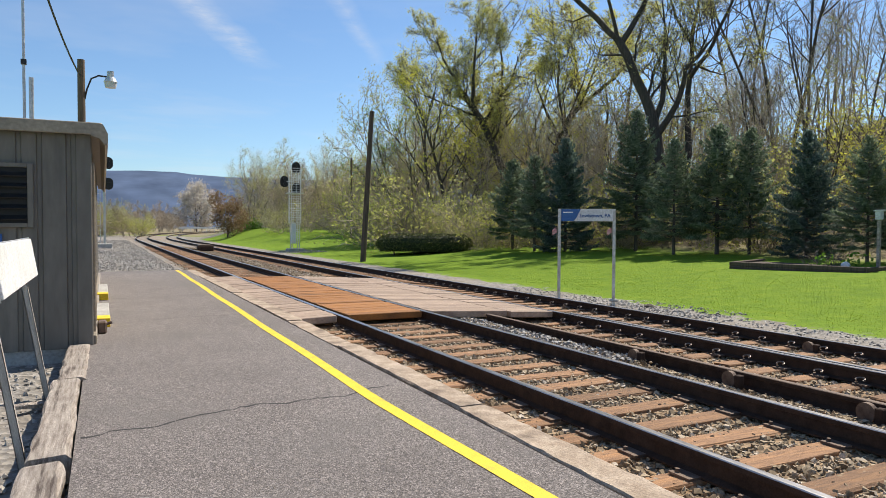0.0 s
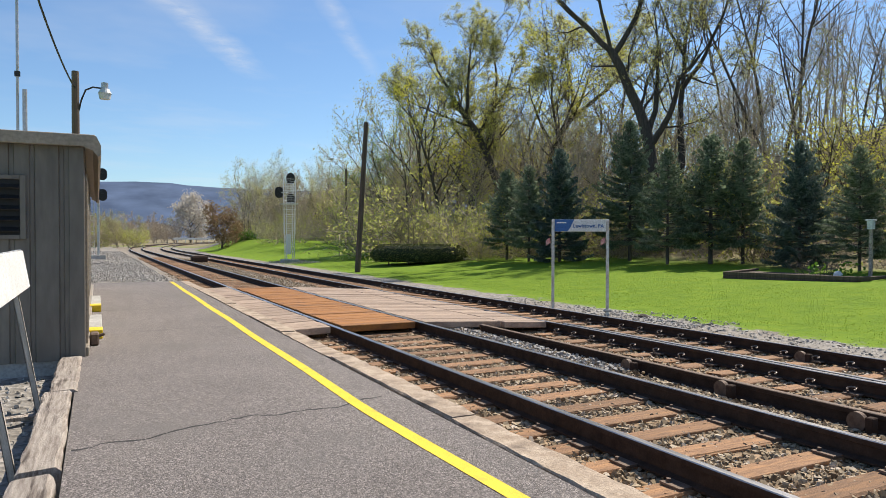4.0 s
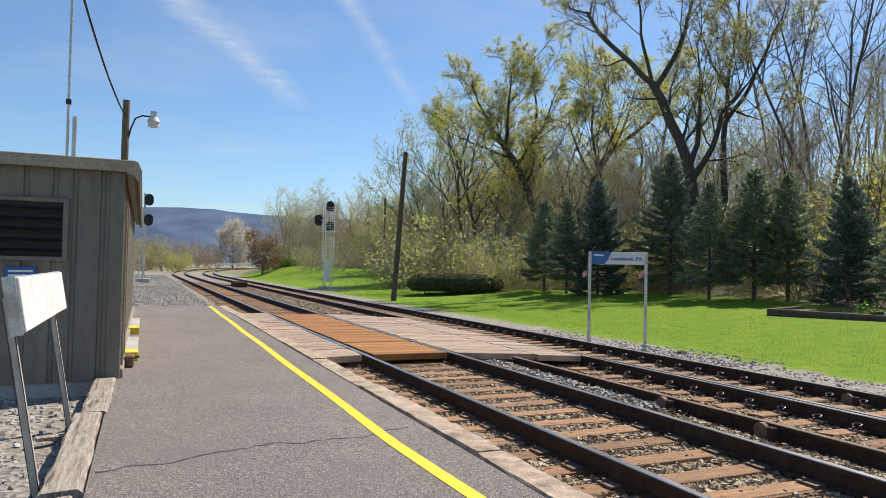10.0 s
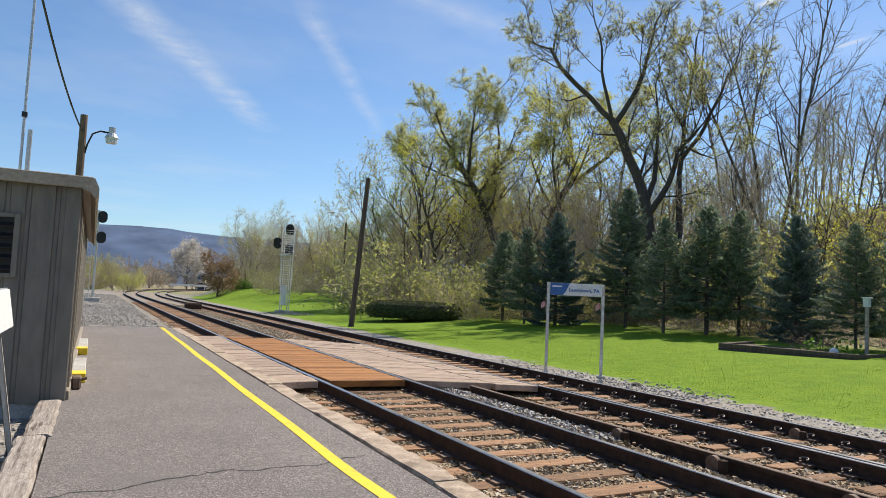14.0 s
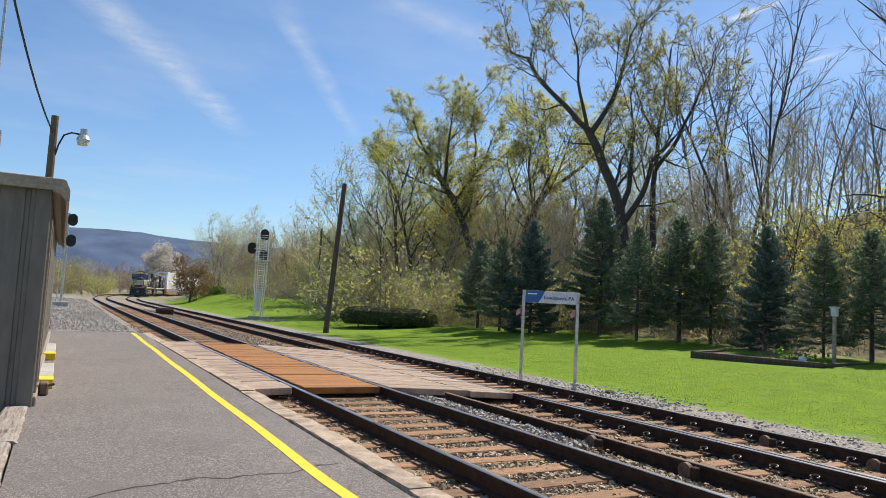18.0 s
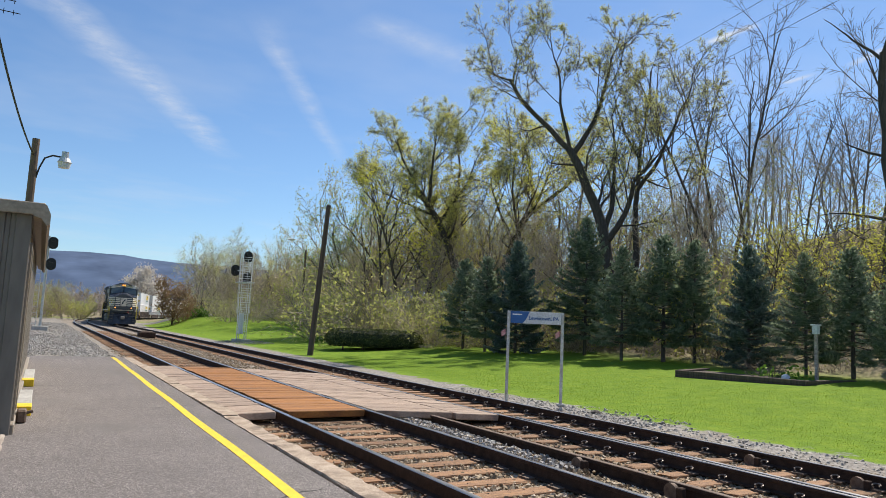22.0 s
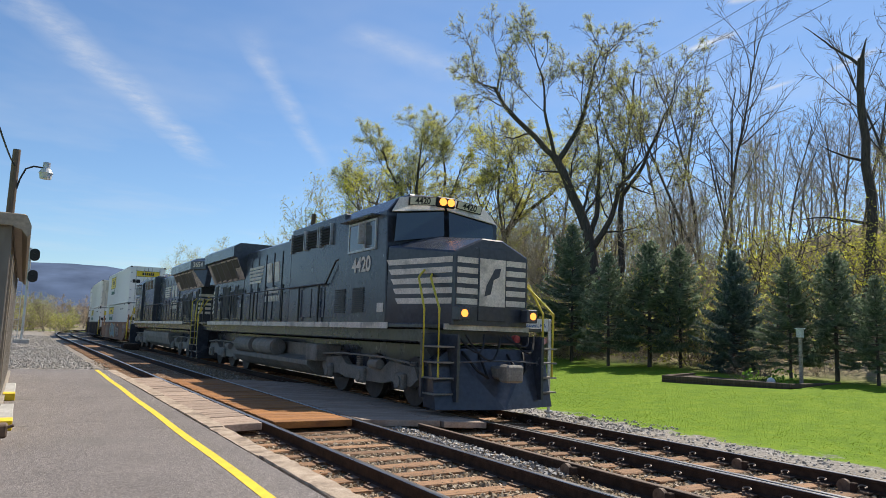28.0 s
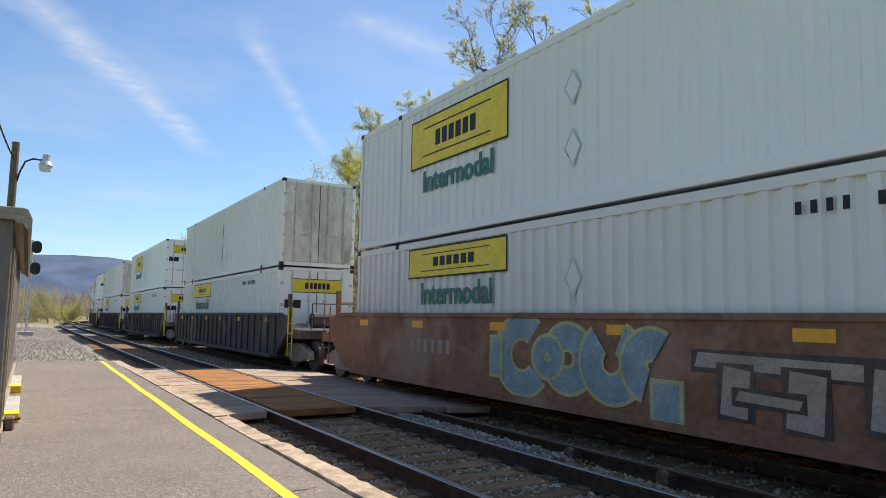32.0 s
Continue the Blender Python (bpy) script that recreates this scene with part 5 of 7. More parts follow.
def spruce(seed, height, width, needle, label, bare=0.12, dense=1.0):
    rng = np.random.default_rng(seed)
    T = thing("spruce", label, "tree", "row of spruces")
    tubes("trunk", [([np.array([0, 0, z]) for z in (-0.3, height * 0.5, height)], [0.07 + height * 0.005, 0.06, 0.01])], 8, M["bark"], T)
    quads, limbs = [], []
    count = int(150 * dense)
    for i in range(count):
        f = ((i + rng.uniform(0, 1)) / count) ** 1.12
        z = height * (bare + (0.985 - bare) * f)
        reach = width * (1 - f) ** 0.85 * (0.72 + 0.28 * min(1, f * 4)) + 0.1
        a = i * 2.39996 + rng.uniform(-0.5, 0.5)
        ln = reach * (rng.uniform(0.55, 1.15) if rng.uniform() < 0.8 else rng.uniform(1.1, 1.3))
        droop = -0.34 + 0.95 * f + rng.uniform(-0.14, 0.14)
        h = np.array([math.cos(a), math.sin(a), 0])
        side = np.array([-math.sin(a), math.cos(a), 0])
        st = np.array([0, 0, z])

        def on(u):
            return st + h * ln * u + np.array([0, 0, ln * (droop * u + 0.3 * u * u)])
        limbs.append(([on(u) for u in (0, 0.5, 1)], [0.022, 0.014, 0.005]))
        inner = 0.45 - 0.35 * min(1, f * 2.2)
        m = max(5, int(ln * 13 * dense))
        for j in range(m):
            u = inner + (1 - inner) * (j + rng.uniform(0, 1)) / m
            c = on(u)
            w = (0.1 + 0.3 * ln * (1.05 - u) ** 0.8) * rng.uniform(0.6, 1.25)
            for sgn in (-1, 1):
                tip = c + side * sgn * w + h * w * rng.uniform(0.5, 0.9) + np.array([0, 0, rng.uniform(-0.12, 0.06)])
                mid = (c + tip) / 2
                across = np.array([0, 0, 0.035 + 0.03 * rng.uniform()]) + h * 0.045
                quads.append((c - across * 0.7, tip, c + across * 0.7))
                drop = np.array([rng.uniform(-0.05, 0.05), rng.uniform(-0.05, 0.05), -rng.uniform(0.06, 0.17)])
                quads.append((mid - h * 0.05, mid + drop + h * 0.04, mid + h * 0.06))
                up = np.array([rng.uniform(-0.06, 0.06), rng.uniform(-0.06, 0.06), rng.uniform(0.04, 0.12)])
                quads.append((mid - side * 0.05, mid + up + h * 0.08, mid + side * 0.05))
    stuff(tubes("limbwork", limbs, 3, M["bark"], T))
    q = np.array(quads)
    stuff(fill("needles", q.reshape(-1, 3).tolist(), np.arange(len(q) * 3).reshape(-1, 3).tolist(), M[needle], T))
    return T


def at_ground(x, y, turn=0.0, s=1.0, dz=-0.1):
    return pose(x, y, ground_z(x, y) + dz, 0, 0, turn) @ Matrix.Scale(s, 4)


def build_spruces():
    kinds = [spruce(1, 8.0, 2.35, "needle", "tall dark green spruce with drooping lower limbs", 0.14), spruce(2, 6.5, 2.0, "needle_blue", "dark bluish spruce with a full skirt of limbs", 0.04, 1.15),
             spruce(3, 5.4, 1.75, "needle", "dark green spruce with a bare lower trunk", 0.2, 0.8), spruce(4, 6.5, 2.0, "needle", "dark green spruce with gaps between limbs", 0.17, 0.85)]
    spots = [(23.3, 36.3, 2, 5.8), (22.9, 33.2, 3, 5.8), (23.8, 31.4, 1, 6.6), (26.7, 28.8, 0, 8.0), (25.2, 24.4, 3, 6.5), (26.6, 23.0, 2, 5.9), (27.4, 21.8, 3, 6.8), (27.2, 18.7, 1, 5.5), (26.2, 15.4, 0, 5.0), (26.8, 13.9, 2, 4.7), (26.0, 12.0, 3, 4.5), (26.8, 9.6, 0, 4.8), (27.0, 7.2, 2, 4.8)]
    heights = (8.0, 6.5, 5.4, 6.5)
    used = set()
    for x, y, k, top in spots:
        m = at_ground(x, y, (x * 97 + y * 53) % 360, top / heights[k])
        if k in used:
            copy_thing(kinds[k], m)
        else:
            kinds[k].matrix_basis = m
            used.add(k)


def placer(kinds):
    """A function that sets the first of each kind and copies it from then on."""
    used = set()

    def put(k, m):
        if k in used:
            copy_thing(kinds[k], m)
        else:
            kinds[k].matrix_basis = m
            used.add(k)
    return put


def build_woods():
    rng = np.random.default_rng(21)
    tall = [(9, 0.05, 0.02, 10, 0.32, 0.34, 38), (5, 0.11, 0.1, 6, 0.25, 0.48, 40), (2, 0.13, 0.06, 7, 0.15, 0.5, 38), (1, 0.12, 0.0, 0, 0, 0, 0)]
    bare = [(9, 0.06, 0.015, 8, 0.42, 0.36, 34), (6, 0.12, 0.07, 6, 0.25, 0.42, 38), (2, 0.14, 0.05, 7, 0.15, 0.5, 36), (1, 0.12, 0.02, 0, 0, 0, 0)]
    kinds = [broadleaf(31, 20, 0.17, tall, "bark_grey", "leaf_bud", 0.17, 2, "tall slim tree with thin yellow-green buds"),
             broadleaf(32, 20, 0.15, tall, "bark_grey", "leaf_olive", 0.19, 2, "tall slim tree with thin olive-green buds", stems=2, splay=0.1),
             broadleaf(33, 20, 0.17, bare, "bark", None, 0, 0, "tall slim leafless tree with a dark trunk", fine="bark_twig"),
             broadleaf(34, 20, 0.16, tall, "bark_pale", "leaf_bud", 0.19, 2, "tall slim tree with a pale trunk and yellow-green buds", stems=2, splay=0.14),
             broadleaf(35, 20, 0.15, bare, "bark", None, 0, 0, "tall leafless tree forking low into dark upright stems", stems=2, splay=0.16, fine="bark_twig"),
             broadleaf(36, 20, 0.15, bare, "bark_grey", None, 0, 0, "tall slim leafless tree with grey-brown twigs", stems=2, splay=0.1)]
    put = placer(kinds)
    angs = [8, 10.6, 12.4, 14.6, 16.7, 18.8, 21.1, 22.8, 24.6, 28, 36, 40, 45, 49.6, 52.5, 57, 63, 80]
    elev = [0.1, 0.104, 0.119, 0.122, 0.137, 0.172, 0.175, 0.21, 0.24, 0.27, 0.27, 0.28, 0.3, 0.335, 0.4, 0.415, 0.425, 0.44]
    # sectors of the wood: angles seen from the platform, distances, count, kinds, least share of the skyline
    for lo, hi, near, far, count, mix, least in ((9.6, 16.5, 112, 160, 34, (5, 1, 3, 2, 5), 0.75), (14.5, 23, 90, 140, 44, (0, 5, 5, 3, 2), 0.75), (22, 38, 70, 108, 50, (3, 1, 0, 3, 5), 0.7), (36, 51, 56, 88, 40, (0, 5, 2, 3, 5), 0.65), (49, 66, 48, 80, 27, (2, 5, 5, 2, 5, 4), 0.75), (65, 78, 40, 60, 10, (2, 4, 5), 0.7)):
        for i in range(count):
            th, d = lo + (hi - lo) * (i + rng.uniform(0, 1)) / count, near + (far - near) * rng.uniform(0, 1)
            x, y = polar(th, d)
            if x < 23 + curve_shift(y) or (x < 31 and y < 60):
                continue
            h = 1.45 + d * float(np.interp(th, angs, elev)) * rng.uniform(least, 1.0) - ground_z(x, y)
            if h > 4:
                put(int(rng.choice(mix)), at_ground(x, y, rng.uniform(0, 360), h / (23.5 if th < 22 else 20 if th < 47 else 17)))
    # twiggy young trees that fill the wood
    young = [(6, 0.09, 0.02, 7, 0.2, 0.42, 36), (4, 0.13, 0.07, 6, 0.15, 0.5, 38), (2, 0.14, 0.03, 5, 0.1, 0.6, 42), (1, 0.12, 0, 0, 0, 0, 0)]
    put = placer([broadleaf(51, 10, 0.075, young, "bark_pale", None, 0, 0, "twiggy pale-stemmed young tree without leaves", "young_tree", group="young trees of the wood", stems=3, splay=0.2),
                  broadleaf(52, 10, 0.07, young, "bark_grey", "leaf_olive", 0.16, 2, "twiggy young tree with olive-green buds", "young_tree", group="young trees of the wood", stems=2, splay=0.18),
                  broadleaf(53, 10, 0.08, young, "bark", "leaf_yellow", 0.15, 1, "young dark-stemmed tree with yellow-green buds", "young_tree", group="young trees of the wood", stems=2, splay=0.2)])
    for lo, hi, near, far, count, cap in ((9.4, 21, 100, 146, 60, 0.115), (20, 37, 62, 100, 34, 0.19), (35, 50, 50, 78, 26, 0.2), (48, 72, 44, 88, 46, 0.22)):
        for i in range(count):
            th, d = lo + (hi - lo) * (i + rng.uniform(0, 1)) / count, near + (far - near) * rng.uniform(0, 1)
            x, y = polar(th, d)
            if x < 20 + curve_shift(y) or (x < 31 and y < 60):
                continue
            h = 1.45 + d * cap * rng.uniform(0.5, 1.0) - ground_z(x, y)
            if h > 2.5:
                put(int(rng.choice((0, 0, 1, 2))), at_ground(x, y, rng.uniform(0, 360), min(h, 17) / (12.0 if th < 22 else 10.0)))
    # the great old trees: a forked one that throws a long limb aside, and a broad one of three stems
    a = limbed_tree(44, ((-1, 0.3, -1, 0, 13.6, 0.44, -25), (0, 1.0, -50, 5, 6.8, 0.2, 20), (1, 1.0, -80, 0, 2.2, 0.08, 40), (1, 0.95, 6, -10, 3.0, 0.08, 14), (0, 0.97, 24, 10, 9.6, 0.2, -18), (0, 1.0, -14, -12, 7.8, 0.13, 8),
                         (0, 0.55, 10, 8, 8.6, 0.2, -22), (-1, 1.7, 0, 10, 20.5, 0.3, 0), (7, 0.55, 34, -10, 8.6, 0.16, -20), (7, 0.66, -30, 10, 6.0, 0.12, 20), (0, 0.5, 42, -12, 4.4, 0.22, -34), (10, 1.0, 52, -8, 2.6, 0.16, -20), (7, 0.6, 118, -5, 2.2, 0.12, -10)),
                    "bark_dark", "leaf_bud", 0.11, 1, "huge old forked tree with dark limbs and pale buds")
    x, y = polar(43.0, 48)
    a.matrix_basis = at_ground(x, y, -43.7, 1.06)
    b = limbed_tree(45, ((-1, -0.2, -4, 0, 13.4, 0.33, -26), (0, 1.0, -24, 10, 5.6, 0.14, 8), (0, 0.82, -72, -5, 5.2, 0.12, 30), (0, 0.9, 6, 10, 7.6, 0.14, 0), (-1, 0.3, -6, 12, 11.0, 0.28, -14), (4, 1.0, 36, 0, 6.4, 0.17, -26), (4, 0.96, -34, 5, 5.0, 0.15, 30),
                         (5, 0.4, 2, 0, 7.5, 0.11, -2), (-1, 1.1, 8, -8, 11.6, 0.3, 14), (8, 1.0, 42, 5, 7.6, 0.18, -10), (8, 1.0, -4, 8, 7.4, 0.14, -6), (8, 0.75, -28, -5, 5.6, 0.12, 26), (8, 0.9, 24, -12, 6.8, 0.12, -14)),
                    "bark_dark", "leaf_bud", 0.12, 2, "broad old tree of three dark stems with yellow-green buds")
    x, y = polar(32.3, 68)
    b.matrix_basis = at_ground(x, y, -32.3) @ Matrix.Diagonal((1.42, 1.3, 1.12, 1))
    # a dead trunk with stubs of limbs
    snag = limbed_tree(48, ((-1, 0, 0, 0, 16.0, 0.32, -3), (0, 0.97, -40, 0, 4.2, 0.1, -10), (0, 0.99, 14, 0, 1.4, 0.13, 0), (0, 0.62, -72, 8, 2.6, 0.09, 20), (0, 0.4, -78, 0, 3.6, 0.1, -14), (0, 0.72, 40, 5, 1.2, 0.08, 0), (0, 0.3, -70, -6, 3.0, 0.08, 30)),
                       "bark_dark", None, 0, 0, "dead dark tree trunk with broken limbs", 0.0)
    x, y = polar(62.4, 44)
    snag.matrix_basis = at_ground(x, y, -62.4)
    edge = [(9, 0.11, 0.04, 8, 0.3, 0.42, 42), (7, 0.14, 0.09, 7, 0.25, 0.5, 42), (4, 0.15, 0.07, 6, 0.2, 0.46, 40), (2, 0.14, 0.03, 0, 0, 0, 0)]
    c = broadleaf(46, 14, 0.24, edge, "bark", "leaf_green", 0.17, 4, "tree in fresh light green leaf at the wood's edge", stems=2, splay=0.12, group="great old trees", fine="bark_twig")
    x, y = polar(24.0, 82)
    c.matrix_basis = at_ground(x, y, 0, 1.08)
    y1 = broadleaf(49, 14, 0.2, edge, "bark", "leaf_yellow", 0.2, 3, "rounded tree with dense yellow-green buds", stems=3, splay=0.34, group="great old trees", fine="bark_twig")
    x, y = polar(26.4, 70)
    y1.matrix_basis = at_ground(x, y, 0, 1.15)
    for th, d, sc in ((29.5, 78, 1.15), (37.5, 66, 1.05)):
        x, y = polar(th, d)
        copy_thing(y1, at_ground(x, y, th * 40, sc))
    # small trees in yellow blossom on the slope
    small = [(6, 0.12, 0.03, 9, 0.25, 0.5, 48), (4, 0.14, 0.04, 9, 0.1, 0.5, 42), (1, 0.14, 0.0, 0, 0, 0, 0)]
    g = broadleaf(47, 7.5, 0.07, small, "bark", "leaf_yellow", 0.15, 3, "small tree covered in bright yellow-green blossom", stems=3, splay=0.35, group="blossoming small trees", fine="bark_twig")
    put = placer([g])
    for th, d, sc in ((56.0, 43, 1.05), (53.6, 45, 0.8), (58.6, 42, 0.75), (62.5, 40, 0.8), (66, 38, 0.9)):
        x, y = polar(th, d)
        put(0, at_ground(x, y, x * 31, sc))


def build_brush():
    rng = np.random.default_rng(77)
    bushy = [(3, 0.16, 0.0, 6, 0.15, 0.55, 42), (2, 0.18, 0.02, 7, 0.05, 0.6, 44), (1, 0.15, 0.0, 0, 0, 0, 0)]
    group = "undergrowth shrubs"
    put = placer([broadleaf(61, 3.4, 0.026, bushy, "bark_pale", None, 0, 0, "tangled leafless grey-brown shrub", "shrub", category="shrub", stems=9, splay=0.7, group=group),
                  broadleaf(62, 3.4, 0.024, bushy, "bark_grey", "leaf_olive", 0.16, 2, "loose shrub with olive-green young leaves", "shrub", category="shrub", stems=9, splay=0.65, group=group),
                  broadleaf(63, 3.4, 0.024, bushy, "bark", "leaf_yellow", 0.085, 1, "loose shrub with bright yellow-green blossom", "shrub", category="shrub", stems=8, splay=0.6, group=group),
                  broadleaf(64, 2.6, 0.03, bushy, "bark", "leaf_green", 0.13, 4, "dense fresh green shrub", "shrub", category="shrub", stems=10, splay=0.8, group=group),
                  broadleaf(65, 3.0, 0.028, bushy, "bark", None, 0, 0, "dark tangle of bare twigs", "shrub", category="shrub", stems=8, splay=0.9, group=group, fine="bark_twig"),
                  broadleaf(66, 1.2, 0.014, bushy, "bark", "leaf_fresh", 0.11, 2, "low patch of fresh green weeds", "shrub", category="shrub", stems=8, splay=1.1, group=group)])
    for th, d, k, sc in ((19.6, 86, 3, 1.15), (20.3, 85, 3, 0.9), (19.0, 88, 3, 0.8)):
        x, y = polar(th, d)
        put(k, at_ground(x, y, th * 77, sc))
    put(4, at_ground(23.9, 15.4, 40, 0.38))
    # sectors of undergrowth: angles seen from the platform, distances, count, sizes
    for lo, hi, near, far, count, s0, s1 in ((9.5, 21, 90, 118, 44, 0.8, 1.4), (20, 29, 50, 84, 44, 0.7, 1.5), (28, 36, 45, 62, 24, 0.6, 1.0), (35, 50, 44, 62, 40, 0.6, 1.25), (48, 78, 37, 70, 74, 0.6, 1.25)):
        for i in range(count):
            th, d = lo + (hi - lo) * (i + rng.uniform(0, 1)) / count, near + (far - near) * rng.uniform(0, 1) ** 1.2
            x, y = polar(th, d)
            if x < 19.5 + curve_shift(y) or (x < 28.6 and y < 62 and th > 34):
                continue
            put(int(rng.choice([0, 1, 2, 4], p=[0.36, 0.3, 0.16, 0.18])), at_ground(x, y, rng.uniform(0, 360), rng.uniform(s0, s1)))
    # dead twigs and weeds along the foot of the spruces
    for i in range(34):
        y = 7 + 30 * (i + rng.uniform(0, 1)) / 34
        x = 28.2 - max(0, y - 27) * 0.28 + rng.uniform(0, 2.2)
        put(int(rng.choice([4, 5, 5, 0])), at_ground(x, y, rng.uniform(0, 360), rng.uniform(0.4, 0.8)))


def build_far_plants():
    rng = np.random.default_rng(90)
    plan = [(6, 0.08, 0.02, 12, 0.2, 0.5, 45), (4, 0.12, 0.05, 7, 0.2, 0.5, 42), (3, 0.12, 0.0, 0, 0, 0, 0)]
    round_plan = [(6, 0.05, 0.02, 16, 0.12, 0.52, 62), (4, 0.12, 0.06, 8, 0.2, 0.45, 45), (3, 0.12, 0.0, 0, 0, 0, 0)]
    dense = [(5, 0.07, 0.02, 11, 0.15, 0.45, 42), (3, 0.12, 0.06, 7, 0.2, 0.5, 42), (1, 0.12, 0.04, 5, 0.2, 0.6, 40), (1, 0.12, 0.0, 0, 0, 0, 0)]
    pear = broadleaf(81, 12, 0.22, round_plan, "bark", "blossom", 0.6, 24, "round tree covered in white blossom", group="far trees")
    pear.matrix_basis = at_ground(26.8, 232, 0, 1.25)
    cedar = broadleaf(82, 5.4, 0.16, round_plan, "bark_dark", "leaf_cedar", 0.34, 16, "rusty brown rounded cedar beside the track", group="far trees")
    cedar.matrix_basis = at_ground(15.9, 101, 0, 1.0)
    low = broadleaf(83, 2.0, 0.05, plan, "bark", "leaf_fresh", 0.32, 2, "low fresh green bush at the lawn's end", "shrub", category="shrub", stems=4, splay=0.8, group="far trees")
    low.matrix_basis = at_ground(19.5, 104, 0, 0.9)
    k1 = broadleaf(84, 3.4, 0.045, dense, "bark_grey", "leaf_olive", 0.1, 1, "distant tree with olive-green young leaves", group="far trees")
    k2 = broadleaf(85, 3.4, 0.045, dense, "bark_grey", "leaf_dry", 0.07, 1, "distant bare grey tree", group="far trees")
    k3 = broadleaf(86, 4, 0.06, plan, "bark_grey", "leaf_olive", 0.3, 2, "distant yellow-green bush beside the line", "shrub", category="shrub", stems=5, splay=0.7, group="far trees")
    k4 = broadleaf(87, 4, 0.05, dense, "bark_grey", "leaf_dry", 0.14, 1, "distant grey-brown thicket beside the line", "shrub", category="shrub", stems=2, splay=0.5, group="far trees")
    ks, used = [k1, k2, k3, k4], set()

    def put(k, x, y, s):
        m = at_ground(x, y, rng.uniform(0, 360), s * (1.75 if k < 2 else 1))
        if k in used:
            copy_thing(ks[k], m)
        else:
            ks[k].matrix_basis = m
            used.add(k)

    n = 0
    while n < 34:
        y = rng.uniform(140, 260)
        x = rng.uniform(-42, 38)
        if abs(x - FAR_MID - curve_shift(y) + 2) < 9 and y < 235:
            continue
        put(int(rng.choice([0, 1, 2, 3], p=[0.4, 0.3, 0.1, 0.2])), x, y, rng.uniform(0.6, 1.0))
        n += 1
    # the trees beyond the bend, under the ridge
    for i in range(84):
        th, d = rng.uniform(-1.5, 11.5), rng.uniform(205, 262)
        x, y = 0.9 + d * math.sin(radians(th)), d * math.cos(radians(th))
        if abs(x - FAR_MID - curve_shift(y) + 2) < 6:
            continue
        put(int(rng.choice([0, 1, 1])), x, y, rng.uniform(0.75, 1.2))
    # the thicket on the outside of the bend
    for i in range(64):
        y = rng.uniform(118, 172)
        x = rng.uniform(-22, 3 + 0.09 * (y - 118))
        k = int(rng.choice([0, 1, 2, 3], p=[0.28, 0.3, 0.12, 0.3]))
        put(k, x, y, rng.uniform(0.55, 0.85) if k < 2 else rng.uniform(0.7, 1.2))
    for x, y, k, s in ((-3, 70, 2, 0.8), (-4.5, 80, 0, 0.62), (-2.2, 95, 0, 0.6), (-6, 64, 3, 1.2), (-1.5, 100, 3, 1.0), (5.2, 122, 2, 0.9), (6.0, 128, 2, 0.8)):
        put(k, x, y, s)


def build_grass():
    rng = np.random.default_rng(12)
    M["blade"] = leaf_material("blade", (0.125, 0.22, 0.01), (0.175, 0.28, 0.014), (0.24, 0.33, 0.03), 0.5)
    n = 70000
    x = 12.2 + 12 * rng.uniform(0, 1, n) ** 1.5
    y = rng.uniform(2, 34, n)
    keep = (x > 12.85 + 1.2 * rng.uniform(0, 1, n)) & ~((x > 21.2) & (y > 11.8) & (y < 19))
    x, y = x[keep], y[keep]
    n = len(x)
    z = np.array([ground_z(a, b) for a, b in zip(x, y)])
    a = rng.uniform(0, 6.283, n)
    h = rng.uniform(0.01, 0.03, n)
    w = 0.011
    v = np.stack([np.stack([x - w * np.cos(a), y - w * np.sin(a), z - 0.01], -1), np.stack([x + w * np.cos(a), y + w * np.sin(a), z - 0.01], -1),
                  np.stack([x + rng.normal(0, 0.03, n), y + rng.normal(0, 0.03, n), z + h], -1)], 1)
    ob = fill("grass", v.reshape(-1, 3).tolist(), np.arange(n * 3).reshape(-1, 3).tolist(), M["blade"])
    tagged(ob, "short bright green mown grass blades", "grass", kind="stuff")


build_spruces()
build_woods()
build_brush()
build_far_plants()
build_grass()


# ---- the train ----
def glass_material():
    m, nt, b = nodes_of("cab_glass")
    b.inputs["Base Color"].default_value = (0.02, 0.028, 0.035, 1)
    b.inputs["Roughness"].default_value = 0.06
    b.inputs["Specular IOR Level"].default_value = 0.8
    b.inputs["Coat Weight"].default_value = 0.6
    return m


M["cab_glass"] = glass_material()


def wheelset(parent, y, r, z=None):
    z = r if z is None else z
    for sx in (-1, 1):
        bm = bmesh.new()
        rod(bm, (sx * 0.68, y, z), (sx * 0.81, y, z), r, 24)
        rod(bm, (sx * 0.655, y, z), (sx * 0.68, y, z), r + 0.028, 24)
        rod(bm, (sx * 0.81, y, z), (sx * 0.84, y, z), r * 0.35, 12)
        part("wheel", bm, M["wheel_steel"], parent)
    part("axle", rod(bmesh.new(), (-0.66, y, z), (0.66, y, z), 0.09, 10), M["wheel_steel"], parent)


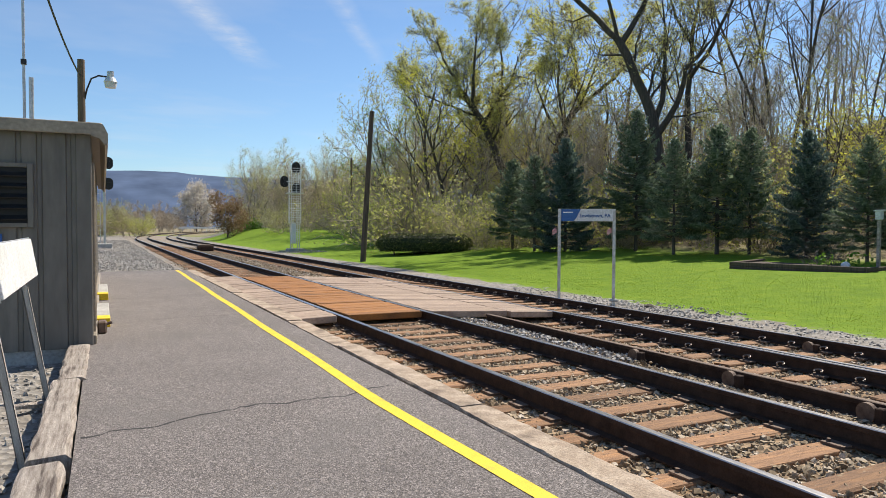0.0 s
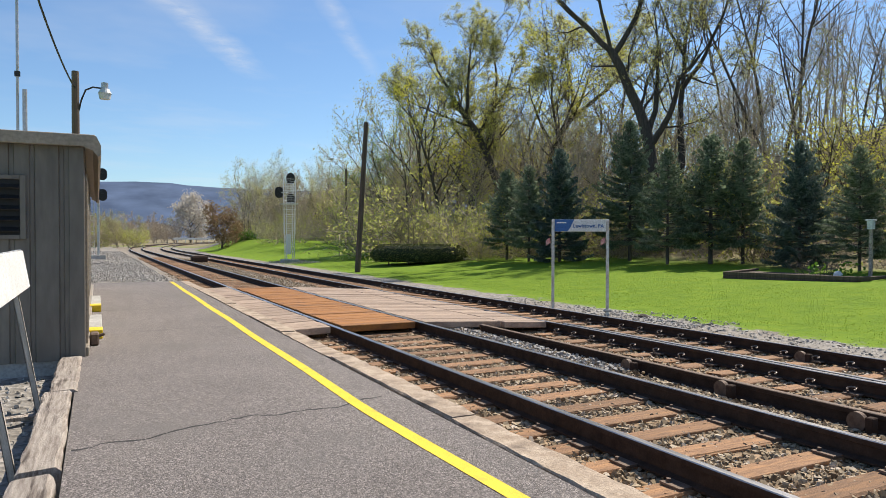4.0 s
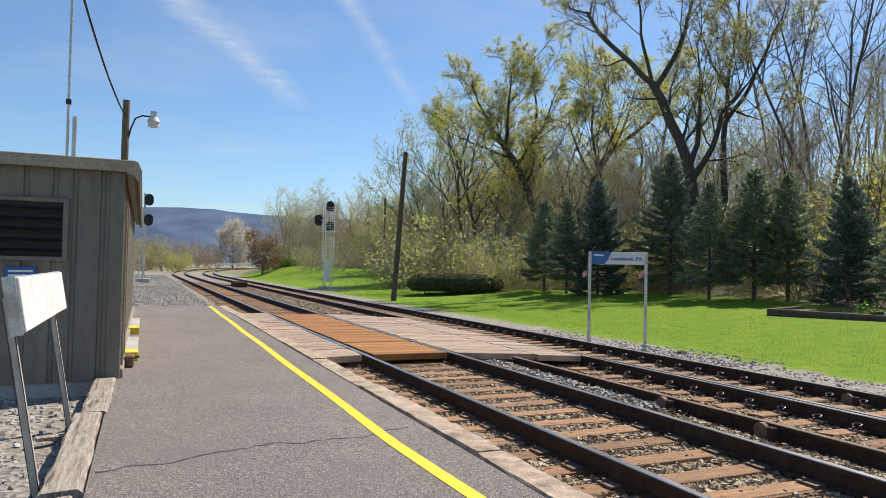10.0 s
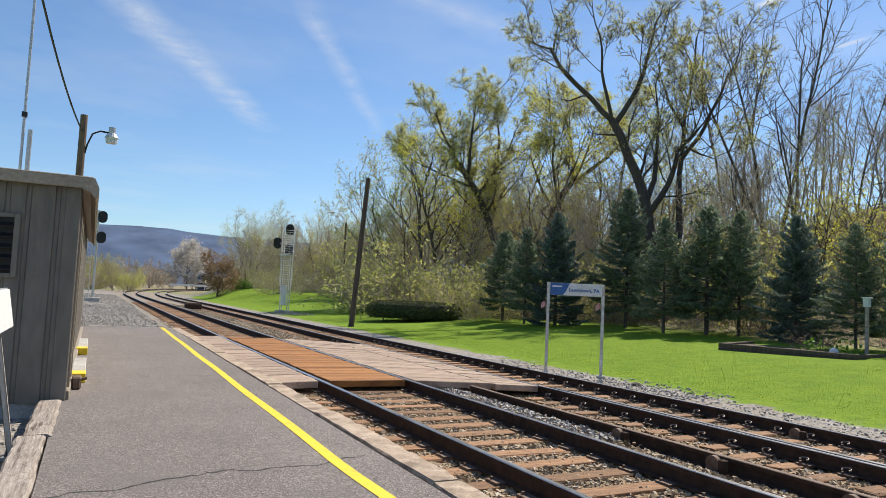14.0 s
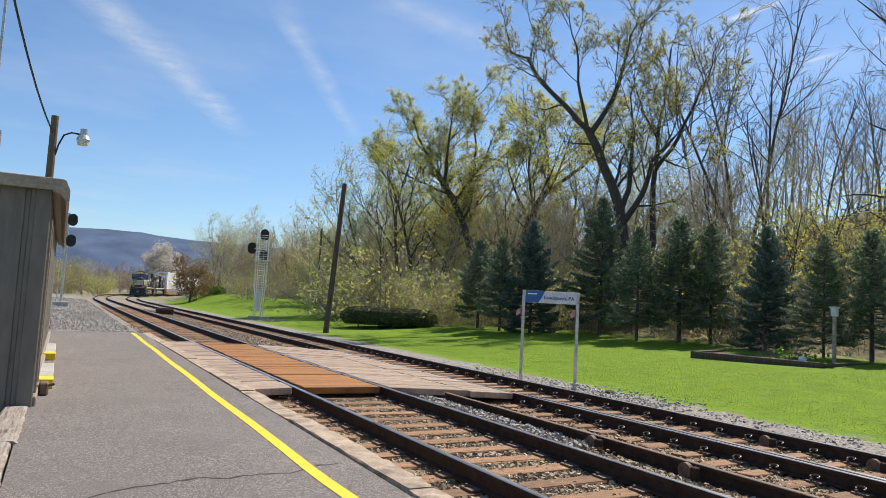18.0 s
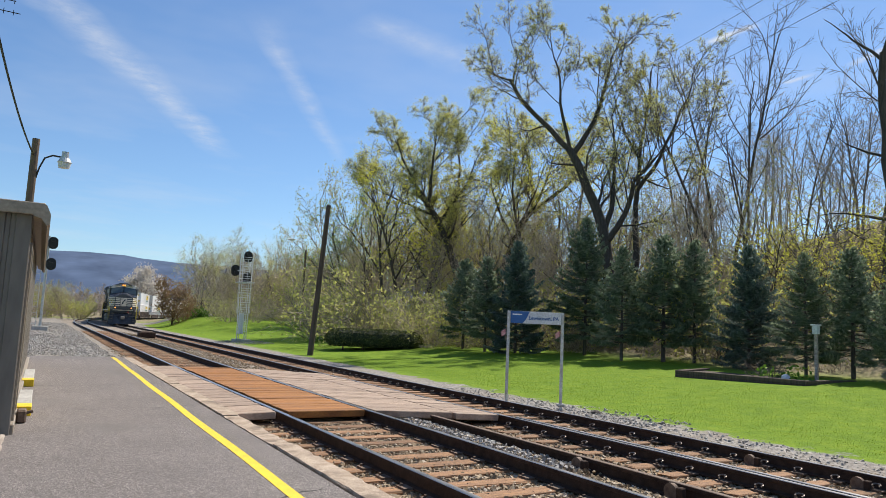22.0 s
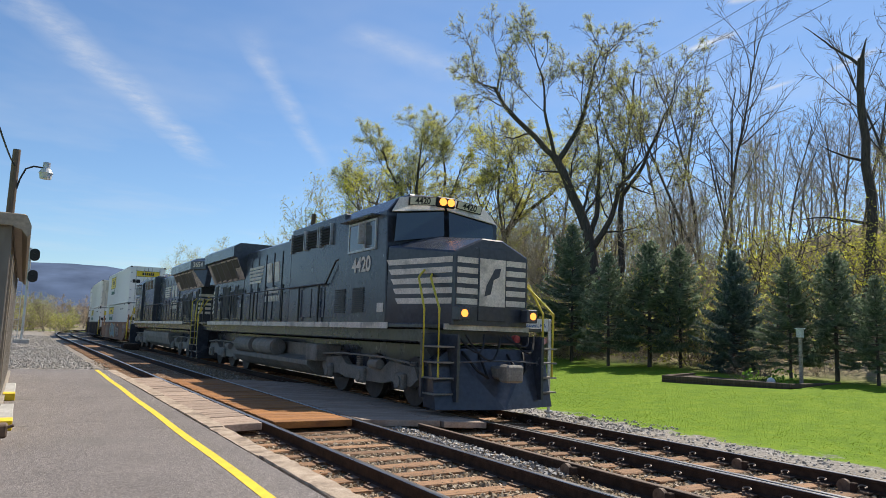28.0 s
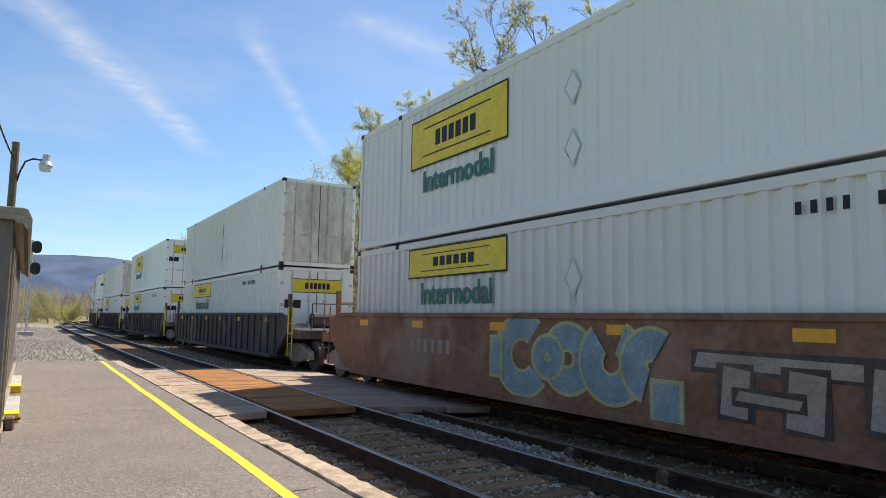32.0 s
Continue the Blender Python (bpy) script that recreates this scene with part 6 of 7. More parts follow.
def loco_truck(loco, y0):
    tr = part("truck", boxed(-0.62, 0.62, y0 - 1.6, y0 + 1.6, 0.55, 0.85, 0.03), M["loco_under"], loco, "dusty grey three-axle truck")
    for sx in (-1, 1):
        prof = [(-2.6, 0.62), (-2.45, 0.86), (-1.3, 0.93), (-0.95, 0.74), (0.95, 0.74), (1.3, 0.93), (2.45, 0.86), (2.6, 0.62), (2.3, 0.44), (1.45, 0.5), (1.0, 0.42), (-1.0, 0.42), (-1.45, 0.5), (-2.3, 0.44)]
        bm = prism(bmesh.new(), [(y0 + a, b) for a, b in prof], "x", sx * 0.95, sx * 1.12)
        part("side_frame", bm, M["loco_under"], tr)
        for k in (-1, 0, 1):
            yc = y0 + k * 1.95
            b2 = boxed(min(sx * 1.1, sx * 1.24), max(sx * 1.1, sx * 1.24), yc - 0.2, yc + 0.2, 0.36, 0.72, 0.04)
            rod(b2, (sx * 1.22, yc, 0.53), (sx * 1.27, yc, 0.53), 0.13, 14)
            part("axle_box", b2, M["loco_under"], tr)
            for d in (-0.34, 0.34):
                b3 = bmesh.new()
                for h in range(5):
                    rod(b3, (sx * 1.05, yc + d, 0.74 + h * 0.05), (sx * 1.05, yc + d, 0.772 + h * 0.05), 0.085, 10)
                part("spring", b3, M["loco_under"], tr)
        part("brake_cylinder", rod(bmesh.new(), (sx * 1.18, y0 - 1.0, 0.84), (sx * 1.18, y0 - 0.55, 0.84), 0.11, 12), M["loco_under"], tr)
        b4 = pipe(bmesh.new(), [(sx * 1.2, y0 - 2.4, 0.95), (sx * 1.22, y0 - 1.2, 1.02), (sx * 1.22, y0 + 1.2, 1.02), (sx * 1.2, y0 + 2.4, 0.95)], 0.025)
        part("brake_pipe", b4, M["loco_under"], tr)
    for k in (-1, 0, 1):
        wheelset(tr, y0 + k * 1.95, 0.53)


def quad_panel(bm, pts, lift, mi=0):
    """A thin plate on four corner points, lifted off along its normal."""
    p = [Vector(q) for q in pts]
    n = (p[1] - p[0]).cross(p[2] - p[0]).normalized()
    a = [bm.verts.new(q + n * 0.002) for q in p]
    b = [bm.verts.new(q + n * lift) for q in p]
    k = len(p)
    bm.faces.new(b).material_index = mi
    for i in range(k):
        bm.faces.new((a[i], a[(i + 1) % k], b[(i + 1) % k], b[i])).material_index = mi
    return bm


def step_well(sx, ye, dd):
    """The dark back and side plates that the corner steps sit in."""
    bm = boxed(min(sx * 1.0, sx * 1.06), max(sx * 1.0, sx * 1.06), min(ye, ye + dd * 0.6), max(ye, ye + dd * 0.6), 0.3, 1.58)
    box(bm, min(sx * 1.0, sx * 1.5), max(sx * 1.0, sx * 1.5), min(ye - dd * 0.06, ye + dd * 0.02), max(ye - dd * 0.06, ye + dd * 0.02), 0.34, 1.58, 0.01)
    return bm


def build_loco(number, label, round_tanks, group, stretch=1.05):
    """A wide-cab diesel. Its cab looks to -y, rail tops are at z = 0, the middle is the origin."""
    L = thing("locomotive", label, "locomotive", group)
    K, P, U, W = M["loco_black"], M["loco_panel"], M["loco_under"], M["loco_white"]
    # frame and running boards
    part("frame", boxed(-1.3, 1.3, -9.6, 9.8, 1.22, 1.52, 0.03), K, L, "dusty black underframe")
    part("center_sill", boxed(-0.7, 0.7, -9.3, 9.4, 0.62, 1.36, 0.03), K, L)
    part("running_board", boxed(-1.5, 1.5, -9.75, 9.9, 1.52, 1.6, 0.01), K, L)
    for sx in (-1, 1):
        y = -8.3
        for ln in (1.3, 1.9, 1.0, 2.2, 1.75, 1.1, 2.0, 1.75, 1.9, 1.5):
            part("sill_stripe", boxed(min(sx * 1.505, sx * 1.53), max(sx * 1.505, sx * 1.53), y, y + ln - 0.06, 1.49, 1.625), W, L, "dirty white painted sill stripe")
            y += ln
    # nose: tapered in plan, with a raised middle
    bm = bmesh.new()
    back, front = -8.15, -9.95
    sect = [(-1.5, 1.6), (-1.5, 3.3), (-0.4, 3.62), (0.4, 3.62), (1.5, 3.3), (1.5, 1.6)]
    a = [bm.verts.new((x, back, z)) for x, z in sect]
    b = [bm.verts.new((x * 0.62, front, z - (0.22 if z > 2 else 0))) for x, z in sect]
    for i in range(5):
        bm.faces.new((a[i], a[i + 1], b[i + 1], b[i]))
    bm.faces.new(b)
    bm.faces.new(a[::-1])
    bmesh.ops.recalc_face_normals(bm, faces=bm.faces)
    bmesh.ops.bevel(bm, geom=list(bm.edges), offset=0.03, segments=1, affect="EDGES")
    nose = part("nose", bm, K, L)
    for sx in (-1, 1):
        for k in range(5):
            z0, z1 = 2.86 - k * 0.21, 2.98 - k * 0.21
            def side(yy, zz):
                f = (yy - back) / (front - back)
                return (sx * (1.5 - 0.57 * f), yy, zz)
            y0 = -8.02 - 0.07 * k
            pts = [side(y0 - 0.2, z0), side(front + 0.04, z0), side(front + 0.04, z1), side(y0 - 0.12, z1)]
            part("nose_stripe", quad_panel(bmesh.new(), pts if sx < 0 else pts[::-1], 0.012), W, nose, "white painted nose stripe")
            part("front_stripe", boxed(min(sx * 0.36, sx * 0.86), max(sx * 0.36, sx * 0.86), front - 0.014, front - 0.004, z0, z1), W, nose, "white painted nose stripe")
    part("nose_door", boxed(-0.34, 0.34, front - 0.02, front - 0.003, 1.7, 3.2, 0.008), K, nose)
    part("emblem_panel", boxed(-0.32, 0.32, front - 0.03, front - 0.022, 2.0, 2.98), W, nose, "white panel with a dark emblem")
    em = prism(bmesh.new(), [(-0.2, 2.2), (-0.05, 2.25), (0.02, 2.55), (0.16, 2.62), (0.2, 2.8), (0.05, 2.78), (-0.05, 2.6), (-0.16, 2.42)], "y", front - 0.038, front - 0.031)
    part("emblem", em, K, nose)
    # cab
    bm = bmesh.new()
    sect = [(-1.5, 1.6), (-1.5, 4.12), (-1.18, 4.46), (-0.6, 4.63), (0.6, 4.63), (1.18, 4.46), (1.5, 4.12), (1.5, 1.6)]
    prism(bm, sect, "y", -8.15, -5.5)
    for v in bm.verts:
        if v.co.y < -8 and v.co.z > 3.9:
            v.co.y += 0.28 * (v.co.z - 3.9) / 0.7
    bmesh.ops.bevel(bm, geom=[e for e in bm.edges], offset=0.025, segments=1, affect="EDGES")
    cab = part("cab", bm, K, L)
    for sx in (-1, 1):
        ws = [(sx * 0.07, -8.15, 3.66), (sx * 1.36, -8.15, 3.42), (sx * 1.3, -8.12, 4.06), (sx * 0.07, -8.09, 4.24)]
        part("windshield", quad_panel(bmesh.new(), ws if sx > 0 else ws[::-1], 0.02), M["cab_glass"], cab, "dark cab windshield")
        nb = [(sx * 0.04, -8.08, 4.28), (sx * 1.42, -8.1, 4.09), (sx * 1.16, -7.97, 4.46), (sx * 0.04, -7.9, 4.62)]
        part("brow_panel", quad_panel(bmesh.new(), nb if sx > 0 else nb[::-1], 0.03), W, cab, "white brow above the windshield")
        board = part("number_board", boxed(-0.36, 0.36, -0.02, 0.02, -0.1, 0.1, 0.01), M["grille"], cab, "lit number board")
        board.matrix_basis = pose(sx * 0.64, -8.1, 4.43, 12, sx * 6, 0)
        part("board_face", boxed(-0.33, 0.33, -0.028, -0.021, -0.08, 0.08), M["plate_pale"], board)
        lettering("digits", number, 0.2, M["grille"], board, pose(0, -0.03, 0) @ FRONT, 0.004)
        for y0, y1, nm in ((-7.55, -7.05, "quarter_window"), (-6.95, -6.15, "side_window")):
            x = sx * 1.502
            part(nm, boxed(min(x, x + sx * 0.02), max(x, x + sx * 0.02), y0, y1, 3.34, 3.96), M["cab_glass"], cab, "dark cab side window")
            fr = bmesh.new()
            for q in ((y0 - 0.05, y0, 3.29, 4.01), (y1, y1 + 0.05, 3.29, 4.01), (y0, y1, 3.29, 3.34), (y0, y1, 3.96, 4.01)):
                box(fr, min(x, x + sx * 0.035), max(x, x + sx * 0.035), *q)
            part("window_frame", fr, M["galv"], cab)
        part("armrest_mirror", boxed(min(sx * 1.54, sx * 1.7), max(sx * 1.54, sx * 1.7), -7.02, -6.98, 3.45, 3.92, 0.01), M["galv"], cab)
        part("sunshade", boxed(min(sx * 1.5, sx * 1.72), max(sx * 1.5, sx * 1.72), -7.7, -5.9, 4.05, 4.08), K, cab)
        num = lettering("cab_number", number, 0.5, W, cab, Matrix.Translation((sx * 1.512, -6.85, 2.96)) @ (SIDE_L if sx < 0 else SIDE_R), 0.012, 1.0, "white cab road number")
        for y0, y1 in ((-7.95, -7.35), (-6.9, -6.3)):
            g = bmesh.new()
            for k in range(12):
                box(g, min(sx * 1.503, sx * 1.525), max(sx * 1.503, sx * 1.525), y0 + 0.9, y1 + 0.9, 1.85 + k * 0.05, 1.88 + k * 0.05)
            part("louvre", g, M["grille"], cab)
        part("notice", boxed(min(sx * 1.503, sx * 1.512), max(sx * 1.503, sx * 1.512), -8.05, -7.75, 1.85, 2.05), W, cab, "white notice plate")
        for z0 in (2.2,):
            part("headlight", rod(bmesh.new(), (sx * 0.11, -8.16, 4.47), (sx * 0.11, -8.0, 4.47), 0.09, 16), M["lamp_on"], cab, "lit amber headlight")
        dl = part("ditch_light", rod(bmesh.new(), (sx * 0.85, -10.26, 1.83), (sx * 0.85, -10.1, 1.83), 0.075, 16), M["lamp_on"], L, "lit amber ditch light")
        part("light_housing", boxed(min(sx * 0.72, sx * 0.98), max(sx * 0.72, sx * 0.98), -10.24, -9.98, 1.69, 1.97, 0.02), K, dl)
    part("headlight_case", boxed(-0.25, 0.25, -8.12, -7.8, 4.35, 4.6, 0.03), M["grille"], cab)
    part("roof_unit", boxed(-0.5, 0.5, -7.2, -6.1, 4.62, 4.78, 0.04), K, cab)
    # equipment compartments, engine hood and radiator section
    body = part("equipment_body", boxed(-1.38, 1.38, -5.5, -1.6, 1.6, 4.42, 0.03), K, L)
    hood = part("engine_hood", boxed(-1.02, 1.02, -1.6, 4.6, 1.6, 4.28, 0.05), K, L)
    rad = part("radiator_body", boxed(-1.02, 1.02, 4.6, 9.3, 1.6, 4.1, 0.04), K, L)
    wing, rows = bmesh.new(), []
    for y, f in ((4.4, 1.0), (9.15, 1.0), (10.05, 0.68)):
        rows.append([wing.verts.new((x * (f if abs(x) > 1.1 else 1.0), y, z)) for x, z in ((-1.06, 3.28), (-1.42, 4.08), (-1.56, 4.12), (-1.56, 4.5), (-1.3, 4.66), (1.3, 4.66), (1.56, 4.5), (1.56, 4.12), (1.42, 4.08), (1.06, 3.28))])
    for a, b in zip(rows, rows[1:]):
        for i in range(10):
            wing.faces.new((a[i], a[(i + 1) % 10], b[(i + 1) % 10], b[i]))
    wing.faces.new(rows[0])
    wing.faces.new(rows[-1])
    bmesh.ops.recalc_face_normals(wing, faces=wing.faces)
    wing = part("radiator_wing", wing, K, L)
    for sx in (-1, 1):
        xs = sx * 1.382
        for y0, y1 in ((-5.35, -4.5), (-4.42, -3.55), (-3.47, -2.6), (-2.52, -1.7)):
            part("cabinet_door", boxed(min(xs, xs + sx * 0.025), max(xs, xs + sx * 0.009), y0, y1, 1.75, 2.55, 0.003), P, body)
        for y0, y1 in ((-4.7, -4.0), (-3.8, -2.95), (-2.75, -1.75)):
            gr = part("grille", boxed(min(xs, xs + sx * 0.012), max(xs, xs + sx * 0.012), y0, y1, 3.72, 4.22), M["grille"], body)
            for k in range(6):
                sl = prism(bmesh.new(), [(xs + sx * 0.012, 3.74 + k * 0.08), (xs + sx * 0.07, 3.73 + k * 0.08), (xs + sx * 0.07, 3.75 + k * 0.08), (xs + sx * 0.012, 3.79 + k * 0.08)], "y", y0 + 0.04, y1 - 0.04)
                part("slat", sl, M["grille"] if round_tanks else M["rusty_slat"], gr, "" if round_tanks else "rust-stained louvre slat")
            for y in (y0 - 0.05, y1 + 0.01):
                part("grille_edge", boxed(min(xs, xs + sx * 0.075), max(xs, xs + sx * 0.075), y, y + 0.04, 3.68, 4.26), M["galv"], gr)
        part("side_seam", boxed(min(xs, xs + sx * 0.012), max(xs, xs + sx * 0.012), -5.45, -1.65, 2.6, 2.64), K, body)
        for k in range(7):
            y0 = -1.52 + k * 0.86
            x = sx * 1.022
            part("hood_door", boxed(min(x, x + sx * 0.03), max(x, x + sx * 0.03), y0, y0 + 0.72, 1.72, 4.0, 0.012), P, hood)
            part("door_latch", boxed(min(x + sx * 0.03, x + sx * 0.055), max(x + sx * 0.03, x + sx * 0.055), y0 + 0.6, y0 + 0.66, 2.7, 2.86), M["grille"], hood)
        # painted stripes, block emblem and name bars on the hood
        x = sx * 1.056
        turn = (lambda v: v) if sx < 0 else (lambda v: 4.2 - v)
        for k in range(5):
            z0 = 3.55 - k * 0.13
            y0, y1 = (2.1 + 0.06 * k, 3.85 - 0.02 * k)
            part("hood_stripe", prism(bmesh.new(), [(turn(y0 + 0.1), z0), (turn(y1), z0), (turn(y1 - 0.03), z0 + 0.085), (turn(y0), z0 + 0.085)], "x", x, x + sx * 0.01), W, hood, "white painted stripe")
        for y0, y1 in ((0.35, 0.95), (1.1, 1.75)):
            part("emblem_block", prism(bmesh.new(), [(turn(y0), 2.98), (turn(y1 - 0.12), 2.98), (turn(y1), 3.66), (turn(y0 + 0.12), 3.66)], "x", x, x + sx * 0.01), W, hood, "white painted emblem block")
        for z0, y0, y1 in ((2.6, 0.4, 1.75), (2.32, 0.3, 1.85)):
            k = 9
            for j in range(k):
                w = (y1 - y0) / k
                part("name_bar", boxed(min(x, x + sx * 0.01), max(x, x + sx * 0.01), *sorted((turn(y0 + j * w), turn(y0 + (j + 0.72) * w))), z0, z0 + 0.2), W, hood, "white painted bar of lettering")
        for k in range(5):
            y0 = 4.5 + k * 0.83
            zlo = 3.72 if k == 0 else 3.36

            def slope(y, z):
                return (sx * (1.06 + 0.36 * (z - 3.28) / 0.8), y, z)
            sc = [slope(y0, zlo), slope(y0 + 0.74, zlo), slope(y0 + 0.74, 4.02), slope(y0, 4.02)]
            part("intake_screen", quad_panel(bmesh.new(), sc if sx > 0 else sc[::-1], 0.012), M["grille"], rad, "dark sloping intake screen")
            part("screen_frame", pipe(bmesh.new(), [slope(y0 + 0.785, 3.3), slope(y0 + 0.785, 4.06)], 0.035, 4), M["loco_frame"], rad)
        for y0, w, z0, z1, dark in ((4.7, 0.62, 1.72, 2.5, False), (5.4, 0.38, 1.72, 3.1, True), (5.85, 0.3, 1.9, 2.9, True), (6.2, 0.3, 1.9, 2.9, True), (6.6, 0.5, 1.72, 3.1, True), (7.15, 0.42, 1.72, 3.15, True), (7.7, 0.7, 1.72, 3.1, False), (8.5, 0.5, 1.72, 3.2, True), (4.7, 0.62, 2.6, 2.95, True)):
            d = part("radiator_door", boxed(min(sx * 1.022, sx * 1.05), max(sx * 1.022, sx * 1.05), y0, y0 + w, z0, z1, 0.01), P, rad)
            if dark:
                part("door_screen", boxed(min(sx * 1.05, sx * 1.058), max(sx * 1.05, sx * 1.058), y0 + 0.04, y0 + w - 0.04, z0 + 0.06, z1 - 0.06), M["grille"], d)
        part("gauge_case", rod(bmesh.new(), (sx * 1.05, 8.05, 2.65), (sx * 1.12, 8.05, 2.65), 0.14, 14), K, rad)
        for y0, z0 in ((5.9, 3.02), (8.0, 3.02), (8.2, 3.02), (4.8, 2.2)):
            part("notice", boxed(min(sx * 1.051, sx * 1.056), max(sx * 1.051, sx * 1.056), y0, y0 + 0.12, z0, z0 + 0.1), W, rad)
        part("corner_screen", boxed(min(sx * 0.45, sx * 0.95), max(sx * 0.45, sx * 0.95), 9.302, 9.315, 3.3, 3.8), M["grille"], rad)
        part("end_light", rod(bmesh.new(), (sx * 0.12, 9.3, 3.7), (sx * 0.12, 9.42, 3.7), 0.09, 14), M["galv"], rad, "unlit end headlight")
        lettering("end_number", number, 0.33, W, wing, Matrix.Translation((sx * 1.325, 9.6, 4.32)) @ Matrix.Rotation(sx * radians(29), 4, "Z") @ (SIDE_L if sx < 0 else SIDE_R), 0.008)
        for k in range(5):
            part("rear_stripe", boxed(min(sx * 0.3, sx * 1.0), max(sx * 0.3, sx * 1.0), 9.302, 9.315, 2.0 + k * 0.21, 2.12 + k * 0.21), W, rad, "white painted end stripe")
            part("end_stripe", boxed(min(sx * 1.022, sx * 1.03), max(sx * 1.022, sx * 1.03), 8.75, 9.28, 2.0 + k * 0.21, 2.12 + k * 0.21), W, rad, "white painted end stripe")
        # handrails
        ys = [-5.6 + k * 1.48 for k in range(11)]
        for y in ys:
            st = boxed(min(sx * 1.43, sx * 1.47), max(sx * 1.43, sx * 1.47), y - 0.03, y + 0.03, 1.6, 2.62)
            part("stanchion", st, M["black_steel"], L)
        part("handrail", pipe(bmesh.new(), [(sx * 1.45, -5.9, 3.3), (sx * 1.45, -5.2, 3.2), (sx * 1.45, -4.6, 2.64), (sx * 1.45, ys[-1], 2.62)], 0.024), M["black_steel"], L)
        for ye, dd in ((-9.75, -1), (9.85, 1)):
            for q in (0.0, 0.42):
                p = [(sx * (1.48 - q * 0.2), ye + dd * (q + 0.05), 0.55), (sx * (1.5 - q * 0.2), ye + dd * (q + 0.05), 1.9), (sx * (1.42 - q * 0.5), ye + dd * (q * 0.3) - dd * 0.35, 2.55), (sx * (1.2 - q * 0.5), ye - dd * 0.5, 2.72)]
                part("end_handrail", pipe(bmesh.new(), p, 0.024), M["loco_yellow"], L, "yellow end handrail")
            steps = part("steps", step_well(sx, ye, dd), K, L, "dark stepwell")
            for k in range(4):
                part("tread", boxed(min(sx * 1.06, sx * 1.5), max(sx * 1.06, sx * 1.5), min(ye + dd * 0.08, ye + dd * 0.5), max(ye + dd * 0.08, ye + dd * 0.5), 0.42 + k * 0.3, 0.45 + k * 0.3), M["loco_under"], steps)
        # tanks under the frame
        if round_tanks:
            for y0 in (-0.2, 2.15):
                t = rod(bmesh.new(), (sx * 1.15, y0, 1.0), (sx * 1.15, y0 + 2.0, 1.0), 0.27, 18)
                bmesh.ops.bevel(t, geom=[e for e in t.edges if abs(e.verts[0].co.y - e.verts[1].co.y) < 0.01], offset=0.05, segments=2, affect="EDGES")
                part("air_tank", t, U, L, "round dusty air tank")
    tank = [(-1.3, 0.55), (-1.42, 0.9), (-1.42, 1.18), (1.42, 1.18), (1.42, 0.9), (1.3, 0.55), (0.9, 0.32), (-0.9, 0.32)]
    if round_tanks:
        tank = [(-1.15, 0.42), (-1.35, 0.6), (-1.35, 0.72), (-0.8, 0.8), (-0.8, 1.18), (0.8, 1.18), (0.8, 0.8), (1.35, 0.72), (1.35, 0.6), (1.15, 0.42), (0.9, 0.3), (-0.9, 0.3)]
    tk = prism(bmesh.new(), tank, "y", -3.3, 4.3)
    part("fuel_tank", tk, U, L, "dusty grey fuel tank")
    part("battery_box", boxed(-1.42, 1.42, -4.1, -3.35, 0.75, 1.2, 0.03), U, L)
    # roof details
    part("exhaust_stack", boxed(-0.5, 0.5, 0.2, 1.3, 4.28, 4.58, 0.06), M["grille"], L)
    part("horn", rod(bmesh.new(), (0.15, -2.6, 4.42), (0.15, -2.0, 4.62), 0.05, 8, 0.1), M["grille"], L)
    for k in range(3):
        part("roof_hatch", boxed(-0.7, 0.7, 1.8 + k * 1.15, 2.8 + k * 1.15, 4.28, 4.36, 0.02), K, L)
    # ends
    for ye, dd, deep in ((-9.75, -1, True), (9.9, 1, False)):
        prof = [(-1.42, 0.14), (-1.42, 1.0), (-1.0, 1.3), (1.0, 1.3), (1.42, 1.0), (1.42, 0.14)]
        bm = bmesh.new()
        a = [bm.verts.new((x, ye + dd * (0.18 + (0.42 if z < 0.5 else 0.1) * (1 if deep else 0.2) * (1.0 - 0.35 * abs(x) / 1.42)), z)) for x, z in prof]
        b = [bm.verts.new((x, ye, z + 0.02)) for x, z in prof]
        a2 = bm.verts.new((0, ye + dd * (0.75 if deep else 0.3), 0.14))
        k = len(prof)
        for i in range(k - 1):
            bm.faces.new((a[i], a[i + 1], b[i + 1], b[i]))
        bm.faces.new((a[0], a[1], a[2], a2))
        bm.faces.new((a2, a[2], a[3]))
        bm.faces.new((a2, a[3], a[4], a[5]))
        bm.faces.new(b)
        bmesh.ops.recalc_face_normals(bm, faces=bm.faces)
        part("pilot_plow" if deep else "pilot_plate", bm, K, L, "dusty black snowplow pilot" if deep else "")
        cp = boxed(-0.14, 0.14, min(ye + dd * 0.2, ye + dd * 0.95), max(ye + dd * 0.2, ye + dd * 0.95), 0.72, 0.98, 0.05)
        box(cp, -0.2, 0.2, min(ye + dd * 0.75, ye + dd * 1.05), max(ye + dd * 0.75, ye + dd * 1.05), 0.68, 1.02, 0.04)
        part("coupler", cp, U, L, "rusty knuckle coupler")
        for sx in (-1, 1):
            hp = [(sx * 0.35, ye + dd * 0.3, 1.2), (sx * 0.4, ye + dd * 0.7, 0.75), (sx * 0.6, ye + dd * 0.6, 0.9), (sx * 0.75, ye + dd * 0.3, 1.25)]
            part("air_hose", pipe(bmesh.new(), hp, 0.03), M["grille"], L)
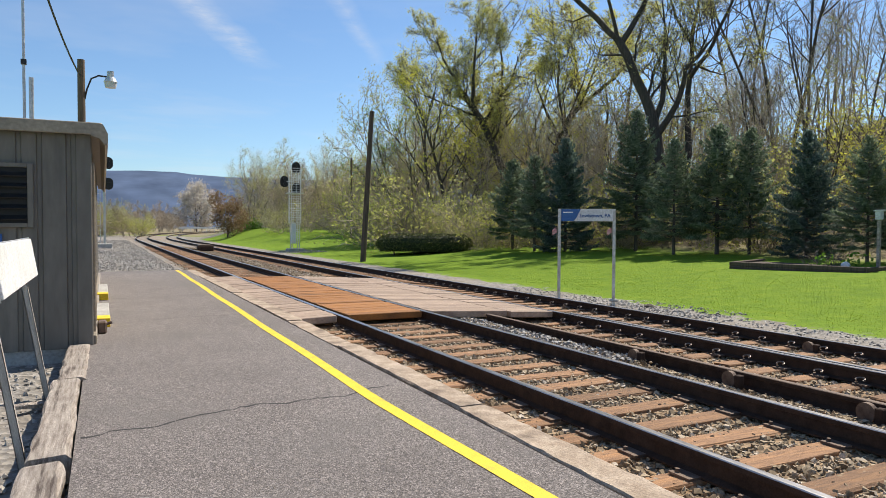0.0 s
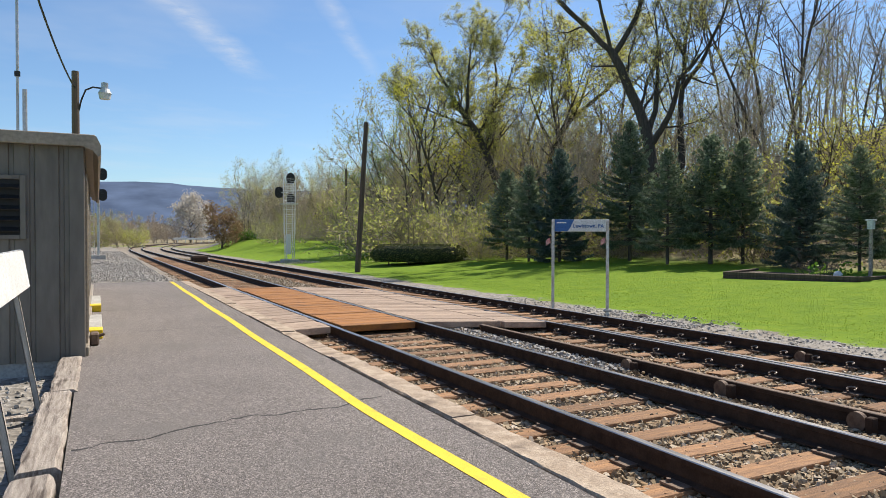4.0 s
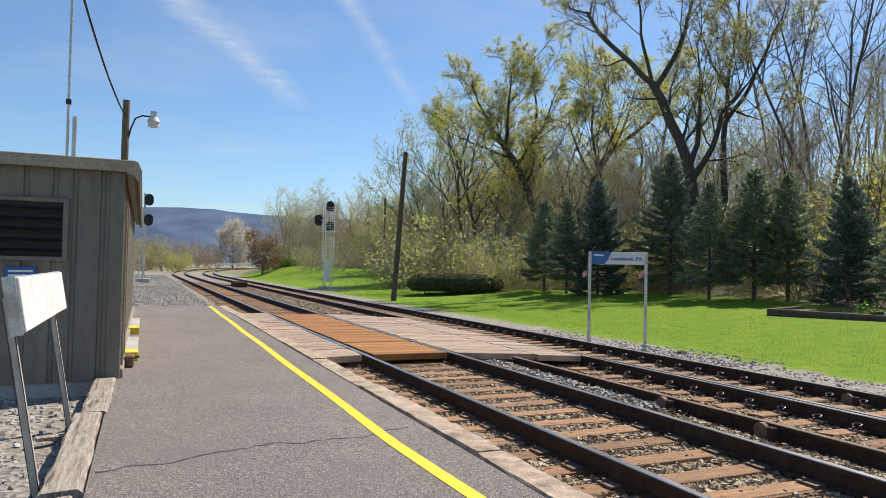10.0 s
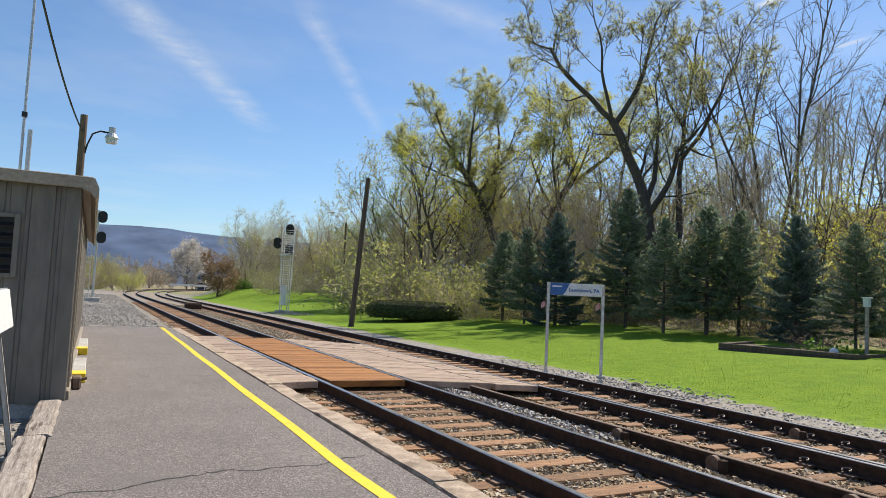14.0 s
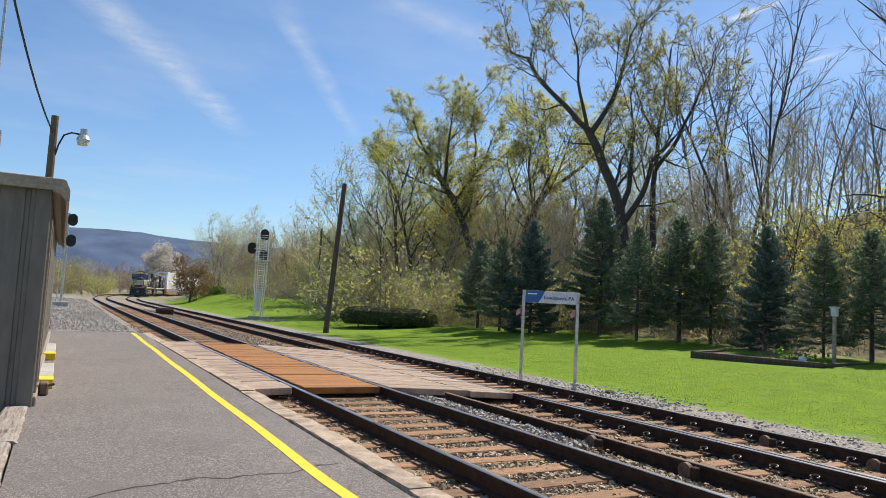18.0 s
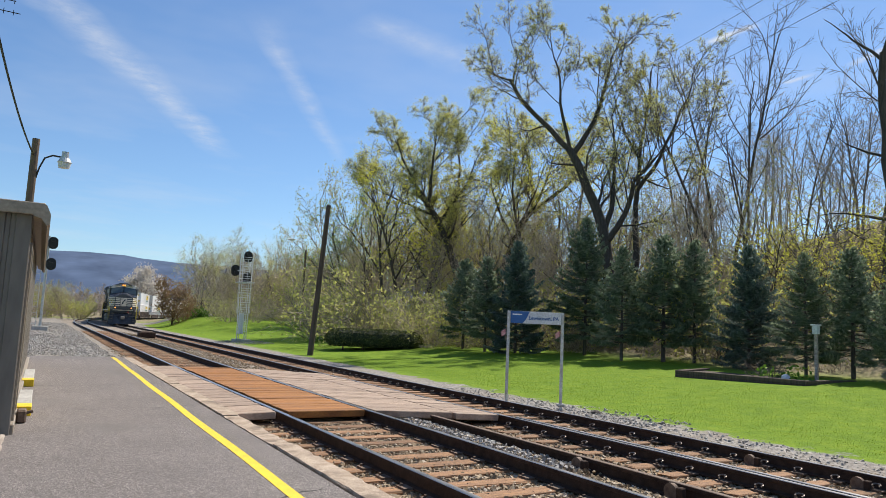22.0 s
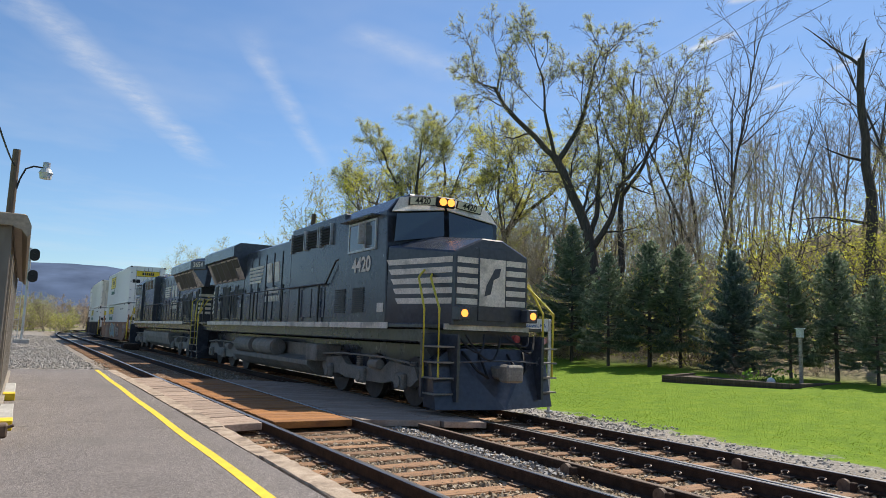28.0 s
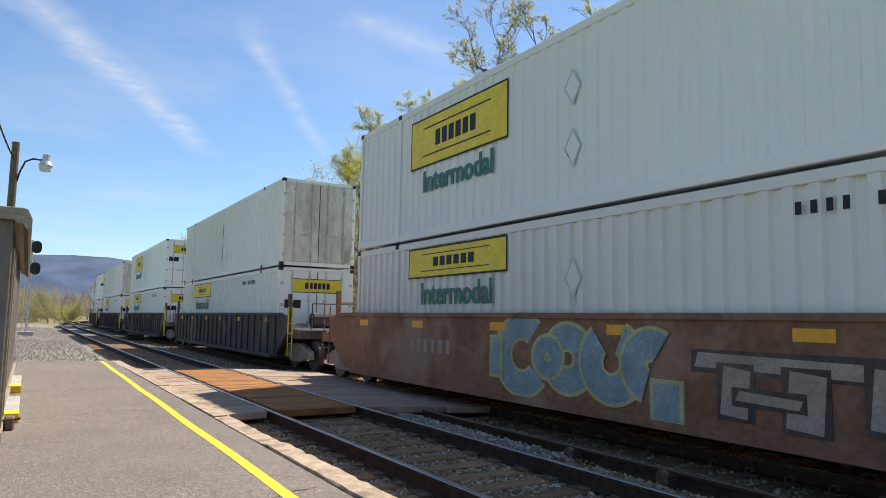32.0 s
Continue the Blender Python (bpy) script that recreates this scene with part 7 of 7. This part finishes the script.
        for x0, x1, dip in ((-0.95, -0.3, 0.35), (0.3, 0.95, 0.35), (-0.75, 0.1, 0.5), (0.2, 0.8, 0.22)):
            loop = [(x0 + (x1 - x0) * u, ye + dd * (0.4 + 0.25 * math.sin(math.pi * u)), 1.42 - dip * 4 * u * (1 - u)) for u in np.linspace(0, 1, 9)]
            part("cable_loop", pipe(bmesh.new(), loop, 0.022), M["grille"], L)
        part("cut_lever", pipe(bmesh.new(), [(-1.25, ye + dd * 0.42, 1.02), (-0.3, ye + dd * 0.6, 1.08), (0.3, ye + dd * 0.6, 1.08), (1.25, ye + dd * 0.42, 1.02)], 0.018), M["loco_frame"], L)
        part("end_sill", boxed(-1.05, 1.05, min(ye + dd * 0.06, ye + dd * 0.12), max(ye + dd * 0.06, ye + dd * 0.12), 1.5, 1.62), W, L, "dirty white end sill stripe")
        rl = bmesh.new()
        for x in (-0.95, -0.4, 0.4, 0.95):
            rod(rl, (x, ye + dd * 0.05, 1.6), (x, ye + dd * 0.05, 2.62), 0.022, 6)
        for x0, x1 in ((-0.95, -0.4), (0.4, 0.95)):
            rod(rl, (x0, ye + dd * 0.05, 2.62), (x1, ye + dd * 0.05, 2.62), 0.022, 6)
        part("end_rail", rl, M["black_steel"], L)
    part("red_marker", rod(bmesh.new(), (0.55, -10.12, 1.35), (0.55, -10.0, 1.35), 0.08, 12), M["loco_red"], L)
    low = {"truck", "pilot_plow", "pilot_plate", "coupler", "air_hose", "cut_lever", "fuel_tank", "air_tank", "battery_box", "steps", "center_sill"}
    for o in L.children:
        if o.name.split(".")[0] not in low:
            o.matrix_basis = Matrix.Translation((0, 0, 0.17)) @ o.matrix_basis
    L.scale = (1, stretch, 1)
    loco_truck(L, -6.4)
    loco_truck(L, 6.4)
    return L


def corrugated(x, y0, y1, z0, z1, pitch, depth, sx):
    """A ribbed side sheet that faces sx."""
    bm = bmesh.new()
    prof, y, k = [], y0, 0
    while y < y1 - pitch * 0.5:
        prof += [(y, 0), (y + pitch * 0.42, 0), (y + pitch * 0.52, -depth), (y + pitch * 0.9, -depth)]
        y += pitch
    prof += [(y1, 0)]
    lo = [bm.verts.new((x + sx * d, yy, z0)) for yy, d in prof]
    hi = [bm.verts.new((x + sx * d, yy, z1)) for yy, d in prof]
    for i in range(len(prof) - 1):
        bm.faces.new((lo[i], lo[i + 1], hi[i + 1], hi[i]) if sx > 0 else (lo[i + 1], lo[i], hi[i], hi[i + 1]))
    return bm


def build_container(body, pitch, depth, label, group, dirty=False, marks=True, mz=0.0, mh=1.0):
    """A 53-foot box, doors to -y, base at z = 0."""
    C = thing("shipping_container", label, "container", group)
    ln, hw, h = 8.02, 1.29, 2.88
    B = M[body]
    core = part("body", boxed(-hw + 0.085, hw - 0.085, -ln + 0.06, ln - 0.05, 0.06, h - 0.02), B, C)
    for sx in (-1, 1):
        part("side_panel", corrugated(sx * (hw - 0.01), -ln + 0.12, ln - 0.12, 0.17, h - 0.14, pitch, depth, sx), B, C)
        for z0, z1, nm in ((0.0, 0.17, "bottom_rail"), (h - 0.14, h, "top_rail")):
            part(nm, boxed(min(sx * (hw - 0.1), sx * hw), max(sx * (hw - 0.1), sx * hw), -ln, ln, z0, z1, 0.01), B, C)
        for y in (-ln, ln - 0.12, -5.95, 5.85):
            part("post", boxed(min(sx * (hw - 0.1), sx * (hw + 0.006)), max(sx * (hw - 0.1), sx * (hw + 0.006)), y, y + 0.12, 0.0, h + 0.003, 0.008), B, C)
            for z0 in (-0.0, h - 0.1):
                part("corner_casting", boxed(min(sx * (hw - 0.12), sx * (hw + 0.014)), max(sx * (hw - 0.12), sx * (hw + 0.014)), y - 0.014, y + 0.134, z0 - 0.003, z0 + 0.105, 0.01), M["grille"] if dirty or z0 > 1 else B, C)
        # painted mark near the back: yellow panel, dark bars, and a word below it
        if marks:
            x = sx * (hw + 0.003)
            mk = part("mark_panel", boxed(min(x, x + sx * 0.006), max(x, x + sx * 0.006), 1.8, 5.3, 2.52 + mz - 1.02 * mh, 2.52 + mz), M["box_yellow"], C, "yellow painted mark with dark bars")
            fr = bmesh.new()
            zt = 2.52 + mz
            zb = zt - 1.02 * mh
            for q in ((1.77, 5.33, zb - 0.02, zb + 0.015), (1.77, 5.33, zt - 0.015, zt + 0.02), (1.77, 1.8, zb, zt), (5.3, 5.33, zb, zt), (2.3, 4.8, zb + 0.2 * mh, zb + 0.23 * mh), (2.3, 4.8, zt - 0.23 * mh, zt - 0.2 * mh)):
                box(fr, min(x + sx * 0.005, x + sx * 0.009), max(x + sx * 0.005, x + sx * 0.009), *q)
            for j in range(6):
                box(fr, min(x + sx * 0.005, x + sx * 0.009), max(x + sx * 0.005, x + sx * 0.009), 2.8 + j * 0.26, 2.99 + j * 0.26, zb + 0.36 * mh, zb + 0.68 * mh)
            part("bar_pattern", fr, M["grille"], mk)
            lettering("word", "Intermodal", 0.62, M["box_green"], C, Matrix.Translation((x + sx * 0.004, 3.5, zb - 0.36)) @ (SIDE_L if sx < 0 else SIDE_R), 0.014, 0.95, "dark green painted word")
        for y, zs in ((0.1, 0.0), (0.1, -0.95)):
            if zs and mz:
                continue
            de = prism(bmesh.new(), [(y - 0.2, 1.9 + zs), (y, 1.6 + zs), (y + 0.2, 1.9 + zs), (y, 2.2 + zs)], "x", sx * (hw + 0.002), sx * (hw + 0.008))
            part("placard_edge", de, M["galv"], C)
            dm = prism(bmesh.new(), [(y - 0.16, 1.9 + zs), (y, 1.66 + zs), (y + 0.16, 1.9 + zs), (y, 2.14 + zs)], "x", sx * (hw + 0.003), sx * (hw + 0.012))
            part("placard", dm, B, C)
        for j in range(11):
            if j == 6 or not mz:
                continue
            x = sx * (hw + 0.003)
            part("code_bar", boxed(min(x, x + sx * 0.004), max(x, x + sx * 0.004), -5.2 + j * 0.17, -5.13 + j * 0.17, 2.42, 2.56), M["grille"], C, "dark bar of code lettering")
    # doors
    for sx in (-1, 1):
        dr = part("door", boxed(min(sx * 0.012, sx * 1.2), max(sx * 0.012, sx * 1.2), -ln - 0.005, -ln + 0.05, 0.14, h - 0.12, 0.01), M["box_grimy"] if dirty else B, C, "grimy rust-streaked door" if dirty else "")
        for x in (0.28, 0.86):
            part("lock_rod", rod(bmesh.new(), (sx * x, -ln - 0.04, 0.1), (sx * x, -ln - 0.04, h - 0.08), 0.018, 8), M["galv"], dr)
            hb = bmesh.new()
            for z in (0.3, 1.05, 1.75, 2.5):
                box(hb, sx * x - 0.05, sx * x + 0.05, -ln - 0.05, -ln - 0.006, z, z + 0.07)
            part("rod_bracket", hb, M["galv"], dr)
        hg = bmesh.new()
        for z in (0.3, 0.95, 1.6, 2.3):
            box(hg, min(sx * 1.14, sx * 1.25), max(sx * 1.14, sx * 1.25), -ln - 0.02, -ln - 0.004, z, z + 0.1)
        part("hinge", hg, M["galv"], dr)
        part("handle", boxed(min(sx * 0.3, sx * 0.7), max(sx * 0.3, sx * 0.7), -ln - 0.06, -ln - 0.04, 1.0, 1.05), M["galv"], dr)
    fr = bmesh.new()
    box(fr, -1.2, 1.2, -ln + 0.002, -ln + 0.05, 0.0, 0.13)
    box(fr, -1.2, 1.2, -ln + 0.002, -ln + 0.05, h - 0.11, h)
    part("door_frame", fr, B, C)
    part("door_gasket", boxed(-0.011, 0.011, -ln + 0.0, -ln + 0.04, 0.14, h - 0.12), M["grille"], C)
    if marks:
        mk = part("end_mark", boxed(-0.85, 0.85, -ln - 0.012, -ln - 0.006, 2.08, 2.5), M["box_yellow"], C, "yellow painted mark with dark bars")
        bars = bmesh.new()
        for j in range(6):
            box(bars, -0.42 + j * 0.15, -0.31 + j * 0.15, -ln - 0.016, -ln - 0.012, 2.19, 2.39)
        for q in ((-0.87, 0.87, 2.06, 2.085), (-0.87, 0.87, 2.495, 2.52), (-0.87, -0.845, 2.06, 2.52), (0.845, 0.87, 2.06, 2.52)):
            box(bars, q[0], q[1], -ln - 0.016, -ln - 0.007, q[2], q[3])
        part("bar_pattern", bars, M["grille"], mk)
        part("warning_plate", boxed(0.72, 1.05, -ln - 0.012, -ln - 0.006, 0.75, 1.2), M["box_yellow"], C, "small yellow warning plate")
        part("dark_plate", boxed(-1.1, -0.55, -ln - 0.012, -ln - 0.006, 1.55, 1.82), M["grille"], C)
        part("grey_plate", boxed(0.3, 0.52, -ln - 0.012, -ln - 0.006, 0.85, 1.08), M["galv"], C)
    return C


def two_axle_truck(car, y0):
    tr = part("truck", boxed(-0.9, 0.9, y0 - 0.2, y0 + 0.2, 0.45, 0.8, 0.03), M["loco_under"], car, "rusty two-axle truck")
    for sx in (-1, 1):
        prof = [(-1.2, 0.35), (-1.2, 0.58), (-0.5, 0.78), (0.5, 0.78), (1.2, 0.58), (1.2, 0.35), (0.7, 0.35), (0.45, 0.25), (-0.45, 0.25), (-0.7, 0.35)]
        part("side_frame", prism(bmesh.new(), [(y0 + a, b) for a, b in prof], "x", sx * 0.93, sx * 1.08), M["loco_under"], tr)
        sp = bmesh.new()
        for d in (-0.18, 0, 0.18):
            rod(sp, (sx * 1.0, y0 + d, 0.3), (sx * 1.0, y0 + d, 0.6), 0.07, 8)
        part("spring", sp, M["wheel_steel"], tr)
    for d in (-0.87, 0.87):
        wheelset(tr, y0 + d, 0.45)


def build_well_car(body, ribbed, label, painted, group):
    W = thing("well_car", label, "rail car", group)
    B = M[body]
    for sx in (-1, 1):
        prof = [(-9.35, 1.1), (-8.4, 0.42), (-7.9, 0.3), (7.9, 0.3), (8.4, 0.42), (9.35, 1.1), (9.35, 1.6), (8.7, 1.7), (-8.7, 1.7), (-9.35, 1.6)]
        sd = part("side_sill", prism(bmesh.new(), prof, "x", sx * 1.36, sx * 1.44), B, W)
        part("top_chord", boxed(min(sx * 1.33, sx * 1.48), max(sx * 1.33, sx * 1.48), -8.7, 8.7, 1.63, 1.72, 0.01), B, W)
        part("bottom_chord", boxed(min(sx * 1.3, sx * 1.48), max(sx * 1.3, sx * 1.48), -8.0, 8.0, 0.28, 0.4, 0.01), B, W)
        if ribbed:
            for k in range(22):
                y = -8.3 + k * 0.79
                part("rib", boxed(min(sx * 1.44, sx * 1.5), max(sx * 1.44, sx * 1.5), y - 0.05, y + 0.05, 0.42, 1.63, 0.01), B, W)
        for y in (-7.6, -3.9, -1.2, 1.6, 4.4, 7.0):
            x = sx * 1.442
            part("reflector", boxed(min(x, x + sx * 0.006), max(x, x + sx * 0.006), y, y + 0.45, 1.42, 1.56), M["reflector"], W, "orange reflector plate")
        # end frames, ladder, grab irons
        for ye in (-1, 1):
            part("end_post", boxed(min(sx * 1.25, sx * 1.35), max(sx * 1.25, sx * 1.35), ye * 9.2 - 0.06, ye * 9.2 + 0.06, 1.1, 2.3, 0.01), B, W)
            lad = bmesh.new()
            for z in (0.5, 0.8, 1.1, 1.4):
                rod(lad, (sx * 1.42, ye * 9.45, z), (sx * 1.42, ye * 9.85, z), 0.014, 6)
            for y in (9.45, 9.85):
                rod(lad, (sx * 1.42, ye * y, 0.4), (sx * 1.42, ye * y, 1.9), 0.016, 6)
            part("ladder", lad, M["loco_yellow"] if ye < 0 else B, W)
    part("floor", boxed(-1.3, 1.3, -8.0, 8.0, 0.26, 0.33), B, W)
    for ye in (-1, 1):
        plat = prism(bmesh.new(), [(ye * 8.1, 0.35), (ye * 8.3, 1.05), (ye * 8.3, 1.2), (ye * 10.3, 1.2), (ye * 10.3, 0.95), (ye * 8.7, 0.95)], "x", -1.3, 1.3)
        part("end_platform", plat, B, W)
        part("grating", boxed(-1.2, 1.2, min(ye * 9.4, ye * 10.2), max(ye * 9.4, ye * 10.2), 1.2, 1.24), M["galv"], W)
        part("air_tank", rod(bmesh.new(), (-0.5, ye * 9.0, 1.5), (0.6, ye * 9.0, 1.5), 0.25, 14), B, W)
        cp = boxed(-0.14, 0.14, min(ye * 10.2, ye * 11.05), max(ye * 10.2, ye * 11.05), 0.72, 0.98, 0.04)
        part("coupler", cp, M["loco_under"], W)
        two_axle_truck(W, ye * 9.25)
        rl = bmesh.new()
        for x in (-0.9, 0.9):
            rod(rl, (x, ye * 10.1, 1.2), (x, ye * 10.1, 2.0), 0.02, 6)
        rod(rl, (-0.9, ye * 10.1, 2.0), (0.9, ye * 10.1, 2.0), 0.02, 6)
        part("end_rail", rl, B, W)
    if painted:
        # sprayed lettering shapes on the side that faces the platform: rings and slabs of colour
        x = -1.442

        def ring(yc, zc, ra, rb, mat, dx, a0=0.0, a1=6.2832, sq=1.0):
            bm, n = bmesh.new(), 26
            pts = [(math.cos(a0 + (a1 - a0) * i / n), math.sin(a0 + (a1 - a0) * i / n)) for i in range(n + 1)]
            o = [bm.verts.new((x - dx, yc - c * rb, zc + s * rb * sq)) for c, s in pts]
            q = [bm.verts.new((x - dx, yc - c * ra, zc + s * ra * sq)) for c, s in pts]
            for i in range(n):
                bm.faces.new((o[i], o[i + 1], q[i + 1], q[i]))
            bmesh.ops.recalc_face_normals(bm, faces=bm.faces)
            return part("sprayed_shape", bm, M[mat], W, "faded sprayed paint shape")

        for i, (yc, r0, r1, a0, a1) in enumerate(((2.2, 0.3, 0.7, 0.9, 5.6), (1.1, 0.16, 0.55, 0, 6.2832), (1.55, 0.08, 0.34, 0, 6.2832), (0.2, 0.2, 0.6, 2.2, 7.4), (-0.5, 0.1, 0.5, 1.0, 4.4))):
            ring(yc, 1.05, r0 - 0.05, r1 + 0.06, "spray_green", 0.003 + 0.005 * i, a0, a1, 0.9)
            ring(yc, 1.05, r0, r1, "spray_blue", 0.0055 + 0.005 * i, a0, a1, 0.9)
        for j, (y0, y1, z0, z1) in enumerate(((2.75, 3.0, 0.7, 1.3), (-0.95, -0.55, 0.4, 0.85))):
            part("sprayed_edge", boxed(x - 0.030 - 0.006 * j, x - 0.002, y0 - 0.06, y1 + 0.06, z0 - 0.05, z1 + 0.05), M["spray_green"], W, "faded sprayed paint shape")
            part("sprayed_shape", boxed(x - 0.033 - 0.006 * j, x - 0.0305 - 0.006 * j, y0, y1, z0, z1), M["spray_blue"], W, "faded sprayed paint shape")
        for k, y in enumerate((4.9, 4.34, 3.78)):
            for j in (0, 1):
                part("number_bar", boxed(x - 0.006, x - 0.003, y - 0.14 - 0.28 * j, y - 0.28 * j, 0.95, 1.2), M["spray_pale"], W, "pale bar of a car number")
        for i, (y0, y1, z0, z1) in enumerate(((-3.3, -1.15, 1.06, 1.26), (-1.9, -1.5, 0.55, 1.12), (-2.75, -2.3, 0.5, 1.12), (-2.5, -1.7, 0.72, 0.86), (-3.6, -3.15, 0.6, 1.2))):
            part("sprayed_edge", boxed(x - 0.004 - 0.003 * i, x - 0.002, y0 - 0.04, y1 + 0.04, z0 - 0.035, z1 + 0.035), M["well_dark"], W, "dark sprayed outline")
            part("sprayed_shape", prism(bmesh.new(), [(y0 + 0.05, z0), (y1, z0 + 0.03), (y1 - 0.06, z1), (y0, z1 - 0.04)], "x", x - 0.0055 - 0.003 * i, x - 0.004 - 0.003 * i), M["spray_pale"], W, "faded sprayed paint shape")
        rng = random.Random(3)
        for row, z in enumerate((1.25, 0.9)):
            for k in range(4):
                y = -6.3 - k * 0.36
                s = pipe(bmesh.new(), [(x - 0.004, y + rng.uniform(-0.05, 0.05), z), (x - 0.004, y - 0.05, z + 0.26), (x - 0.004, y - 0.2, z + 0.28), (x - 0.004, y - 0.16, z + 0.12), (x - 0.004, y - 0.28, z)], 0.02, 4)
                part("sprayed_line", s, M["spray_pale"], W, "pale sprayed paint line")
        for o in W.children:
            if o.name.startswith("sprayed"):
                o.matrix_basis = Matrix.Translation((0, -1.05, 0)) @ o.matrix_basis
    return W


def train_place(ob, offset, rows, z=0.0, flip=False):
    walk(ob, [(t, along(FAR_MID, s + offset, LOW_Z + z, math.pi if flip else 0.0)) for t, s in rows])


# how far the plow of the leading engine still has to go to the crossing's start, by the second
RUN = [(0, 480), (4, 400), (8, 325), (12, 252), (14, 215), (15.5, 188), (17.5, 156), (19, 129), (20, 112), (21, 98), (22, 86.5), (23, 75), (24, 62.8), (25, 50), (26, 37.3), (27, 24.3), (27.5, 17.4), (28, 10.1), (29, -4.9), (30, -19.9), (31, -34.9), (32, -49.9)]


def build_train():
    lead = build_loco("4420", "black diesel locomotive with white stripes and lit headlights", True, "locomotives of the train")
    trail = build_loco("3654", "black diesel locomotive with white stripes, coupled backwards", False, "locomotives of the train", 1.085)
    moved = [(lead, 10.88, 0.0, False), (trail, 33.49, 0.0, True)]
    upper = build_container("box_white", 0.3, 0.03, "white 53-foot container stacked on another one", "stacked containers")
    lower = build_container("box_cream", 0.3, 0.055, "cream corrugated 53-foot container sunk in a well car", "stacked containers", mz=0.18, mh=0.58)
    plain_u = build_container("box_cream", 0.32, 0.025, "dirty cream container stacked on another one", "stacked containers", True, False)
    brown = build_well_car("well_brown", False, "rust-brown well car with faded sprayed paint", True, "well cars")
    dark = build_well_car("well_dark", True, "dark ribbed well car with orange reflectors", False, "well cars")
    first, pitch = 56.4, 22.3
    for k in range(8):
        c = first + k * pitch
        far = pose(0, 900 + 40 * k, 0)
        w = (brown if k == 0 else dark) if k < 2 else copy_thing(dark, far)
        u = upper if k == 0 else plain_u if k == 1 else copy_thing(upper if k % 2 == 0 else plain_u, far)
        lo = lower if k == 0 else copy_thing(lower, far)
        moved += [(w, c, 0.0, False), (lo, c, 0.34, False), (u, c, 3.285, False)]
    return moved


MOVED = build_train()


def motions():
    for ob, offset, z, flip in MOVED:
        train_place(ob, offset, RUN, z, flip)


motions()
